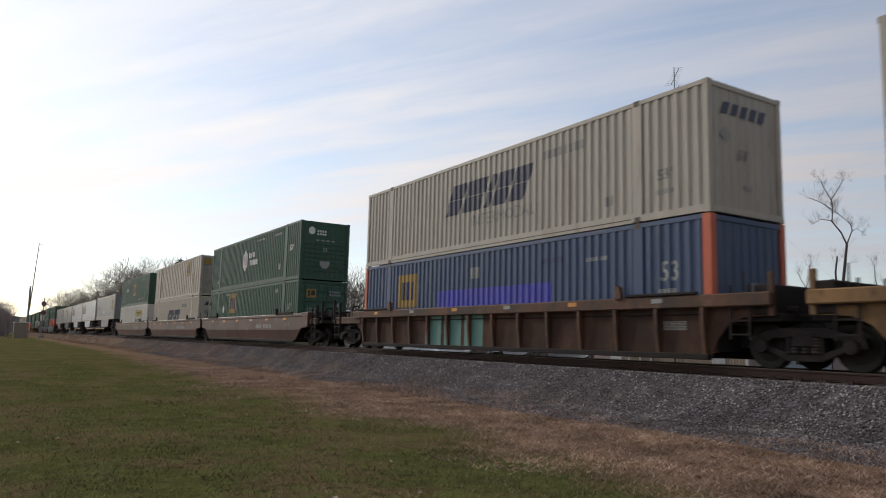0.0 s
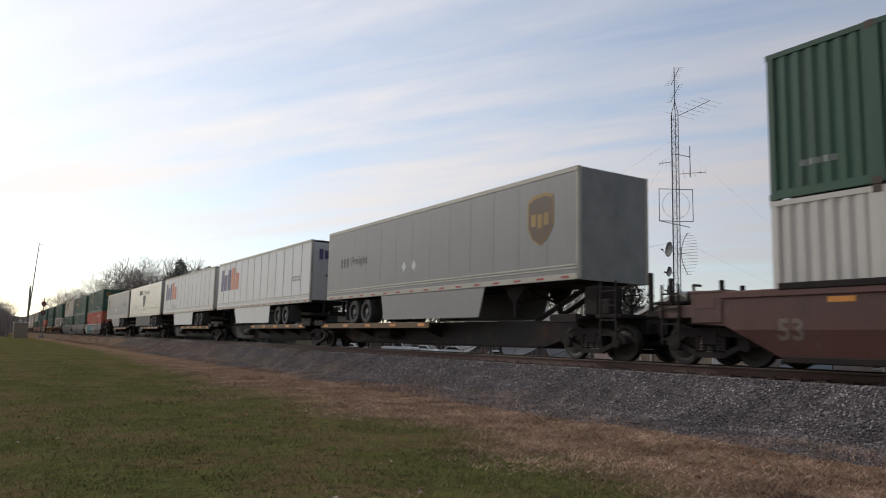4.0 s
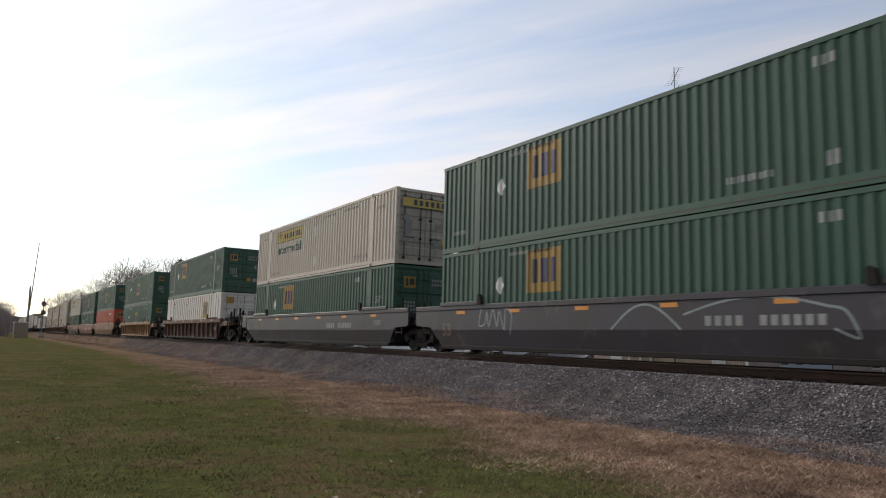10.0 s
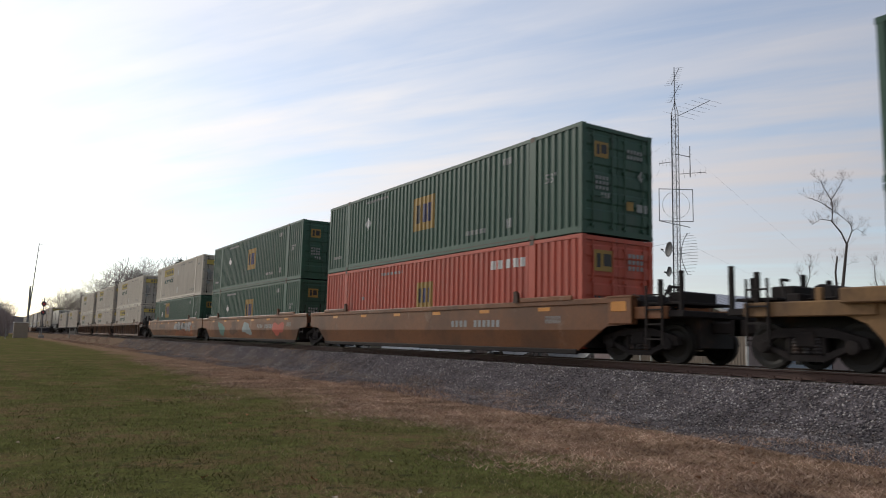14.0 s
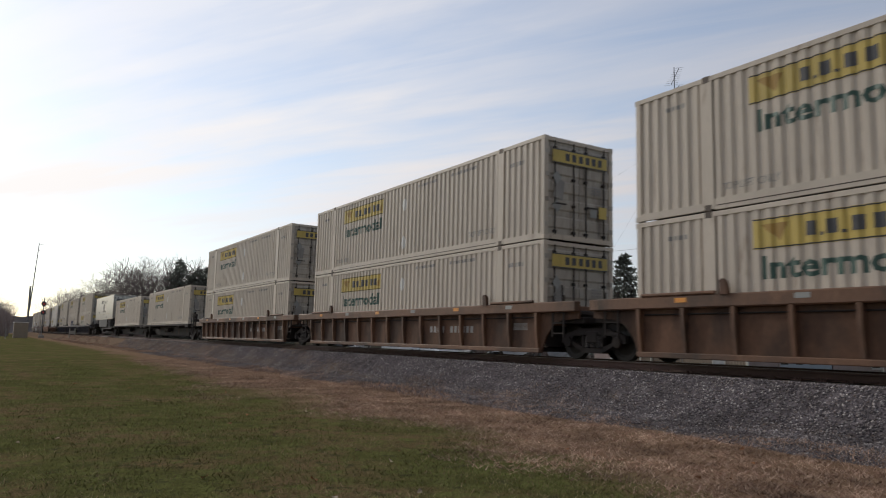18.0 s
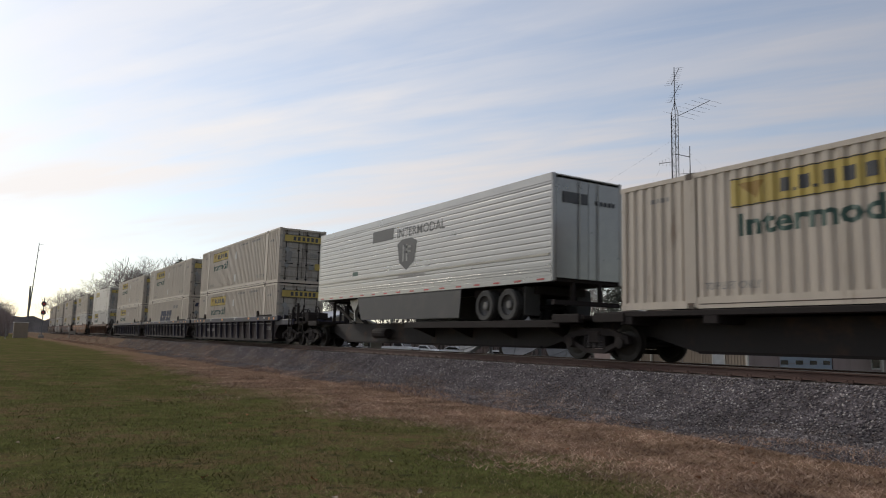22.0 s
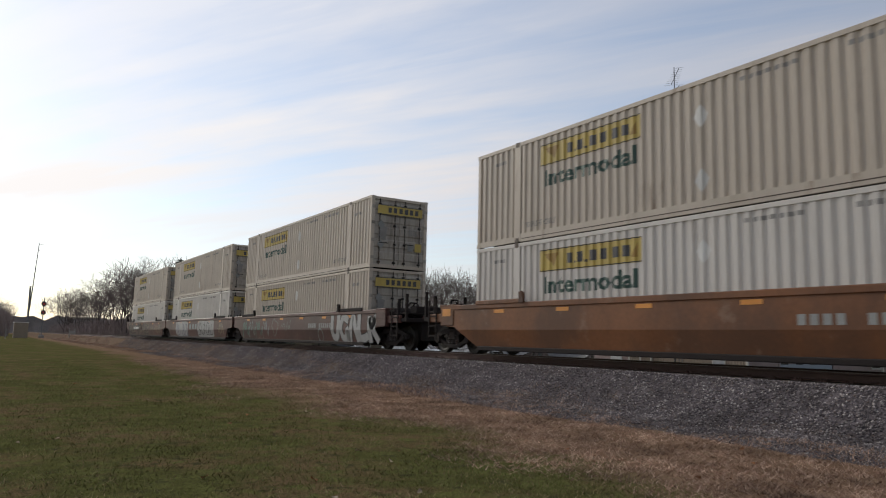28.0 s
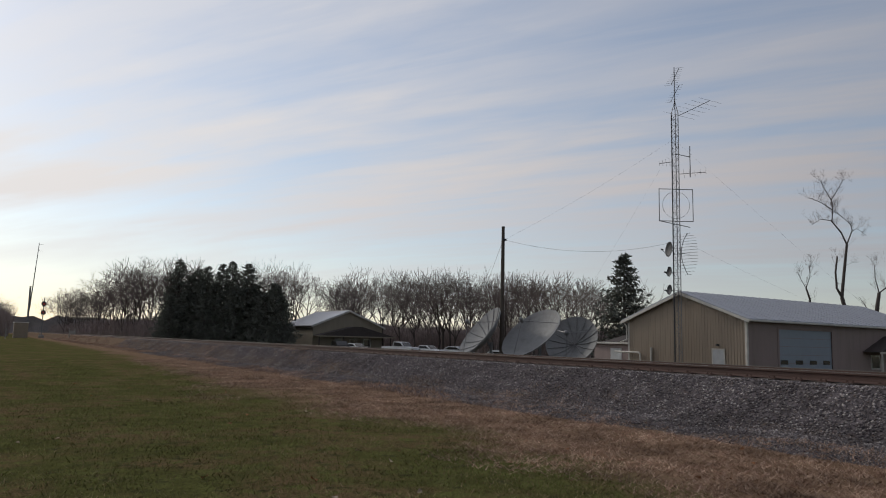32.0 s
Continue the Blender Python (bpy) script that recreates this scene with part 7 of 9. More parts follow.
def end_gear(car, sgn, y, paint, rail_h=2.35):
    """The platform at a coupled end over its truck: deck, posts, hand rails, ladder, brake gear, coupler. y is the box's end, sgn points outwards."""
    def Y(a, b):
        return sorted((y + sgn * a, y + sgn * b))
    part("end_sill", bbox(-1.25, 1.25, *Y(0.12, 0.42), 0.95, 1.42, bev=0.02), paint, car)
    part("deck", bbox(-1.3, 1.3, *Y(0.42, 3.1), 1.02, 1.16, bev=0.015), M_DARK, car)
    part("centre_beam", bbox(-0.58, 0.58, *Y(0.1, 2.95), 0.36, 1.02), M_STEEL, car)
    part("cross_bearer", bbox(-1.28, 1.28, *Y(0.08, 0.12), 0.30, 1.30), M_DARK, car)
    part("piping", tube(tube(bmesh.new(), (-1.2, y + sgn * 0.5, 1.25), (-1.2, y + sgn * 2.6, 1.22), 0.03, n=6), (-1.05, y + sgn * 0.5, 1.34), (-0.9, y + sgn * 2.5, 1.30), 0.025, n=6), M_DARK, car)
    for s in (-1, 1):
        part("side_sill", bbox(*sorted((s * 1.36, s * 1.24)), *Y(0.2, 2.7), 0.98, 1.26, bev=0.02), paint, car)
        part("stub_post", bbox(*sorted((s * 1.31, s * 1.22)), *Y(1.15, 1.27), 1.2, 1.5, bev=0.01), paint, car)
    ladder(car, -1.38, *Y(2.15, 2.6), 0.42, 1.72, 4, M_DARK)
    for s in (-1, 1):
        for d, top in ((2.45, 1.86), (3.02, 2.02)):
            part("stake", bbox(*sorted((s * 1.30, s * 1.20)), *Y(d - 0.045, d + 0.045), 1.12, top, bev=0.012), M_DARK, car)
    part("brake_lever", tube(tube(bmesh.new(), (-1.0, y + sgn * 2.0, 1.16), (-0.7, y + sgn * 2.3, 1.74), 0.035, n=6), (-0.7, y + sgn * 2.3, 1.74), (-0.45, y + sgn * 2.3, 1.74), 0.03, n=6), M_DARK, car)
    part("grating", bbox(-1.24, 0.6, *Y(2.05, 2.95), 1.30, 1.36, bev=0.01), M_DARK, car)
    part("fitting_box", bbox(-0.6, 0.5, *Y(2.1, 2.6), 1.36, 1.62, bev=0.03), M_DARK, car)
    part("air_tank", tube(bmesh.new(), (-0.95, y + sgn * 1.35, 1.38), (0.3, y + sgn * 1.35, 1.38), 0.21, n=14), M_DARK, car)
    part("valve_box", bbox(-1.2, -0.8, *Y(1.62, 1.9), 1.16, 1.42, bev=0.02), M_DARK, car)
    part("valve_box", bbox(-1.15, -0.5, *Y(0.6, 1.0), 1.16, 1.48, bev=0.02), M_DARK, car)
    bm = bbox(-0.16, 0.16, *Y(2.9, 3.75), 0.68, 0.94, bev=0.03)
    box(bm, -0.22, 0.18, *Y(3.45, 3.72), 0.64, 0.98)
    part("coupler", bm, M_DARK, car)


def brake_wheel(car, y, x=-0.7, z=1.95):
    bm = bmesh.new()
    lathe(bm, ((0.27, -0.02), (0.29, 0.0), (0.27, 0.02), (0.24, 0.02), (0.24, -0.02), (0.27, -0.02)), 18, cap=False)
    for k in range(3):
        a = k * math.pi / 3
        tube(bm, (0, math.cos(a) * 0.26, math.sin(a) * 0.26), (0, -math.cos(a) * 0.26, -math.sin(a) * 0.26), 0.016, n=5)
    for v in bm.verts:
        v.co += Vector((x, y, z))
    tube(bm, (x, y, 1.1), (x, y, z), 0.03, n=6)
    part("brake_wheel", bm, M_DARK, car)


FOLD = 0.74


def fold(z):
    """How far the folded side leans in below its crease."""
    return max(FOLD - z, 0) * 0.22


def make_well(style, paint, front, rear, label, extra=None, deep=0.16):
    """One well unit. y = 0 is the showing end of its boxes. front and rear: 'coupled' or 'shared' (an articulated joint); the rear truck of a
    shared rear end belongs to this unit."""
    car = thing("well_car", label, "well car")
    G = 0.10
    reach = 1.78 if style == "smooth" else 0.75
    y0 = -1.40 if front == "shared" else -reach
    y1 = LEN + (1.40 if rear == "shared" else reach)
    top = 1.50 if style == "smooth" else 1.46
    for s in (-1, 1):
        xo = 1.43
        a, b = sorted((s * xo, s * (xo - 0.05)))
        bm = bmesh.new()
        if style == "smooth":
            lo0, lo1 = 0.25, LEN - 0.25
            prism(bm, ((lo0, deep), (lo1, deep), (LEN + (0.45 if rear == "shared" else 0.98), 0.82), (y1 - 0.1, 0.86), (y1, 0.92), (y1, top - 0.12), (y0, top - 0.12), (y0, 0.92), (y0 + 0.1, 0.86), (-0.45 if front == "shared" else -0.98, 0.82)), a, b)
            bmesh.ops.bisect_plane(bm, geom=bm.verts[:] + bm.edges[:] + bm.faces[:], plane_co=(0, 0, FOLD), plane_no=(0, 0, 1))
            for v in bm.verts:
                v.co.x -= s * fold(v.co.z)
            part("side_sheet", bm, paint, car)
            bm = bbox(*sorted((s * (xo - 0.07), s * (xo - 0.2))), lo0 - 0.1, lo1 + 0.1, deep - 0.03, deep + 0.10, bev=0.02)
            part("bottom_chord", bm, M_DARK, car)
            part("top_chord", bbox(*sorted((s * (xo + 0.03), s * (xo - 0.09))), y0, y1, top - 0.15, top, bev=0.02), paint, car)
            for yy in (0.2, LEN - 2.3):
                part("guide_plate", bbox(*sorted((s * (xo + 0.05), s * (xo - 0.02))), yy, yy + 2.1, top - 0.03, top + 0.10, bev=0.02), M_DARK if paint is M_BROWN else paint, car)
        else:
            lo0, lo1 = 0.05, LEN - 0.05
            xi = xo - 0.12
            prism(bm, ((lo0, deep), (lo1, deep), (LEN + 0.12, 0.55), (LEN + 0.38, 0.84), (LEN + 0.7, 0.98), (y1, 1.02), (y1, top - 0.1), (y0, top - 0.1), (y0, 1.02), (-0.7, 0.98), (-0.38, 0.84), (-0.12, 0.55)), *sorted((s * xi, s * (xi - 0.04))))
            # Recessed sheets: rusty and orange-brown ones have the chord's shade in their colour.
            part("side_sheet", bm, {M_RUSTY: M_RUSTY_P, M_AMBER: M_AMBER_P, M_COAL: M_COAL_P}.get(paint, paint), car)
            part("top_chord", bbox(*sorted((s * (xo + 0.04), s * (xi - 0.05))), y0, y1, top - 0.27, top, bev=0.025), paint, car)
            part("bottom_chord", bbox(*sorted((s * (xi + 0.10), s * (xi - 0.05))), lo0, lo1, deep - 0.03, deep + 0.09, bev=0.015), M_DARK if paint in (M_RUSTY, M_COAL) else paint, car)
            part("side_pipe", tube(bmesh.new(), (s * (xi + 0.03), lo0 + 0.2, 1.07), (s * (xi + 0.03), lo1 - 0.2, 1.07), 0.018, n=5), M_ROD if paint is M_COAL else M_DARK, car)
            n = 14
            rib = None
            for i in range(n):
                yy = lo0 + 0.1 + (lo1 - lo0 - 0.2) * i / (n - 1)
                if rib is None:
                    bm = prism(bmesh.new(), ((s * xi, deep + 0.02), (s * (xi + 0.07), deep + 0.03), (s * (xo + 0.02), 0.8), (s * (xo + 0.03), top - 0.26), (s * xi, top - 0.26)), -0.045, 0.045, "y")
                    bmesh.ops.recalc_face_normals(bm, faces=bm.faces[:])
                    rib = part("side_rib", bm, paint, car)
                    rib.location.y = yy
                else:
                    twin(rib, m=pose(0, yy, 0))
            for yy in (0.25, LEN - 2.2):
                part("guide_plate", bbox(*sorted((s * (xo + 0.06), s * (xo - 0.03))), yy, yy + 1.95, top, top + 0.07, bev=0.02), M_DARK if paint in (M_COAL, M_RUSTY) else paint, car)
        for yy in (POST + 0.45, LEN - POST - 0.45):
            bm = prism(bmesh.new(), ((-0.10, -0.02), (0.10, -0.02), (0.08, 0.12), (0.09, 0.26), (0.02, 0.30), (-0.06, 0.24), (-0.09, 0.10)), s * (xo + 0.035) - 0.05, s * (xo + 0.035) + 0.05)
            for v in bm.verts:
                v.co += Vector((0, yy, top))
            bmesh.ops.recalc_face_normals(bm, faces=bm.faces[:])
            part("guide_bracket", bm, M_DARK if paint in (M_NAVY, M_COAL, M_BROWN) else M_RUSTY, car)
    part("well_floor", bbox(-1.3, 1.3, 0.2, LEN - 0.2, deep, deep + 0.10), M_DARK, car)
    for yy, e, sgn in ((0.0, front, -1), (LEN, rear, 1)):
        if e == "coupled":
            make_truck_parts(car, yy + sgn * 1.62)
            end_gear(car, sgn, yy, paint)
            if style == "smooth":
                for s in (-1, 1):
                    a, b = sorted((yy + sgn * 1.02, yy + sgn * 1.78))
                    cheek = part("end_box", bbox(*sorted((s * 1.455, s * 1.25)), a, b, 0.86, top - 0.02, bev=0.025), paint, car)
                    part("end_plate", bbox(*sorted((s * 1.462, s * 1.44)), a + 0.16, b - 0.12, 1.16, 1.40, bev=0.008), D_AMBER if paint is M_TAN else paint, cheek, "amber end plate" if paint is M_TAN else "")
                    part("end_rim", bbox(*sorted((s * 1.47, s * 1.2)), a - 0.03, b + 0.03, top - 0.02, top + 0.03, bev=0.01), paint, cheek)
        else:
            ya, yb = sorted((yy + sgn * 0.12, yy + sgn * 1.45))
            part("end_sill", bbox(-1.3, 1.3, *sorted((yy + sgn * 0.10, yy + sgn * 0.45)), 0.85, 1.40, bev=0.02), paint, car)
            if paint in (M_RUSTY, M_YELLOW):
                part("end_box", bbox(-1.34, 1.34, *sorted((yy + sgn * 0.95, yy + sgn * 1.30)), 1.02, 1.62, bev=0.03), M_DARK, car)
                for s in (-1, 1):
                    part("corner_stake", bbox(*sorted((s * 1.36, s * 1.27)), *sorted((yy + sgn * 1.28, yy + sgn * 1.40)), 1.0, 1.84, bev=0.015), paint, car)
            part("articulation_deck", bbox(-1.2, 1.2, ya, yb, 0.90, 1.06, bev=0.02), M_DARK, car)
            part("cross_bearer", bbox(-1.26, 1.26, *sorted((yy + sgn * 0.04, yy + sgn * 0.09)), 0.30, 1.30), M_DARK, car)
            part("centre_beam", bbox(-0.56, 0.56, ya, yy + sgn * 1.6 if sgn > 0 else yb, 0.40, 0.90), M_STEEL, car)
            ladder(car, -1.40, *sorted((yy + sgn * 0.5, yy + sgn * 0.92)), 0.55, 1.62, 4, M_DARK)
            bm = bmesh.new()
            tube(bm, (-1.28, yy + sgn * 0.72, 1.1), (-1.28, yy + sgn * 0.72, 1.9), 0.018, n=6)
            tube(bm, (1.28, yy + sgn * 0.72, 1.1), (1.28, yy + sgn * 0.72, 1.9), 0.018, n=6)
            part("hand_rail", bm, M_DARK, car)
            part("slack_adjuster", tube(bmesh.new(), (-0.7, yy + sgn * 0.4, 1.2), (-0.7, yy + sgn * 1.5, 1.12), 0.09, n=8), M_DARK, car)
            if sgn > 0:
                make_truck_parts(car, yy + 1.70)
    return car


WX = 1.47


def on_well(car, name, bm, m, y, z, label="", x=WX):
    bm = on_side(bm, y, z, lambda v: 0.0, x, 0.0)
    if x < 1.46 and x > 1.4:
        bmesh.ops.bisect_plane(bm, geom=bm.verts[:] + bm.edges[:] + bm.faces[:], plane_co=(0, 0, FOLD), plane_no=(0, 0, 1))
        for v in bm.verts:
            v.co.x += fold(v.co.z)
    return part(name, bm, m, car, label)


def well_marks(car, style, number_y=5.5, big53=None, pale=D_PALE):
    x = 1.437 if style == "smooth" else 1.316
    z = 0.92 if style == "smooth" else 0.75
    for k in range(6):
        on_well(car, "reflector", rect(0.48, 0.10) if style == "smooth" else rect(0.30, 0.10), D_AMBER if k % 2 or style == "smooth" else D_PALE, 1.3 + k * 2.7, 1.27 if style == "smooth" else 1.36, x=x if style == "smooth" else 1.475)
    if style != "smooth" and "slate" in car["label"]:
        for y in (-0.25, 0.5, 2.3, LEN - 2.3, LEN - 0.5, LEN + 0.25):
            on_well(car, "reflector", rect(0.16, 0.12), D_AMBER, y, 1.32, x=1.475)
    if number_y:
        on_well(car, "lettering", bars(4, 0.95, 0.20, gap=0.36), pale, number_y + 1.45, z, x=x)
        on_well(car, "lettering", bars(6, 1.36, 0.20, gap=0.36), pale, number_y, z, x=x)
    on_well(car, "lettering", bars(9, 0.62, 0.022, gap=0.25, lines=6), D_GREYTXT, 0.95, z + 0.16, x=x)
    if big53 is not None:
        on_well(car, "number", text_bm("53", 0.55, 0.015), D_BROWN if "orange-tan" in car["label"] else D_FAINT, big53, z - 0.2, "large stencilled number", x=x)


# ---- spine cars and trailers ----
def make_spine(front, rear, label, trailer=True, nose=1, length=17.5):
    """One platform of a spine car. y = 0 is its front end's truck; nose = 1: the hitch stands at the far end."""
    car = thing("spine_car", label, "spine car")
    Ln = length
    bm = bmesh.new()
    prism(bm, ((0.3, 0.62), (1.3, 0.60), (2.6, 0.26), (Ln - 2.6, 0.26), (Ln - 1.3, 0.60), (Ln - 0.3, 0.62), (Ln - 0.3, 1.02), (0.3, 1.02)), -0.45, 0.45)
    for s in (-1, 1):
        part("beam_flange", bbox(*sorted((s * 0.40, s * 0.56)), 2.7, Ln - 2.7, 0.24, 0.30), M_DARK, car)
    part("centre_beam", bm, M_STEEL, car)
    if trailer:
        wy = (1.0, 9.2) if nose > 0 else (Ln - 10.2, Ln - 1.0)
        for s in (-1, 1):
            a, b = sorted((s * 0.55, s * 1.30))
            part("wheel_deck", bbox(a, b, *wy, 0.90, 0.98), M_DARK, car)
            edge = part("deck_edge", bbox(*sorted((s * 1.26, s * 1.33)), *wy, 0.80, 1.00, bev=0.01), M_EDGE if "yellow" in label else M_DARK, car, "worn deck edge")
            if "yellow" in label:
                for k in range(5):
                    yy = wy[0] + 0.5 + k * (wy[1] - wy[0] - 1.0) / 4
                    part("reflector", bbox(*sorted((s * 1.32, s * 1.335)), yy - 0.22, yy + 0.22, 0.86, 0.96), D_AMBER, edge)
            for k in range(4):
                yy = wy[0] + 0.6 + k * (wy[1] - wy[0] - 1.2) / 3
                part("outrigger", prism(bmesh.new(), ((s * 0.3, 0.45), (s * 1.28, 0.80), (s * 1.28, 0.9), (s * 0.3, 0.9)), yy - 0.06, yy + 0.06, "y"), M_DARK, car)
        hy = Ln - 0.9 if nose > 0 else 0.9
        bm = bmesh.new()
        for s in (-1, 1):
            tube(bm, (s * 0.34, hy, 0.95), (s * 0.34, hy, 1.98), 0.075, n=6)
            tube(bm, (s * 0.30, hy - nose * 2.2, 1.0), (s * 0.30, hy - 0.2 * nose, 1.85), 0.075, n=6)
        box(bm, -0.5, 0.5, hy - 0.35, hy + 0.35, 1.98, 2.10)
        part("hitch_stand", bm, M_DARK, car)
        part("air_tank", tube(bmesh.new(), (-0.75, Ln * 0.62, 0.62), (-0.75, Ln * 0.62 + 1.1, 0.62), 0.19, n=12), M_DARK, car)
    else:
        for yy in (1.3, Ln - 1.3, 3.6, Ln - 3.6):
            part("pedestal", bbox(-1.32, 1.32, yy - 0.18, yy + 0.18, 0.86, 1.17, bev=0.02), M_DARK, car)
        for s in (-1, 1):
            part("side_walk", bbox(*sorted((s * 0.9, s * 1.33)), 0.6, Ln - 0.6, 1.04, 1.16, bev=0.01), M_DARK, car)
        part("air_tank", tube(bmesh.new(), (-0.75, Ln * 0.5, 0.72), (-0.75, Ln * 0.5 + 1.1, 0.72), 0.19, n=12), M_DARK, car)
    for yy in (0.75, Ln - 0.75):
        part("end_platform", bbox(-1.3, 1.3, yy - 0.6, yy + 0.6, 1.0, 1.10, bev=0.015), M_DARK, car)
        part("step", bbox(-1.36, -1.16, yy - 0.5, yy + 0.5, 0.92, 1.14, bev=0.015), M_DARK, car)
    make_truck_parts(car, Ln)
    if front == "coupled":
        make_truck_parts(car, 0.0)
    for e, yy, sgn in ((front, 0.0, -1), (rear, Ln, 1)):
        if e == "coupled":
            part("end_beam", bbox(-0.36, 0.36, *sorted((yy - sgn * 0.4, yy + sgn * 1.15)), 0.66, 1.02), M_STEEL, car)
            part("deck", bbox(-1.25, 1.25, *sorted((yy + sgn * 0.3, yy + sgn * 1.15)), 1.02, 1.12, bev=0.015), M_DARK, car)
            bm = bbox(-0.16, 0.16, *sorted((yy + sgn * 1.1, yy + sgn * 1.8)), 0.68, 0.94, bev=0.03)
            part("coupler", bm, M_DARK, car)
            if "yellow" in label:
                part("valve_box", bbox(-1.0, -0.1, *sorted((yy - sgn * 0.35, yy + sgn * 0.15)), 1.1, 1.86, bev=0.04), M_DARK, car)
            part("valve_box", bbox(-1.15, -0.7, *sorted((yy + sgn * 0.3, yy + sgn * 0.7)), 1.12, 1.5, bev=0.03), M_DARK, car)
            if trailer:
                brake_wheel(car, yy + sgn * 0.8, -0.5, 1.6)
            ladder(car, -1.3, *sorted((yy + sgn * 0.55, yy + sgn * 1.05)), 0.5, 1.9, 4, M_DARK)
    return car


TLEN, TZ0, TZ1 = 16.05, 2.02, 4.98


def make_trailer(kind, nose):
    """A 53-foot road trailer; z = 0 at the rail's top, wheels on the spine's deck at z = 0.98. nose = 1: landing legs at the far end."""
    names = {"grey": "grey sheet-sided road trailer with a brown and gold shield", "white": "white road trailer with purple and orange name blocks",
             "ground": "white road trailer with large purple and orange name blocks", "ribbed": "bright ribbed aluminium road trailer with a dark emblem",
             "freight": "plain grey road trailer with small dark lettering"}
    tr = thing("road_trailer", names[kind], "trailer")
    skin = {"grey": M_TRAILER, "white": M_TWHITE, "ground": M_TWHITE, "ribbed": M_ALU, "freight": M_TRAILER}[kind]
    bm = bmesh.new()
    if kind == "ribbed":
        zs = [TZ0 + 0.42 + i * 0.1714 for i in range(14)]
        pts = []
        for z in zs:
            pts += [(-HALF + 0.003, z), (-HALF, z + 0.012), (-HALF, z + 0.118), (-HALF + 0.004, z + 0.146), (-HALF + 0.011, z + 0.150), (-HALF + 0.011, z + 0.166)]
        pts += [(-HALF + 0.06, zs[-1] + 0.1714), (-HALF + 0.06, zs[0])]
        prism(bm, pts, 0.1, TLEN - 0.1, "y")
        bmesh.ops.recalc_face_normals(bm, faces=bm.faces[:])
    else:
        box(bm, -HALF + 0.004, -HALF + 0.05, 0.1, TLEN - 0.1, TZ0 + 0.3, TZ1 - 0.12)
    part("side_wall", bm, skin, tr)
    part("side_wall", bbox(HALF - 0.05, HALF, 0.1, TLEN - 0.1, TZ0 + 0.3, TZ1 - 0.12), skin, tr)
    if kind == "grey":
        j = part("panel_joint", bbox(-HALF + 0.001, -HALF + 0.02, -0.006, 0.006, TZ0 + 0.42, TZ1 - 0.15), M_NOSE, tr)
        j.location.y = 1.22
        for i in range(2, 13):
            twin(j, m=pose(0, 1.22 * i, 0))
    if kind in ("white", "ground"):
        j = part("panel_joint", bbox(-HALF - 0.004, -HALF + 0.02, -0.018, 0.018, TZ0 + 0.3, TZ1 - 0.12), M_TRAILER, tr)
        j.location.y = 1.22
        for i in range(2, 13):
            twin(j, m=pose(0, 1.22 * i, 0))
    rails = M_ALU if kind == "ribbed" else M_RUB
    for s in (-1, 1):
        part("top_rail", bbox(*sorted((s * (HALF + 0.008), s * (HALF - 0.06))), 0.05, TLEN - 0.05, TZ1 - (0.24 if kind == "ribbed" else 0.14), TZ1, bev=0.012), rails, tr)
        part("bottom_rail", bbox(*sorted((s * (HALF + 0.006), s * (HALF - 0.06))), 0.05, TLEN - 0.05, TZ0, TZ0 + 0.16, bev=0.01), rails, tr)
        part("rub_rail", bbox(*sorted((s * (HALF + 0.010), s * (HALF - 0.06))), 0.05, TLEN - 0.05, TZ0 + 0.27, TZ0 + 0.31, bev=0.008), rails, tr)
        part("rub_rail", bbox(*sorted((s * (HALF + 0.010), s * (HALF - 0.06))), 0.05, TLEN - 0.05, TZ0 + 0.35, TZ0 + 0.40, bev=0.008), rails, tr)
        part("lower_panel", bbox(*sorted((s * (HALF), s * (HALF - 0.06))), 0.06, TLEN - 0.06, TZ0 + 0.16, TZ0 + 0.44), skin, tr)
        for y in (0.0, TLEN - 0.12):
            part("corner_post", bbox(*sorted((s * HALF, s * (HALF - 0.13))), y, y + 0.12, TZ0, TZ1, bev=0.03), rails, tr)
    part("roof", bbox(-HALF + 0.05, HALF - 0.05, 0.05, TLEN - 0.05, TZ1 - 0.04, TZ1 - 0.01), M_ROOF, tr)
    part("floor", bbox(-HALF + 0.05, HALF - 0.05, 0.08, TLEN - 0.08, TZ0 + 0.02, TZ0 + 0.12), M_DARK, tr)
    rear, front = (0.0, TLEN) if nose > 0 else (TLEN, 0.0)
    inn = 1 if nose > 0 else -1
    part("nose_wall", bbox(-HALF + 0.12, HALF - 0.12, *sorted((front - inn * 0.02, front - inn * 0.08)), TZ0, TZ1 - 0.02), M_NOSE if kind in ("grey", "freight") else skin, tr)
    for s in (-1, 1):
        a, b = sorted((s * 0.01, s * (HALF - 0.13)))
        leaf = part("rear_door", bbox(a, b, *sorted((rear + inn * 0.02, rear + inn * 0.07)), TZ0 + 0.12, TZ1 - 0.12), M_REAR if kind in ("grey", "freight") else skin, tr)
        x = s * 0.35
        part("lock_rod", tube(bmesh.new(), (x, rear - inn * 0.02, TZ0 + 0.1), (x, rear - inn * 0.02, TZ1 - 0.12), 0.018, n=6), M_ROD, leaf)
    for x0 in (-0.5, 0.5):
        part("bumper_post", bbox(x0 - 0.05, x0 + 0.05, *sorted((rear + inn * 0.05, rear + inn * 0.15)), 1.45, TZ0), M_DARK, tr)
    part("bumper", bbox(-1.2, 1.2, *sorted((rear + inn * 0.04, rear + inn * 0.16)), 1.42, 1.54), M_DARK, tr)
    ax = rear + inn * (2.0 if kind == "ribbed" else 3.2 if nose > 0 else 2.8)
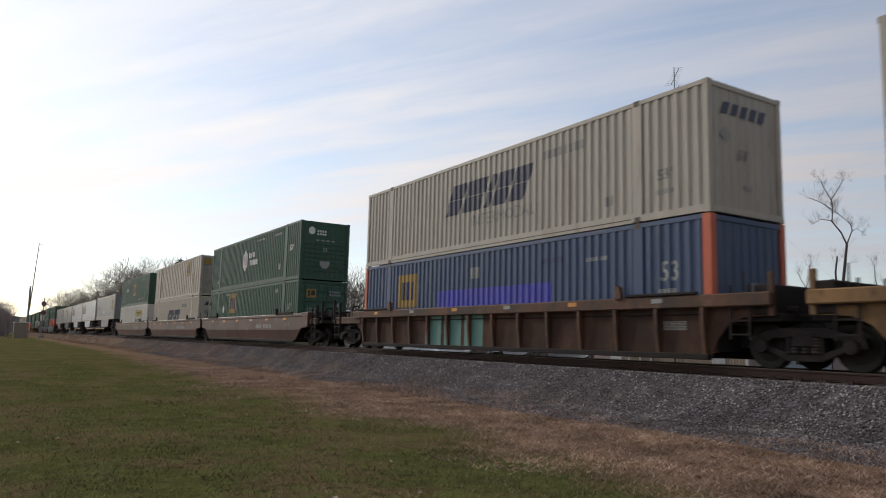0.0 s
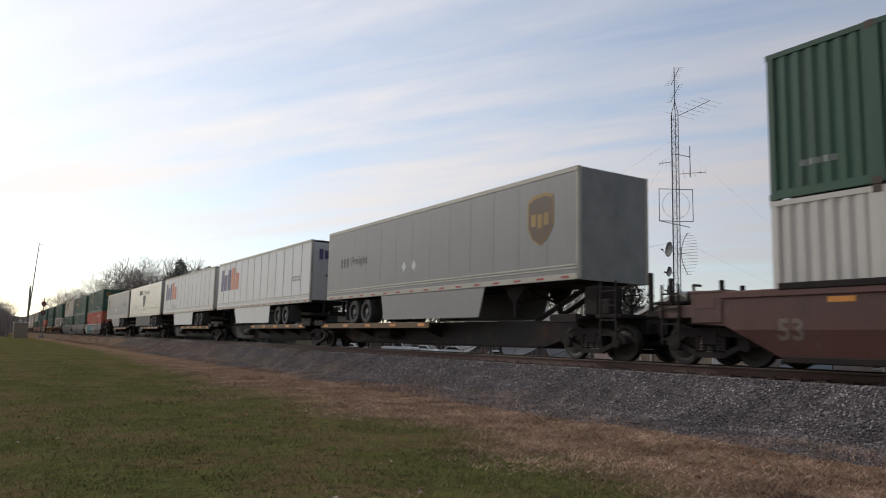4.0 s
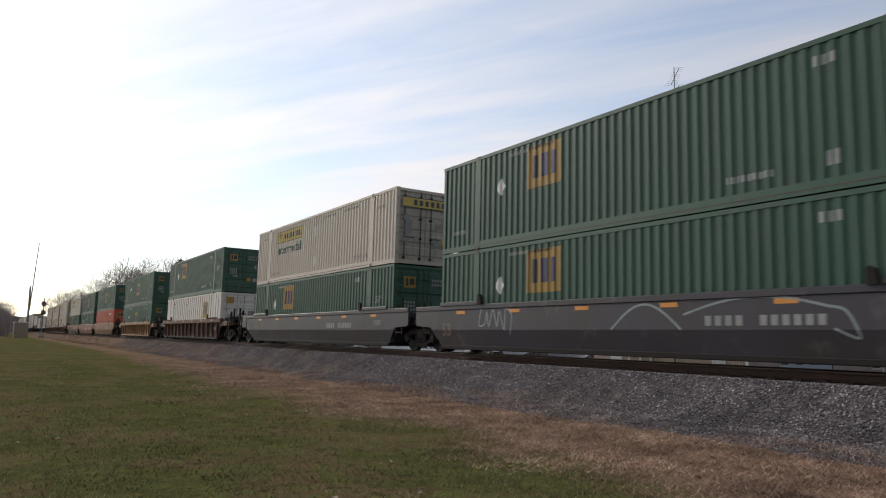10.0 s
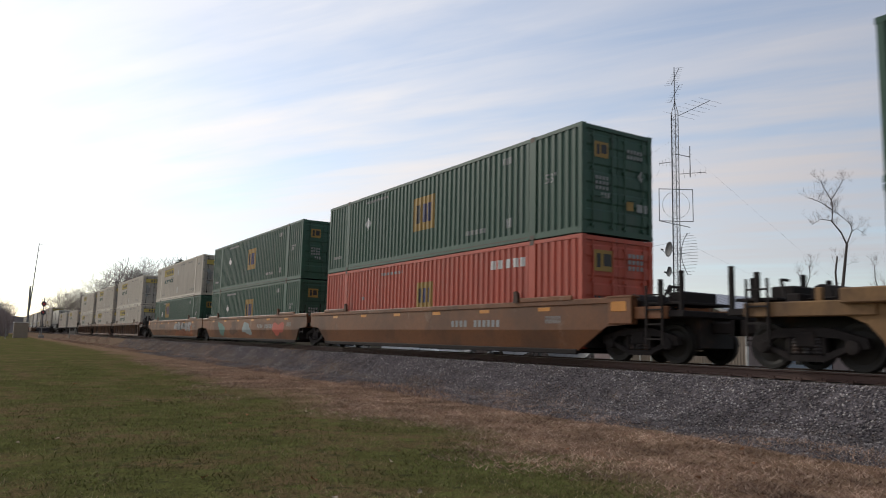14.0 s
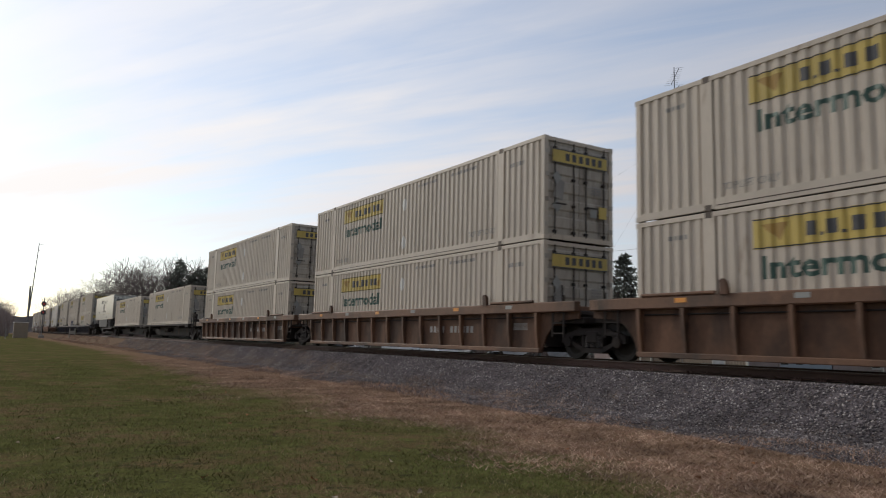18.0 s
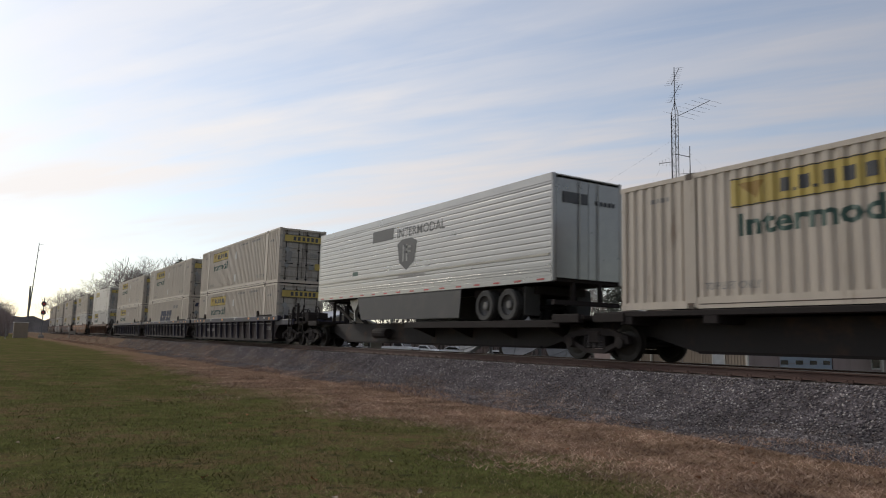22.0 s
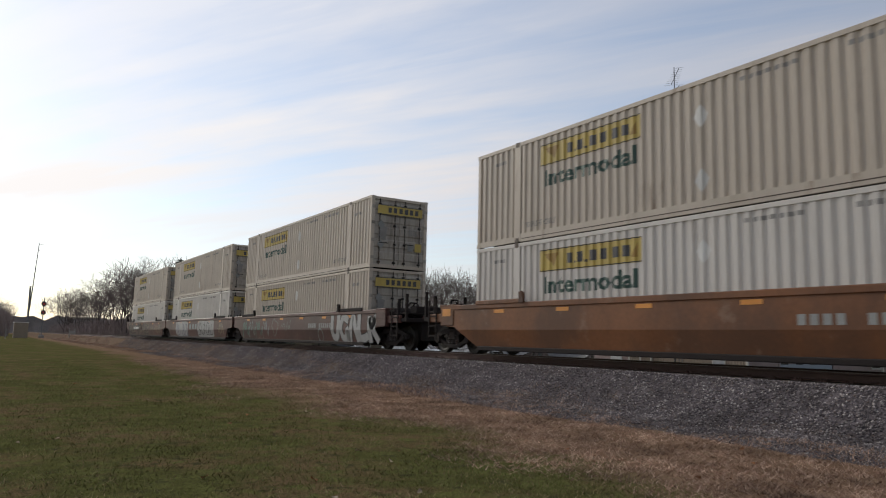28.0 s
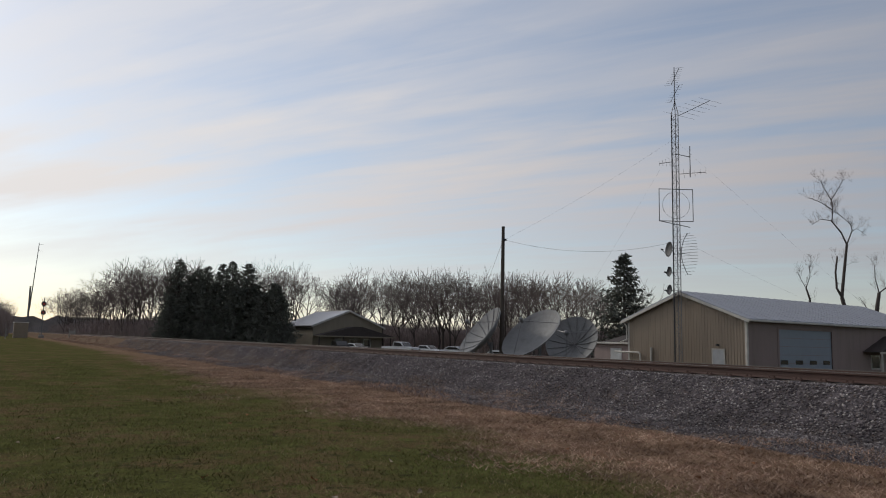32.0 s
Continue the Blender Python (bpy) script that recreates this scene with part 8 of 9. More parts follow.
    for k in (0, 1):
        yy = ax + inn * (k * 1.14)
        part("axle", tube(bmesh.new(), (-1.0, yy, 1.455), (1.0, yy, 1.455), 0.07, n=8), M_DARK, tr)
        for s in (-1, 1):
            bm = lathe(bmesh.new(), ((0.30, -0.26), (0.42, -0.27), (0.47, -0.22), (0.47, -0.04), (0.42, 0.0), (0.42, 0.02), (0.47, 0.05), (0.47, 0.23), (0.43, 0.28), (0.30, 0.27), (0.29, 0.10)), 22, cap=False)
            w = part("dual_tyre", bm, M_TYRE, tr)
            w.matrix_basis = pose(s * 1.0, yy, 1.455, 0, 0, 0 if s > 0 else 180)
            bm = lathe(bmesh.new(), ((0.315, 0.262), (0.285, 0.15), (0.15, 0.10), (0.13, 0.20), (0.10, 0.23), (0.002, 0.235)), 18, cap=False)
            r = part("rim", bm, M_RIM, w)
    part("bogie_frame", bbox(-0.9, 0.9, *sorted((ax - inn * 0.9, ax + inn * 2.2)), 1.75, 1.98), M_DARK, tr)
    for s in (-1, 1):
        part("mud_flap", bbox(*sorted((s * 0.7, s * 1.25)), *sorted((ax - inn * 0.75, ax - inn * 0.77)), 1.15, 1.95), M_TYRE, tr)
    slant = 1.9 if kind == "grey" else 0.4
    sk0, sk1 = sorted((ax + inn * 2.4, front - inn * 4.1))
    outline = ((sk0, TZ0), (sk1, TZ0), (sk1 - (0.15 if nose < 0 else 0.6 * slant), 1.45), (sk1 - (0.22 if nose < 0 else slant), 1.12), (sk0 + (0.3 if nose < 0 else 0.1), 1.12))
    for x0, x1 in ((-HALF + 0.02, -HALF + 0.05), (HALF - 0.05, HALF - 0.02)):
        part("side_skirt", prism(bmesh.new(), outline, x0, x1), skin if kind != "ribbed" else M_REAR, tr, "flat side skirt panel")
    ly = front - inn * 3.1
    bm = bmesh.new()
    for s in (-1, 1):
        box(bm, s * 0.85 - 0.06, s * 0.85 + 0.06, ly - 0.06, ly + 0.06, 1.30, TZ0)
        box(bm, s * 0.85 - 0.04, s * 0.85 + 0.04, ly - 0.04, ly + 0.04, 1.12, 1.32)
        box(bm, s * 0.85 - 0.12, s * 0.85 + 0.12, ly - 0.12, ly + 0.12, 1.10, 1.13)
        tube(bm, (s * 0.85, ly, 1.55), (s * 0.4, ly - inn * 1.0, TZ0), 0.04, n=6)
        prism(bm, ((ly - 0.5, TZ0), (ly + 0.5, TZ0), (ly + 0.12, 1.56), (ly - 0.12, 1.56)), s * 0.85 - 0.075, s * 0.85 + 0.075)
    tube(bm, (-0.85, ly, 1.5), (0.85, ly, 1.85), 0.035, n=6)
    part("landing_gear", bm, M_DARK if kind in ("grey", "freight") else M_ROD, tr)
    t = part("reflector", bbox(-HALF - 0.012, -HALF, -0.15, 0.15, TZ0 + 0.05, TZ0 + 0.10), D_REDREF, tr)
    t.location.y = 0.5
    for i in range(1, 16):
        twin(t, m=pose(0, 0.5 + i, 0))

    def side(name, bm, m, y, z, label="", lift=0.004):
        return part(name, on_side(bm, y, z, lambda v: 0.0, HALF, lift), m, tr, label)
    if kind == "grey":
        shield = ((-0.5, 0.55), (-0.25, 0.68), (0.2, 0.72), (0.5, 0.62), (0.52, -0.2), (0.3, -0.55), (0, -0.74), (-0.32, -0.55), (-0.5, -0.2))
        sy = 1.52 if nose < 0 else TLEN - 1.5
        side("shield", poly(bmesh.new(), [(a * 1.08, b * 1.0) for a, b in shield]), D_GOLD, sy, 3.75, "gold-edged shield")
        side("shield_field", poly(bmesh.new(), [(a * 0.97, b * 0.90 - 0.03) for a, b in shield]), D_BROWN, sy, 3.75, lift=0.007)
        side("shield_letters", rects(((-0.27, -0.02, 0.2, 0.34), (0.0, -0.06, 0.2, 0.40), (0.26, -0.02, 0.2, 0.34))), D_GOLD, sy, 3.75, lift=0.010)
        fy = 13.2 if nose < 0 else 2.3
        side("name_block", rects(((-0.29, 0, 0.16, 0.38), (0.0, 0, 0.16, 0.38), (0.29, 0, 0.16, 0.38))), D_CHAR, fy + 1.05, 3.52)
        side("lettering", word("Freight", 1.5, 0.46, 0.0), D_CHAR, fy - 0.35, 3.5)
        side("placard", diamond(0.2), D_WHITE, 8.4, 3.0)
        side("placard", diamond(0.2), D_WHITE, 9.1, 3.0)
    elif kind == "freight":
        side("name_block", rects(((-0.36, 0, 0.24, 0.42), (0, 0, 0.22, 0.42), (0.34, 0, 0.22, 0.42))), D_CHAR, 4.6, 3.55)
        side("lettering", text_bm("Freight", 0.62, 0.004), D_CHAR, 2.7, 3.55)
        side("placard", diamond(0.2), D_WHITE, 8.4, 3.0)
    elif kind in ("white", "ground"):
        k = 1.28
        cy = 13.4
        purple = rects([(k * x, k * y, k * w, k * h) for x, y, w, h in ((-1.25, 0, 0.46, 1.05), (-0.66, -0.14, 0.5, 0.78), (-0.06, -0.02, 0.5, 1.0))])
        orange = rects([(k * x, k * y, k * w, k * h) for x, y, w, h in ((0.56, 0, 0.56, 1.05), (1.22, -0.14, 0.56, 0.78))])
        side("name_block", purple, D_PURPLE, cy, 3.85, "purple name blocks")
        side("name_block", orange, D_FLAME, cy, 3.85, "orange name blocks", lift=0.006)
        if kind == "ground":
            side("lettering", word("Ground", 1.45, 0.45, 0.0), D_GREYTXT, 11.9, 2.58)
        else:
            side("lettering", bars(5, 1.2, 0.1, lines=2), D_GREYTXT, 1.9, 3.3)
        part("name_block", on_end(rects(((-0.5, 0, 0.2, 0.5), (-0.2, 0, 0.25, 0.4), (0.1, 0, 0.25, 0.5))), -0.3, 4.3, rear - inn * 0.004), D_PURPLE, tr)
        part("lettering", on_end(bars(9, 1.1, 0.12), 0.0, 3.3, rear - inn * 0.004), D_CHAR, tr)
    else:
        sy = 7.95
        shield = ((-0.72, 0.32), (-0.34, 0.47), (0.34, 0.47), (0.72, 0.32), (0.54, -0.38), (0, -0.68), (-0.54, -0.38))
        side("emblem", poly(bmesh.new(), shield), D_CHAR, sy, 3.55, "dark shield emblem", lift=0.005)
        side("emblem_mark", rects(((-0.25, -0.05, 0.1, 0.6), (0.12, -0.02, 0.36, 0.08), (0.12, 0.16, 0.36, 0.08), (0.0, -0.05, 0.1, 0.6))), D_PALE, sy, 3.55, lift=0.009)
        side("name_block", rect(1.7, 0.44), D_CHAR, 9.85, 4.32, "dark name block", lift=0.005)
        side("lettering", word("INTERMODAL", 3.3, 0.34, 0.004), D_CHAR, 7.05, 4.26, "", 0.005)
        side("lettering", bars(10, 1.9, 0.1), D_GREYTXT, 7.6, 2.66, lift=0.006)
        side("sticker", rect(0.5, 0.16), D_TEAL, 12.2, 3.0, lift=0.006)
        part("trim", bbox(-HALF - 0.02, -HALF + 0.05, 0.15, TLEN - 0.15, TZ0 + 0.70, TZ0 + 0.765, bev=0.006), M_RUB, tr)
        part("name_block", on_end(rect(0.9, 0.3), -0.5, 4.35, rear - inn * 0.004), D_CHAR, tr)
        part("lettering", on_end(bars(5, 0.8, 0.12), 0.62, 4.3, rear - inn * 0.004), D_CHAR, tr)
    return tr


# ---- the consist ----
PROTO = {}
FLEET = []  # (thing, place along the track at t = 0, height of its base above the rail)


def bring(key, build, s0, z, **tags):
    """A thing of a kind: the first is built, the others are copies."""
    if key in PROTO:
        ob = copy_thing(PROTO[key], pose(0, 0, 0))
    else:
        ob = build()
        PROTO[key] = ob
    if tags:
        tagged(ob, **tags)
    FLEET.append((ob, s0, z))
    return ob


BOXES = {"green": make_green, "greenlow": lambda: make_green(low=True), "greenwall": lambda: make_green(end="wall"), "hub": make_hub, "red": make_red, "hunt": make_hunt,
         "huntmid": make_hunt_mid, "huntclean": lambda: make_hunt(False), "plain": make_hunt_plain, "beige": make_swift, "swift": lambda: make_swift(False), "swiftdoors": lambda: make_swift(False, True), "blue": make_blue,
         "plate": make_plate, "panel": make_white_panel}
LOW, HIGH = 0.28, 3.205
# place of the boxes' showing end, upper box, lower box, well style, paint, front end, rear end, where the large number stands, painted marks
WELLS = (
    (-10.15, "beige", "blue", "ribbed", "yellow", "shared", "shared", None, ""),
    (9.50, "beige", "blue", "ribbed", "rusty", "shared", "coupled", None, "patch"),
    (33.02, "hub", "greenlow", "smooth", "brown", "coupled", "shared", 15.5, ""),
    (52.55, "plate", "swift", "smooth", "brown", "shared", "shared", 14.9, ""),
    (72.10, "greenwall", "huntmid", "smooth", "brown", "shared", "coupled", 15.75, ""),
    (184.60, "greenlow", "red", "smooth", "navy", "coupled", "shared", None, "teal"),
    (204.10, "greenlow", "greenlow", "smooth", "navy", "shared", "shared", 15.6, "scrawl"),
    (223.60, "hunt", "greenlow", "smooth", "navy", "shared", "coupled", 15.4, ""),
    (247.00, "greenlow", "panel", "ribbed", "rusty", "coupled", "coupled", None, ""),
    (270.32, "green", "green", "ribbed", "yellow", "coupled", "coupled", None, ""),
    (293.75, "green", "red", "smooth", "tan", "coupled", "shared", None, ""),
    (313.20, "green", "green", "smooth", "tan", "shared", "shared", None, "smear"),
    (332.45, "hunt", "greenlow", "smooth", "tan", "shared", "coupled", 15.45, "flames"),
    (355.90, "hunt", "hunt", "ribbed", "amber", "coupled", "shared", None, ""),
    (375.35, "hunt", "hunt", "ribbed", "amber", "shared", "shared", None, ""),
    (394.88, "hunt", "hunt", "ribbed", "amber", "shared", "coupled", None, ""),
    (476.72, "hunt", "hunt", "ribbed", "coal", "coupled", "shared", None, ""),
    (496.22, "hunt", "swiftdoors", "ribbed", "coal", "shared", "shared", None, ""),
    (515.75, "hunt", "hunt", "ribbed", "coal", "shared", "coupled", None, ""),
    (539.25, "plain", "huntclean", "ribbed", "rusty", "coupled", "coupled", 6.2, ""),
    (562.65, "hunt", "huntclean", "smooth", "tan", "coupled", "coupled", None, ""),
    (586.20, "hunt", "hunt", "smooth", "brown", "coupled", "shared", None, "white"),
    (605.65, "hunt", "huntclean", "smooth", "brown", "shared", "shared", None, "panels"),
    (624.95, "hunt", "huntclean", "smooth", "brown", "shared", "coupled", None, "dark"),
)
PAINTS = {"yellow": M_YELLOW, "rusty": M_RUSTY, "brown": M_BROWN, "navy": M_NAVY, "tan": M_TAN, "amber": M_AMBER, "coal": M_COAL}
WORDS = {"yellow": "dirty yellow", "rusty": "rusty brown", "brown": "red-brown", "navy": "grey-blue", "tan": "orange-tan", "amber": "orange-brown", "coal": "slate grey"}


def wavy(y0, y1, z, amp, n, seed):
    r = random.Random(seed)
    return [(y0 + (y1 - y0) * i / n, z + amp * r.uniform(-1, 1)) for i in range(n + 1)]


# broad strokes of invented shapes in a unit square
SWIRLS = (((-0.35, 0.5), (-0.38, -0.1), (-0.3, -0.42), (0.05, -0.44), (0.4, -0.36)), ((-0.42, 0.48), (-0.4, -0.2), (-0.15, -0.45), (0.2, -0.3), (0.3, 0.1), (0.34, 0.5)),
          ((-0.3, -0.5), (-0.32, 0.45), (-0.1, 0.05), (0.3, 0.45), (0.05, 0.0), (0.4, -0.48)), ((0.35, 0.38), (-0.1, 0.48), (-0.38, 0.1), (-0.25, -0.4), (0.15, -0.42), (0.38, -0.05), (0.4, -0.5)),
          ((0.4, 0.4), (-0.05, 0.48), (-0.36, 0.25), (-0.1, 0.0), (0.3, -0.15), (0.25, -0.42), (-0.38, -0.45)), ((-0.4, -0.5), (-0.2, 0.2), (0.0, 0.5), (0.2, 0.1), (0.42, -0.5)),
          ((-0.42, 0.4), (0.4, 0.46), (0.0, 0.3), (-0.1, -0.5)))


def eased(pts, n=5):
    """A smooth curve through points."""
    out = []
    for i in range(len(pts) - 1):
        a, b, c, d = (pts[min(max(i + k, 0), len(pts) - 1)] for k in (-1, 0, 1, 2))
        for j in range(n):
            u = j / n
            out.append(tuple(0.5 * (2 * b[e] + (c[e] - a[e]) * u + (2 * a[e] - 5 * b[e] + 4 * c[e] - d[e]) * u * u + (3 * b[e] - a[e] - 3 * c[e] + d[e]) * u ** 3) for e in (0, 1)))
    return out + [pts[-1]]


def swirl(car, y, z, pts, w, h, inner, outer, fill, line, x, label, low=None, shine=None):
    """A broad sprayed stroke with an outline; low: its colour below the crease; shine: a thin light line on it."""
    q = eased([(a * w, b * h) for a, b in pts])
    on_well(car, "paint_outline", ribbon(q, outer), line, y, z, x=x)
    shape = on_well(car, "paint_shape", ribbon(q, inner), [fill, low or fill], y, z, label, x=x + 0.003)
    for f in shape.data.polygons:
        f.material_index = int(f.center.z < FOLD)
    if shine:
        on_well(car, "paint_stroke", ribbon([(a - inner * 0.2, b + inner * 0.22) for a, b in q[2:-4]], 0.035), shine, y, z, x=x + 0.006)


def spray(car, art):
    """Painted marks on a well car's side: swollen shapes and strokes in their colours. y runs from the showing end."""
    X = 1.437

    def stroke(pts, width):
        return ribbon(eased(list(pts), 4), width)
    r = random.Random(art)
    if art == "teal":
        on_well(car, "paint_field", blob(2.0, 1.05, 4, rough=0.2), G_CREAM, 15.1, 0.78, "cream spray-painted field", x=X)
        on_well(car, "paint_field", blob(1.5, 1.0, 7, rough=0.3), G_CREAM, 7.3, 0.78, "cream spray-painted field", x=X)
        for k in range(5):
            y = 13.55 - k * 1.32
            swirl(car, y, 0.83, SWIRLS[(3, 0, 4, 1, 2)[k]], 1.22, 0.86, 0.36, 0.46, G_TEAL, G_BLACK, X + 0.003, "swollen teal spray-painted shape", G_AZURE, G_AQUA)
        for k in range(9):
            on_well(car, "paint_spot", blob(0.16 + 0.1 * (k % 3), 0.2, k), G_PALE if k % 2 else G_CREAM, 6.6 - 0.2 * k, 0.35 + 0.9 * r.random(), x=X + 0.003)
        on_well(car, "paint_stroke", stroke(wavy(-0.5, 0.5, 0, 0.16, 9, 5), 0.05), G_AZURE, 6.0, 1.22, x=X + 0.003)
        on_well(car, "paint_stroke", stroke(wavy(-0.35, 0.35, 0, 0.12, 8, 6), 0.05), G_AZURE, 4.0, 1.25, x=X + 0.003)
    elif art == "scrawl":
        on_well(car, "paint_stroke", stroke([(-0.7, 0.3), (-0.8, -0.15), (-0.5, -0.1), (-0.4, 0.25), (-0.3, -0.2), (-0.1, 0.3), (0.1, -0.2), (0.2, 0.25), (0.45, -0.3), (0.5, 0.3), (0.8, 0.1), (0.7, -0.4)], 0.045), G_PALE, 13.0, 1.02, "thin pale scrawl", x=X)
        on_well(car, "paint_stroke", stroke([(-1.0 + 0.2 * i, 0.55 * math.sin(math.pi * i / 10)) for i in range(11)], 0.05), G_PALE, 7.4, 0.75, x=X)
        on_well(car, "paint_stroke", stroke([(-1.7 + 0.34 * i, 0.42 * math.sin(math.pi * (i + 1) / 12)) for i in range(11)] + [(1.9, -0.35), (1.5, -0.2)], 0.05), G_PALE, 4.6, 0.95, x=X)
        on_well(car, "paint_stroke", stroke([(-0.5, 0.3), (-0.3, -0.3), (0.1, 0.35), (0.3, -0.35), (0.5, 0.2), (0.3, 0.4)], 0.05), G_PALE, 1.3, 1.05, x=X)
    elif art == "white":
        for k in range(5):
            y = 2.72 - k * 0.86
            swirl(car, y, 0.80, SWIRLS[(k * 2 + 1) % 7], 0.86, 0.90, 0.30, 0.38, G_WHITE, G_BLACK, X, "swollen white spray-painted shape")
        for k in range(4):
            on_well(car, "paint_stroke", stroke([(-0.5, -0.5), (-0.3, 0.35), (0.0, -0.1), (0.1, 0.42), (0.4, -0.35), (0.62, 0.1)], 0.07), G_PALE if k % 2 else G_SEA, 15.3 - k * 1.15, 0.8, "thin teal and pale scrawl", x=X)
        ring = [(0.42 * math.cos(a * 0.7) * (1 + 0.35 * math.sin(a * 2.1)), 0.38 * math.sin(a * 0.7) * (1 + 0.3 * math.cos(a * 2.1))) for a in range(11)]
        on_well(car, "paint_stroke", stroke(ring, 0.035), G_PALE, 10.3, 0.85, x=X)
        on_well(car, "paint_stroke", stroke(wavy(-0.7, 0.7, 0, 0.25, 10, 3), 0.03), G_PALE, 8.8, 0.95, x=X)
        on_well(car, "paint_stroke", stroke([(0.28 * math.cos(a), 0.28 * math.sin(a)) for a in range(8)], 0.05), G_PALE, 4.4, 0.5, x=X)
    elif art == "panels":
        for y, w in ((11.85, 4.0), (5.7, 2.5), (3.75, 2.1)):
            on_well(car, "paint_shape", blob(w, 1.12, int(w * 10), power=6, rough=0.05), G_WHITE, y, 0.80, "large white spray-painted panel", x=X)
        for y in (13.0, 11.2, 10.2):
            on_well(car, "paint_stroke", stroke([(-0.5, 0.4), (-0.45, -0.4), (0.0, -0.45), (0.1, 0.1), (-0.2, 0.3), (0.3, -0.5), (0.7, -0.2)], 0.05), D_BLUE, y, 0.8, x=X + 0.004)
        for k, y in enumerate((6.35, 5.35, 4.25, 3.3)):
            on_well(car, "paint_stroke", stroke([(a * 0.95, b * 0.85) for a, b in SWIRLS[(4, 1, 3, 0)[k]]], 0.06), G_BLACK, y, 0.79, x=X + 0.004)
            on_well(car, "paint_stroke", stroke([(a * 0.7 + 0.1, b * 0.6) for a, b in SWIRLS[(3, 4, 1, 5)[k]]], 0.035), G_BLACK, y, 0.79, x=X + 0.006)
        for y in (9.15, 8.3, 7.5):
            on_well(car, "name_block", rect(0.5, 0.34), G_PALE, y, 0.95, x=X)
        on_well(car, "paint_stroke", stroke(wavy(-0.7, 0.7, 0, 0.4, 11, 9), 0.045), G_CREAM, 1.0, 0.85, x=X)
    elif art == "dark":
        for k in range(11):
            y = 16.2 - k * 0.98 if k > 4 else 16.3 - k * 0.78
            w = 1.02 if k > 4 else 0.8
            swirl(car, y, 0.78, SWIRLS[(k * 3 + 2) % 7], w * 0.9, 0.94, 0.26, 0.34, G_SOOT, G_CREAM, X, "dark shape with a cream sprayed outline")
        on_well(car, "number_plate", rect(3.2, 0.34), D_BLACK, 12.3, 0.92, "black number panel", x=X + 0.010)
        on_well(car, "lettering", bars(11, 2.8, 0.2), D_WHITE, 12.3, 0.92, x=X + 0.013)
        for k, y in enumerate((4.6, 4.0, 2.6, 1.9, 1.1)):
            on_well(car, "paint_stroke", stroke(wavy(-0.45, 0.45, 0, 0.42, 9, 60 + k), 0.035), G_CREAM, y, 0.82, x=X)
    elif art == "flames":
        flame = mat("burnt orange spray paint", (0.30, 0.10, 0.035), 0.6, stain=(0.2, 0.09, 0.05))
        ash = mat("grey spray paint", (0.26, 0.25, 0.25), 0.6, stain=(0.13, 0.12, 0.12))
        for k in range(5):
            on_well(car, "paint_shape", blob(1.5, 0.7, 70 + k, rough=0.4), flame, 6.3 - k * 1.1, 0.55, "burnt orange sprayed shape", x=X)
            on_well(car, "paint_shape", blob(1.2, 0.55, 80 + k, rough=0.45), ash, 6.5 - k * 1.05, 0.98, "grey sprayed shape", x=X + 0.003)
            on_well(car, "paint_stroke", stroke([(-0.4, -0.3), (0.0, 0.2), (0.2, -0.2), (0.5, 0.3)], 0.05), G_BLACK, 6.3 - k * 1.05, 0.85, x=X + 0.006)
        for k in range(7):
            on_well(car, "paint_stroke", stroke([(-0.14, 0.2), (-0.12, -0.2), (0.1, -0.16), (0.08, 0.12)], 0.04), G_BLACK, 11.6 - k * 0.52, 0.72, x=X)
        on_well(car, "number_plate", rect(2.3, 0.3), mat("dull brown patch", (0.12, 0.075, 0.05), 0.7), 11.9, 1.0, x=X)
    elif art == "smear":
        for k in range(5):
            on_well(car, "paint_shape", blob(1.4, 0.7, 90 + k, rough=0.4), (M_RED, M_TAN, G_PALE, M_AMBER, G_SEA)[k], 2.5 + k * 2.6, 0.8, "faded sprayed smear", x=X)
    elif art == "patch":
        for k in range(3):
            on_well(car, "paint_panel", rect(0.98, 1.0), G_SEA, 8.55 + k * 1.17, 0.70, "faded sea-green painted bay", x=1.318)


def build_well(style, paint, front, rear, big, art):
    sides = "smooth-sided" if style == "smooth" else "rib-sided"
    car = make_well(style, PAINTS[paint], front, rear, WORDS[paint] + " " + sides + " well car carrying stacked containers on the track")
    well_marks(car, style, None if art == "dark" or paint in ("rusty", "yellow") else 11.7 if paint == "coal" else 3.9, big, D_GREYTXT if paint in ("coal", "amber", "rusty") else D_PALE)
    if art:
        spray(car, art)
    if front == "coupled":
        brake_wheel(car, -2.0, -0.3, 1.5)
    return car


CARS = []
for s0, upper, lower, style, paint, front, rear, big, art in WELLS:
    CARS.append(bring((style, paint, front, rear, big, art), lambda: build_well(style, paint, front, rear, big, art), s0, 0.0))
    bring(lower, BOXES[lower], s0, LOW, group="lower containers")
    bring(upper, BOXES[upper], s0, HIGH, group="upper containers")

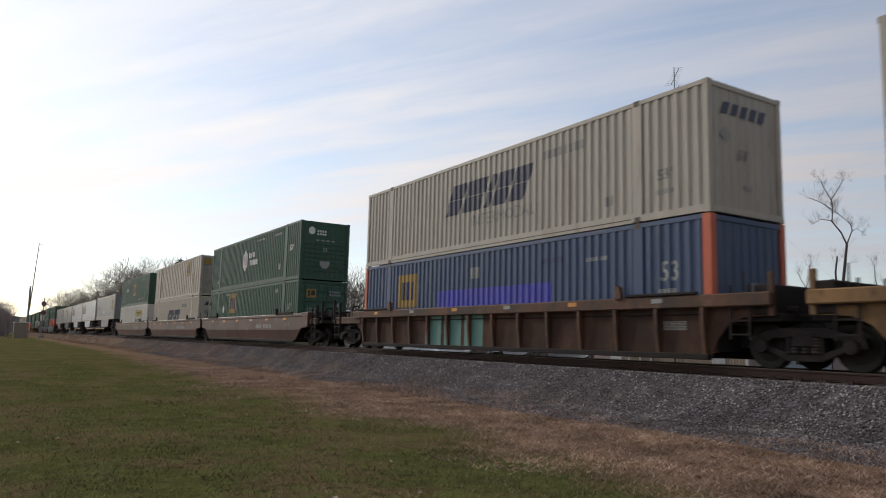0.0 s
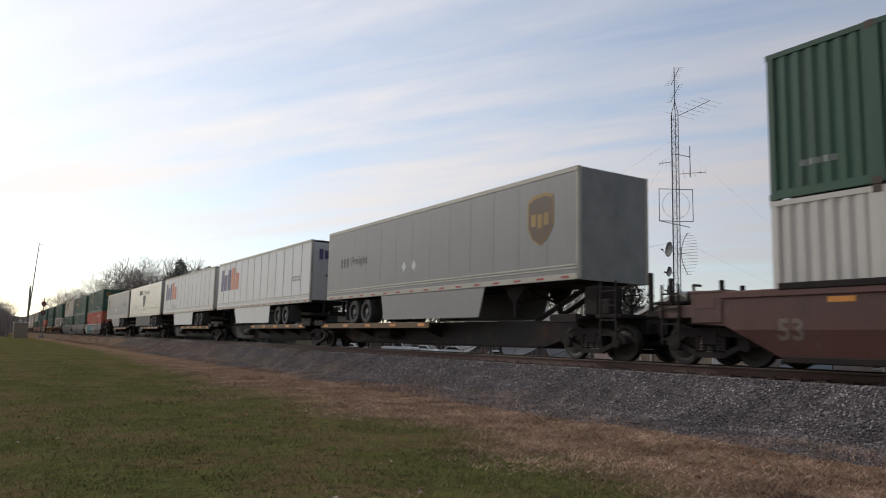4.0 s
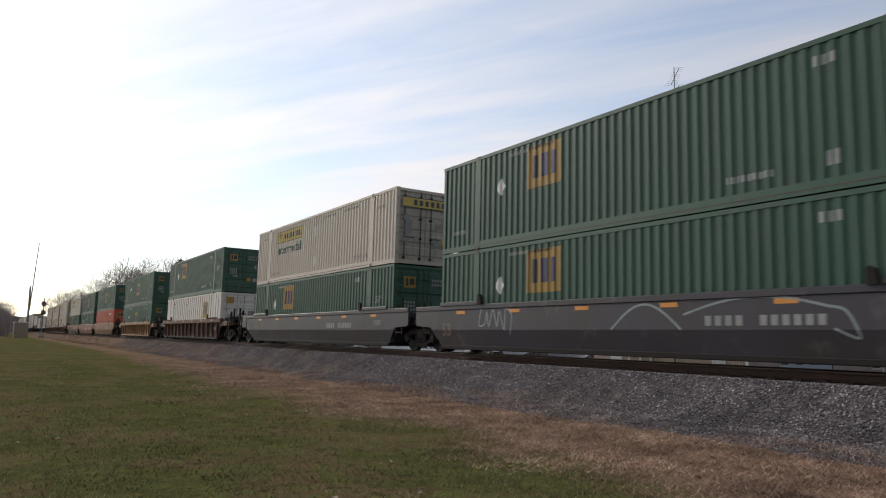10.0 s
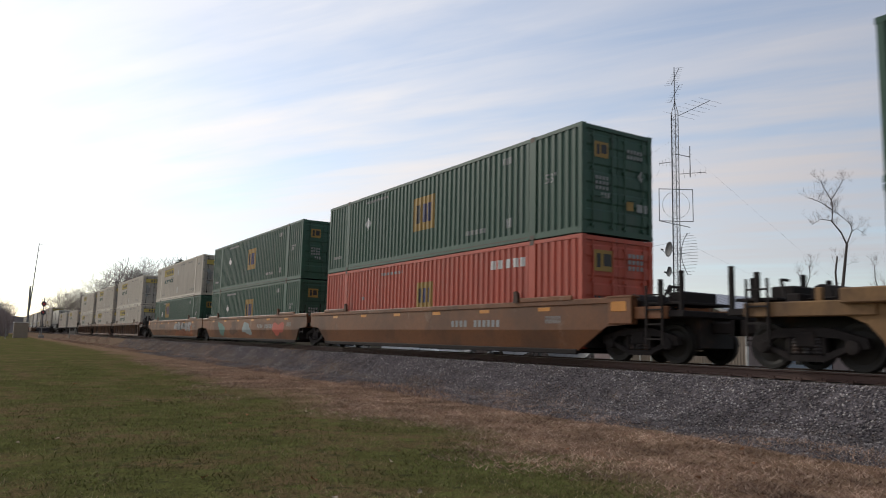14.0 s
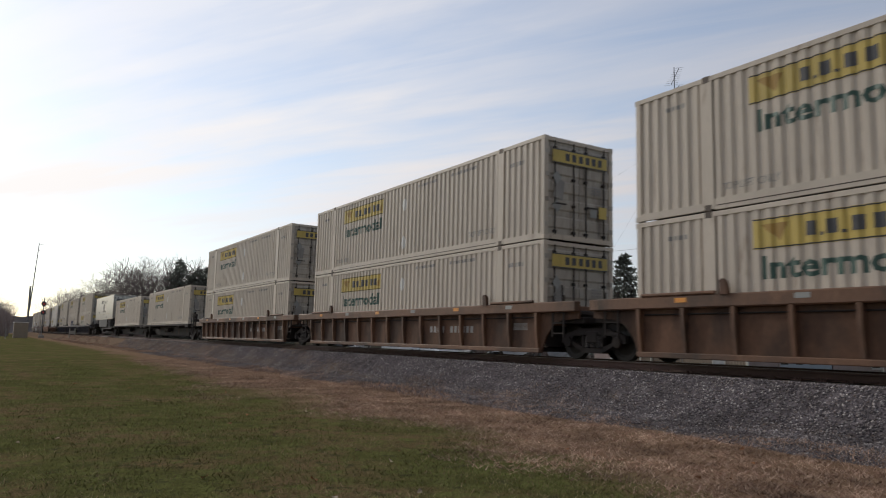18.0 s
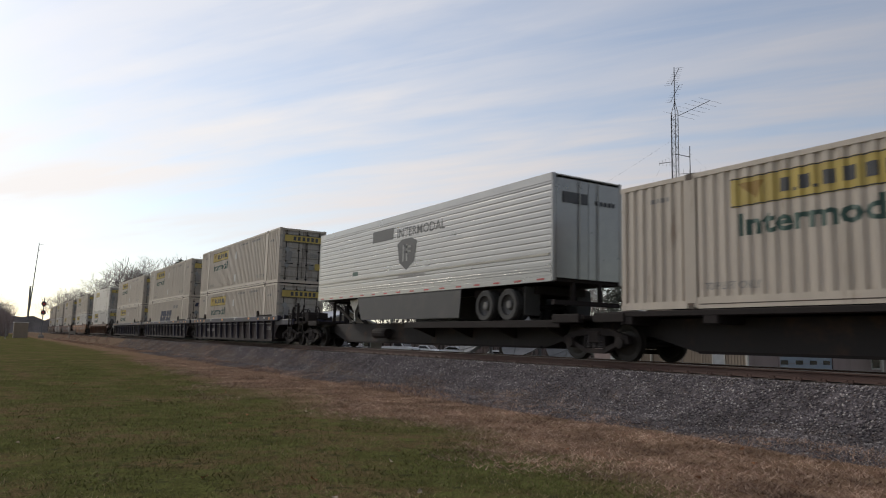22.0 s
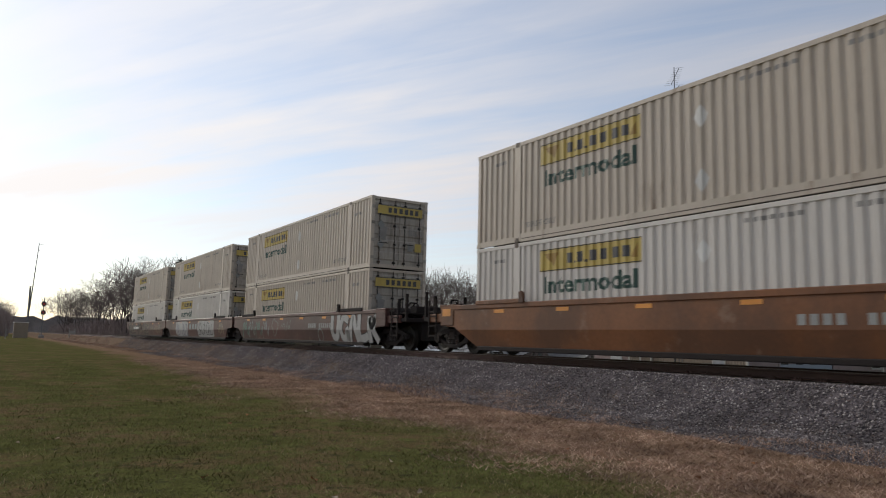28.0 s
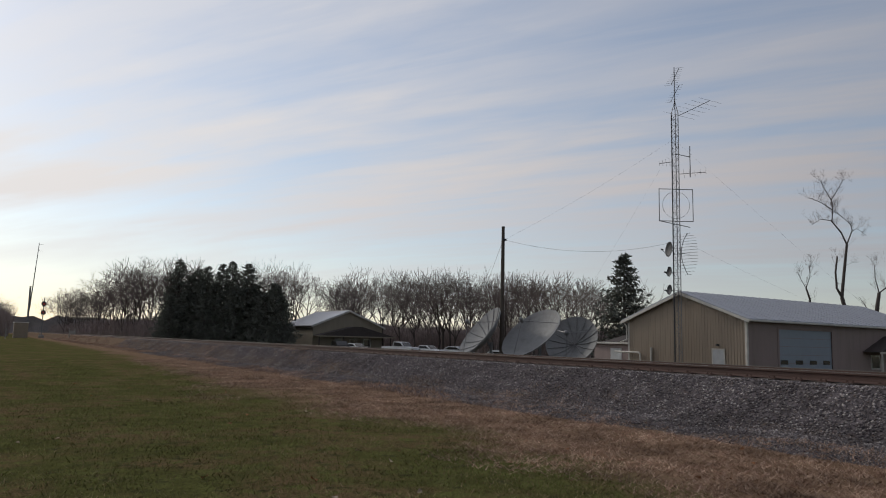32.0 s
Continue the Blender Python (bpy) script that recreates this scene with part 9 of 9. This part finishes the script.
for a, ya, yb, front, rear, kind, nose, t0 in ((0, 93.35, 111.0, "coupled", "shared", "grey", -1, 93.58), (1, 111.0, 128.25, "shared", "shared", "white", 1, 111.65),
                                               (2, 128.25, 145.6, "shared", "shared", "ground", 1, 128.70), (3, 145.6, 162.9, "shared", "shared", "ribbed", 1, 146.2),
                                               (4, 162.9, 180.35, "shared", "coupled", "grey2", 1, 163.38)):
    bring(("spine", a), lambda: make_spine(front, rear, "black spine car platform with dirty yellow deck edges carrying a trailer", True, nose, yb - ya), ya, 0.0)
    bring(("trailer", kind), lambda: make_trailer("grey" if kind == "grey2" else kind, nose), t0, 0.0)
for a, ya, yb, front, rear, load, t0 in ((0, 415.3, 434.2, "coupled", "shared", "hunt", 415.85), (1, 434.2, 453.8, "shared", "shared", "hunt", 436.5), (2, 453.8, 472.3, "shared", "coupled", "ribbed", 455.1)):
    bring(("flat", a), lambda: make_spine(front, rear, "black spine car platform on the track", load == "ribbed", 1, yb - ya), ya, 0.0)
    if load == "hunt":
        bring("hunt", BOXES["hunt"], t0, 1.175, group="single containers")
    else:
        bring(("trailer", "ribbed"), lambda: make_trailer("ribbed", 1), t0, 0.0)


# ---- movement ----
WHEEL_R = 0.44


def roll(ob, s0):
    """Turns the wheels under a car with its way along the rails, while they pass the lawn."""
    for truck in ob.children:
        for w in truck.children:
            if not w.name.startswith("wheel"):
                continue
            side, yw = w.matrix_basis.translation.x, w.matrix_basis.translation.y
            face = Matrix.Rotation(0 if side > 0 else math.pi, 4, "Z")
            seat = Matrix.Translation((side, yw, WHEEL_R))
            t0, t1 = max((s0 + yw - 34) / SPEED, 0.0), min((s0 + yw - 1) / SPEED, 32.0)
            if t1 <= t0:
                continue
            n = int((t1 - t0) * SPEED / WHEEL_R / radians(84)) + 1
            times = [t0 + (t1 - t0) * i / n for i in range(n + 1)]
            times = ([0.0] if t0 > 0 else []) + times + ([32.0] if t1 < 32 else [])
            walk(w, [(t, seat @ Matrix.Rotation((min(max(t, t0), t1) - t0) * SPEED / WHEEL_R, 4, "X") @ face) for t in times])


def motions():
    """The whole train rolls by at one steady speed."""
    for ob, s0, z in FLEET:
        walk(ob, [(t, pose(TRACK_X, s0 - SPEED * t, RAIL_Z + z)) for t in (0, 16, 32)])
        roll(ob, s0)


motions()
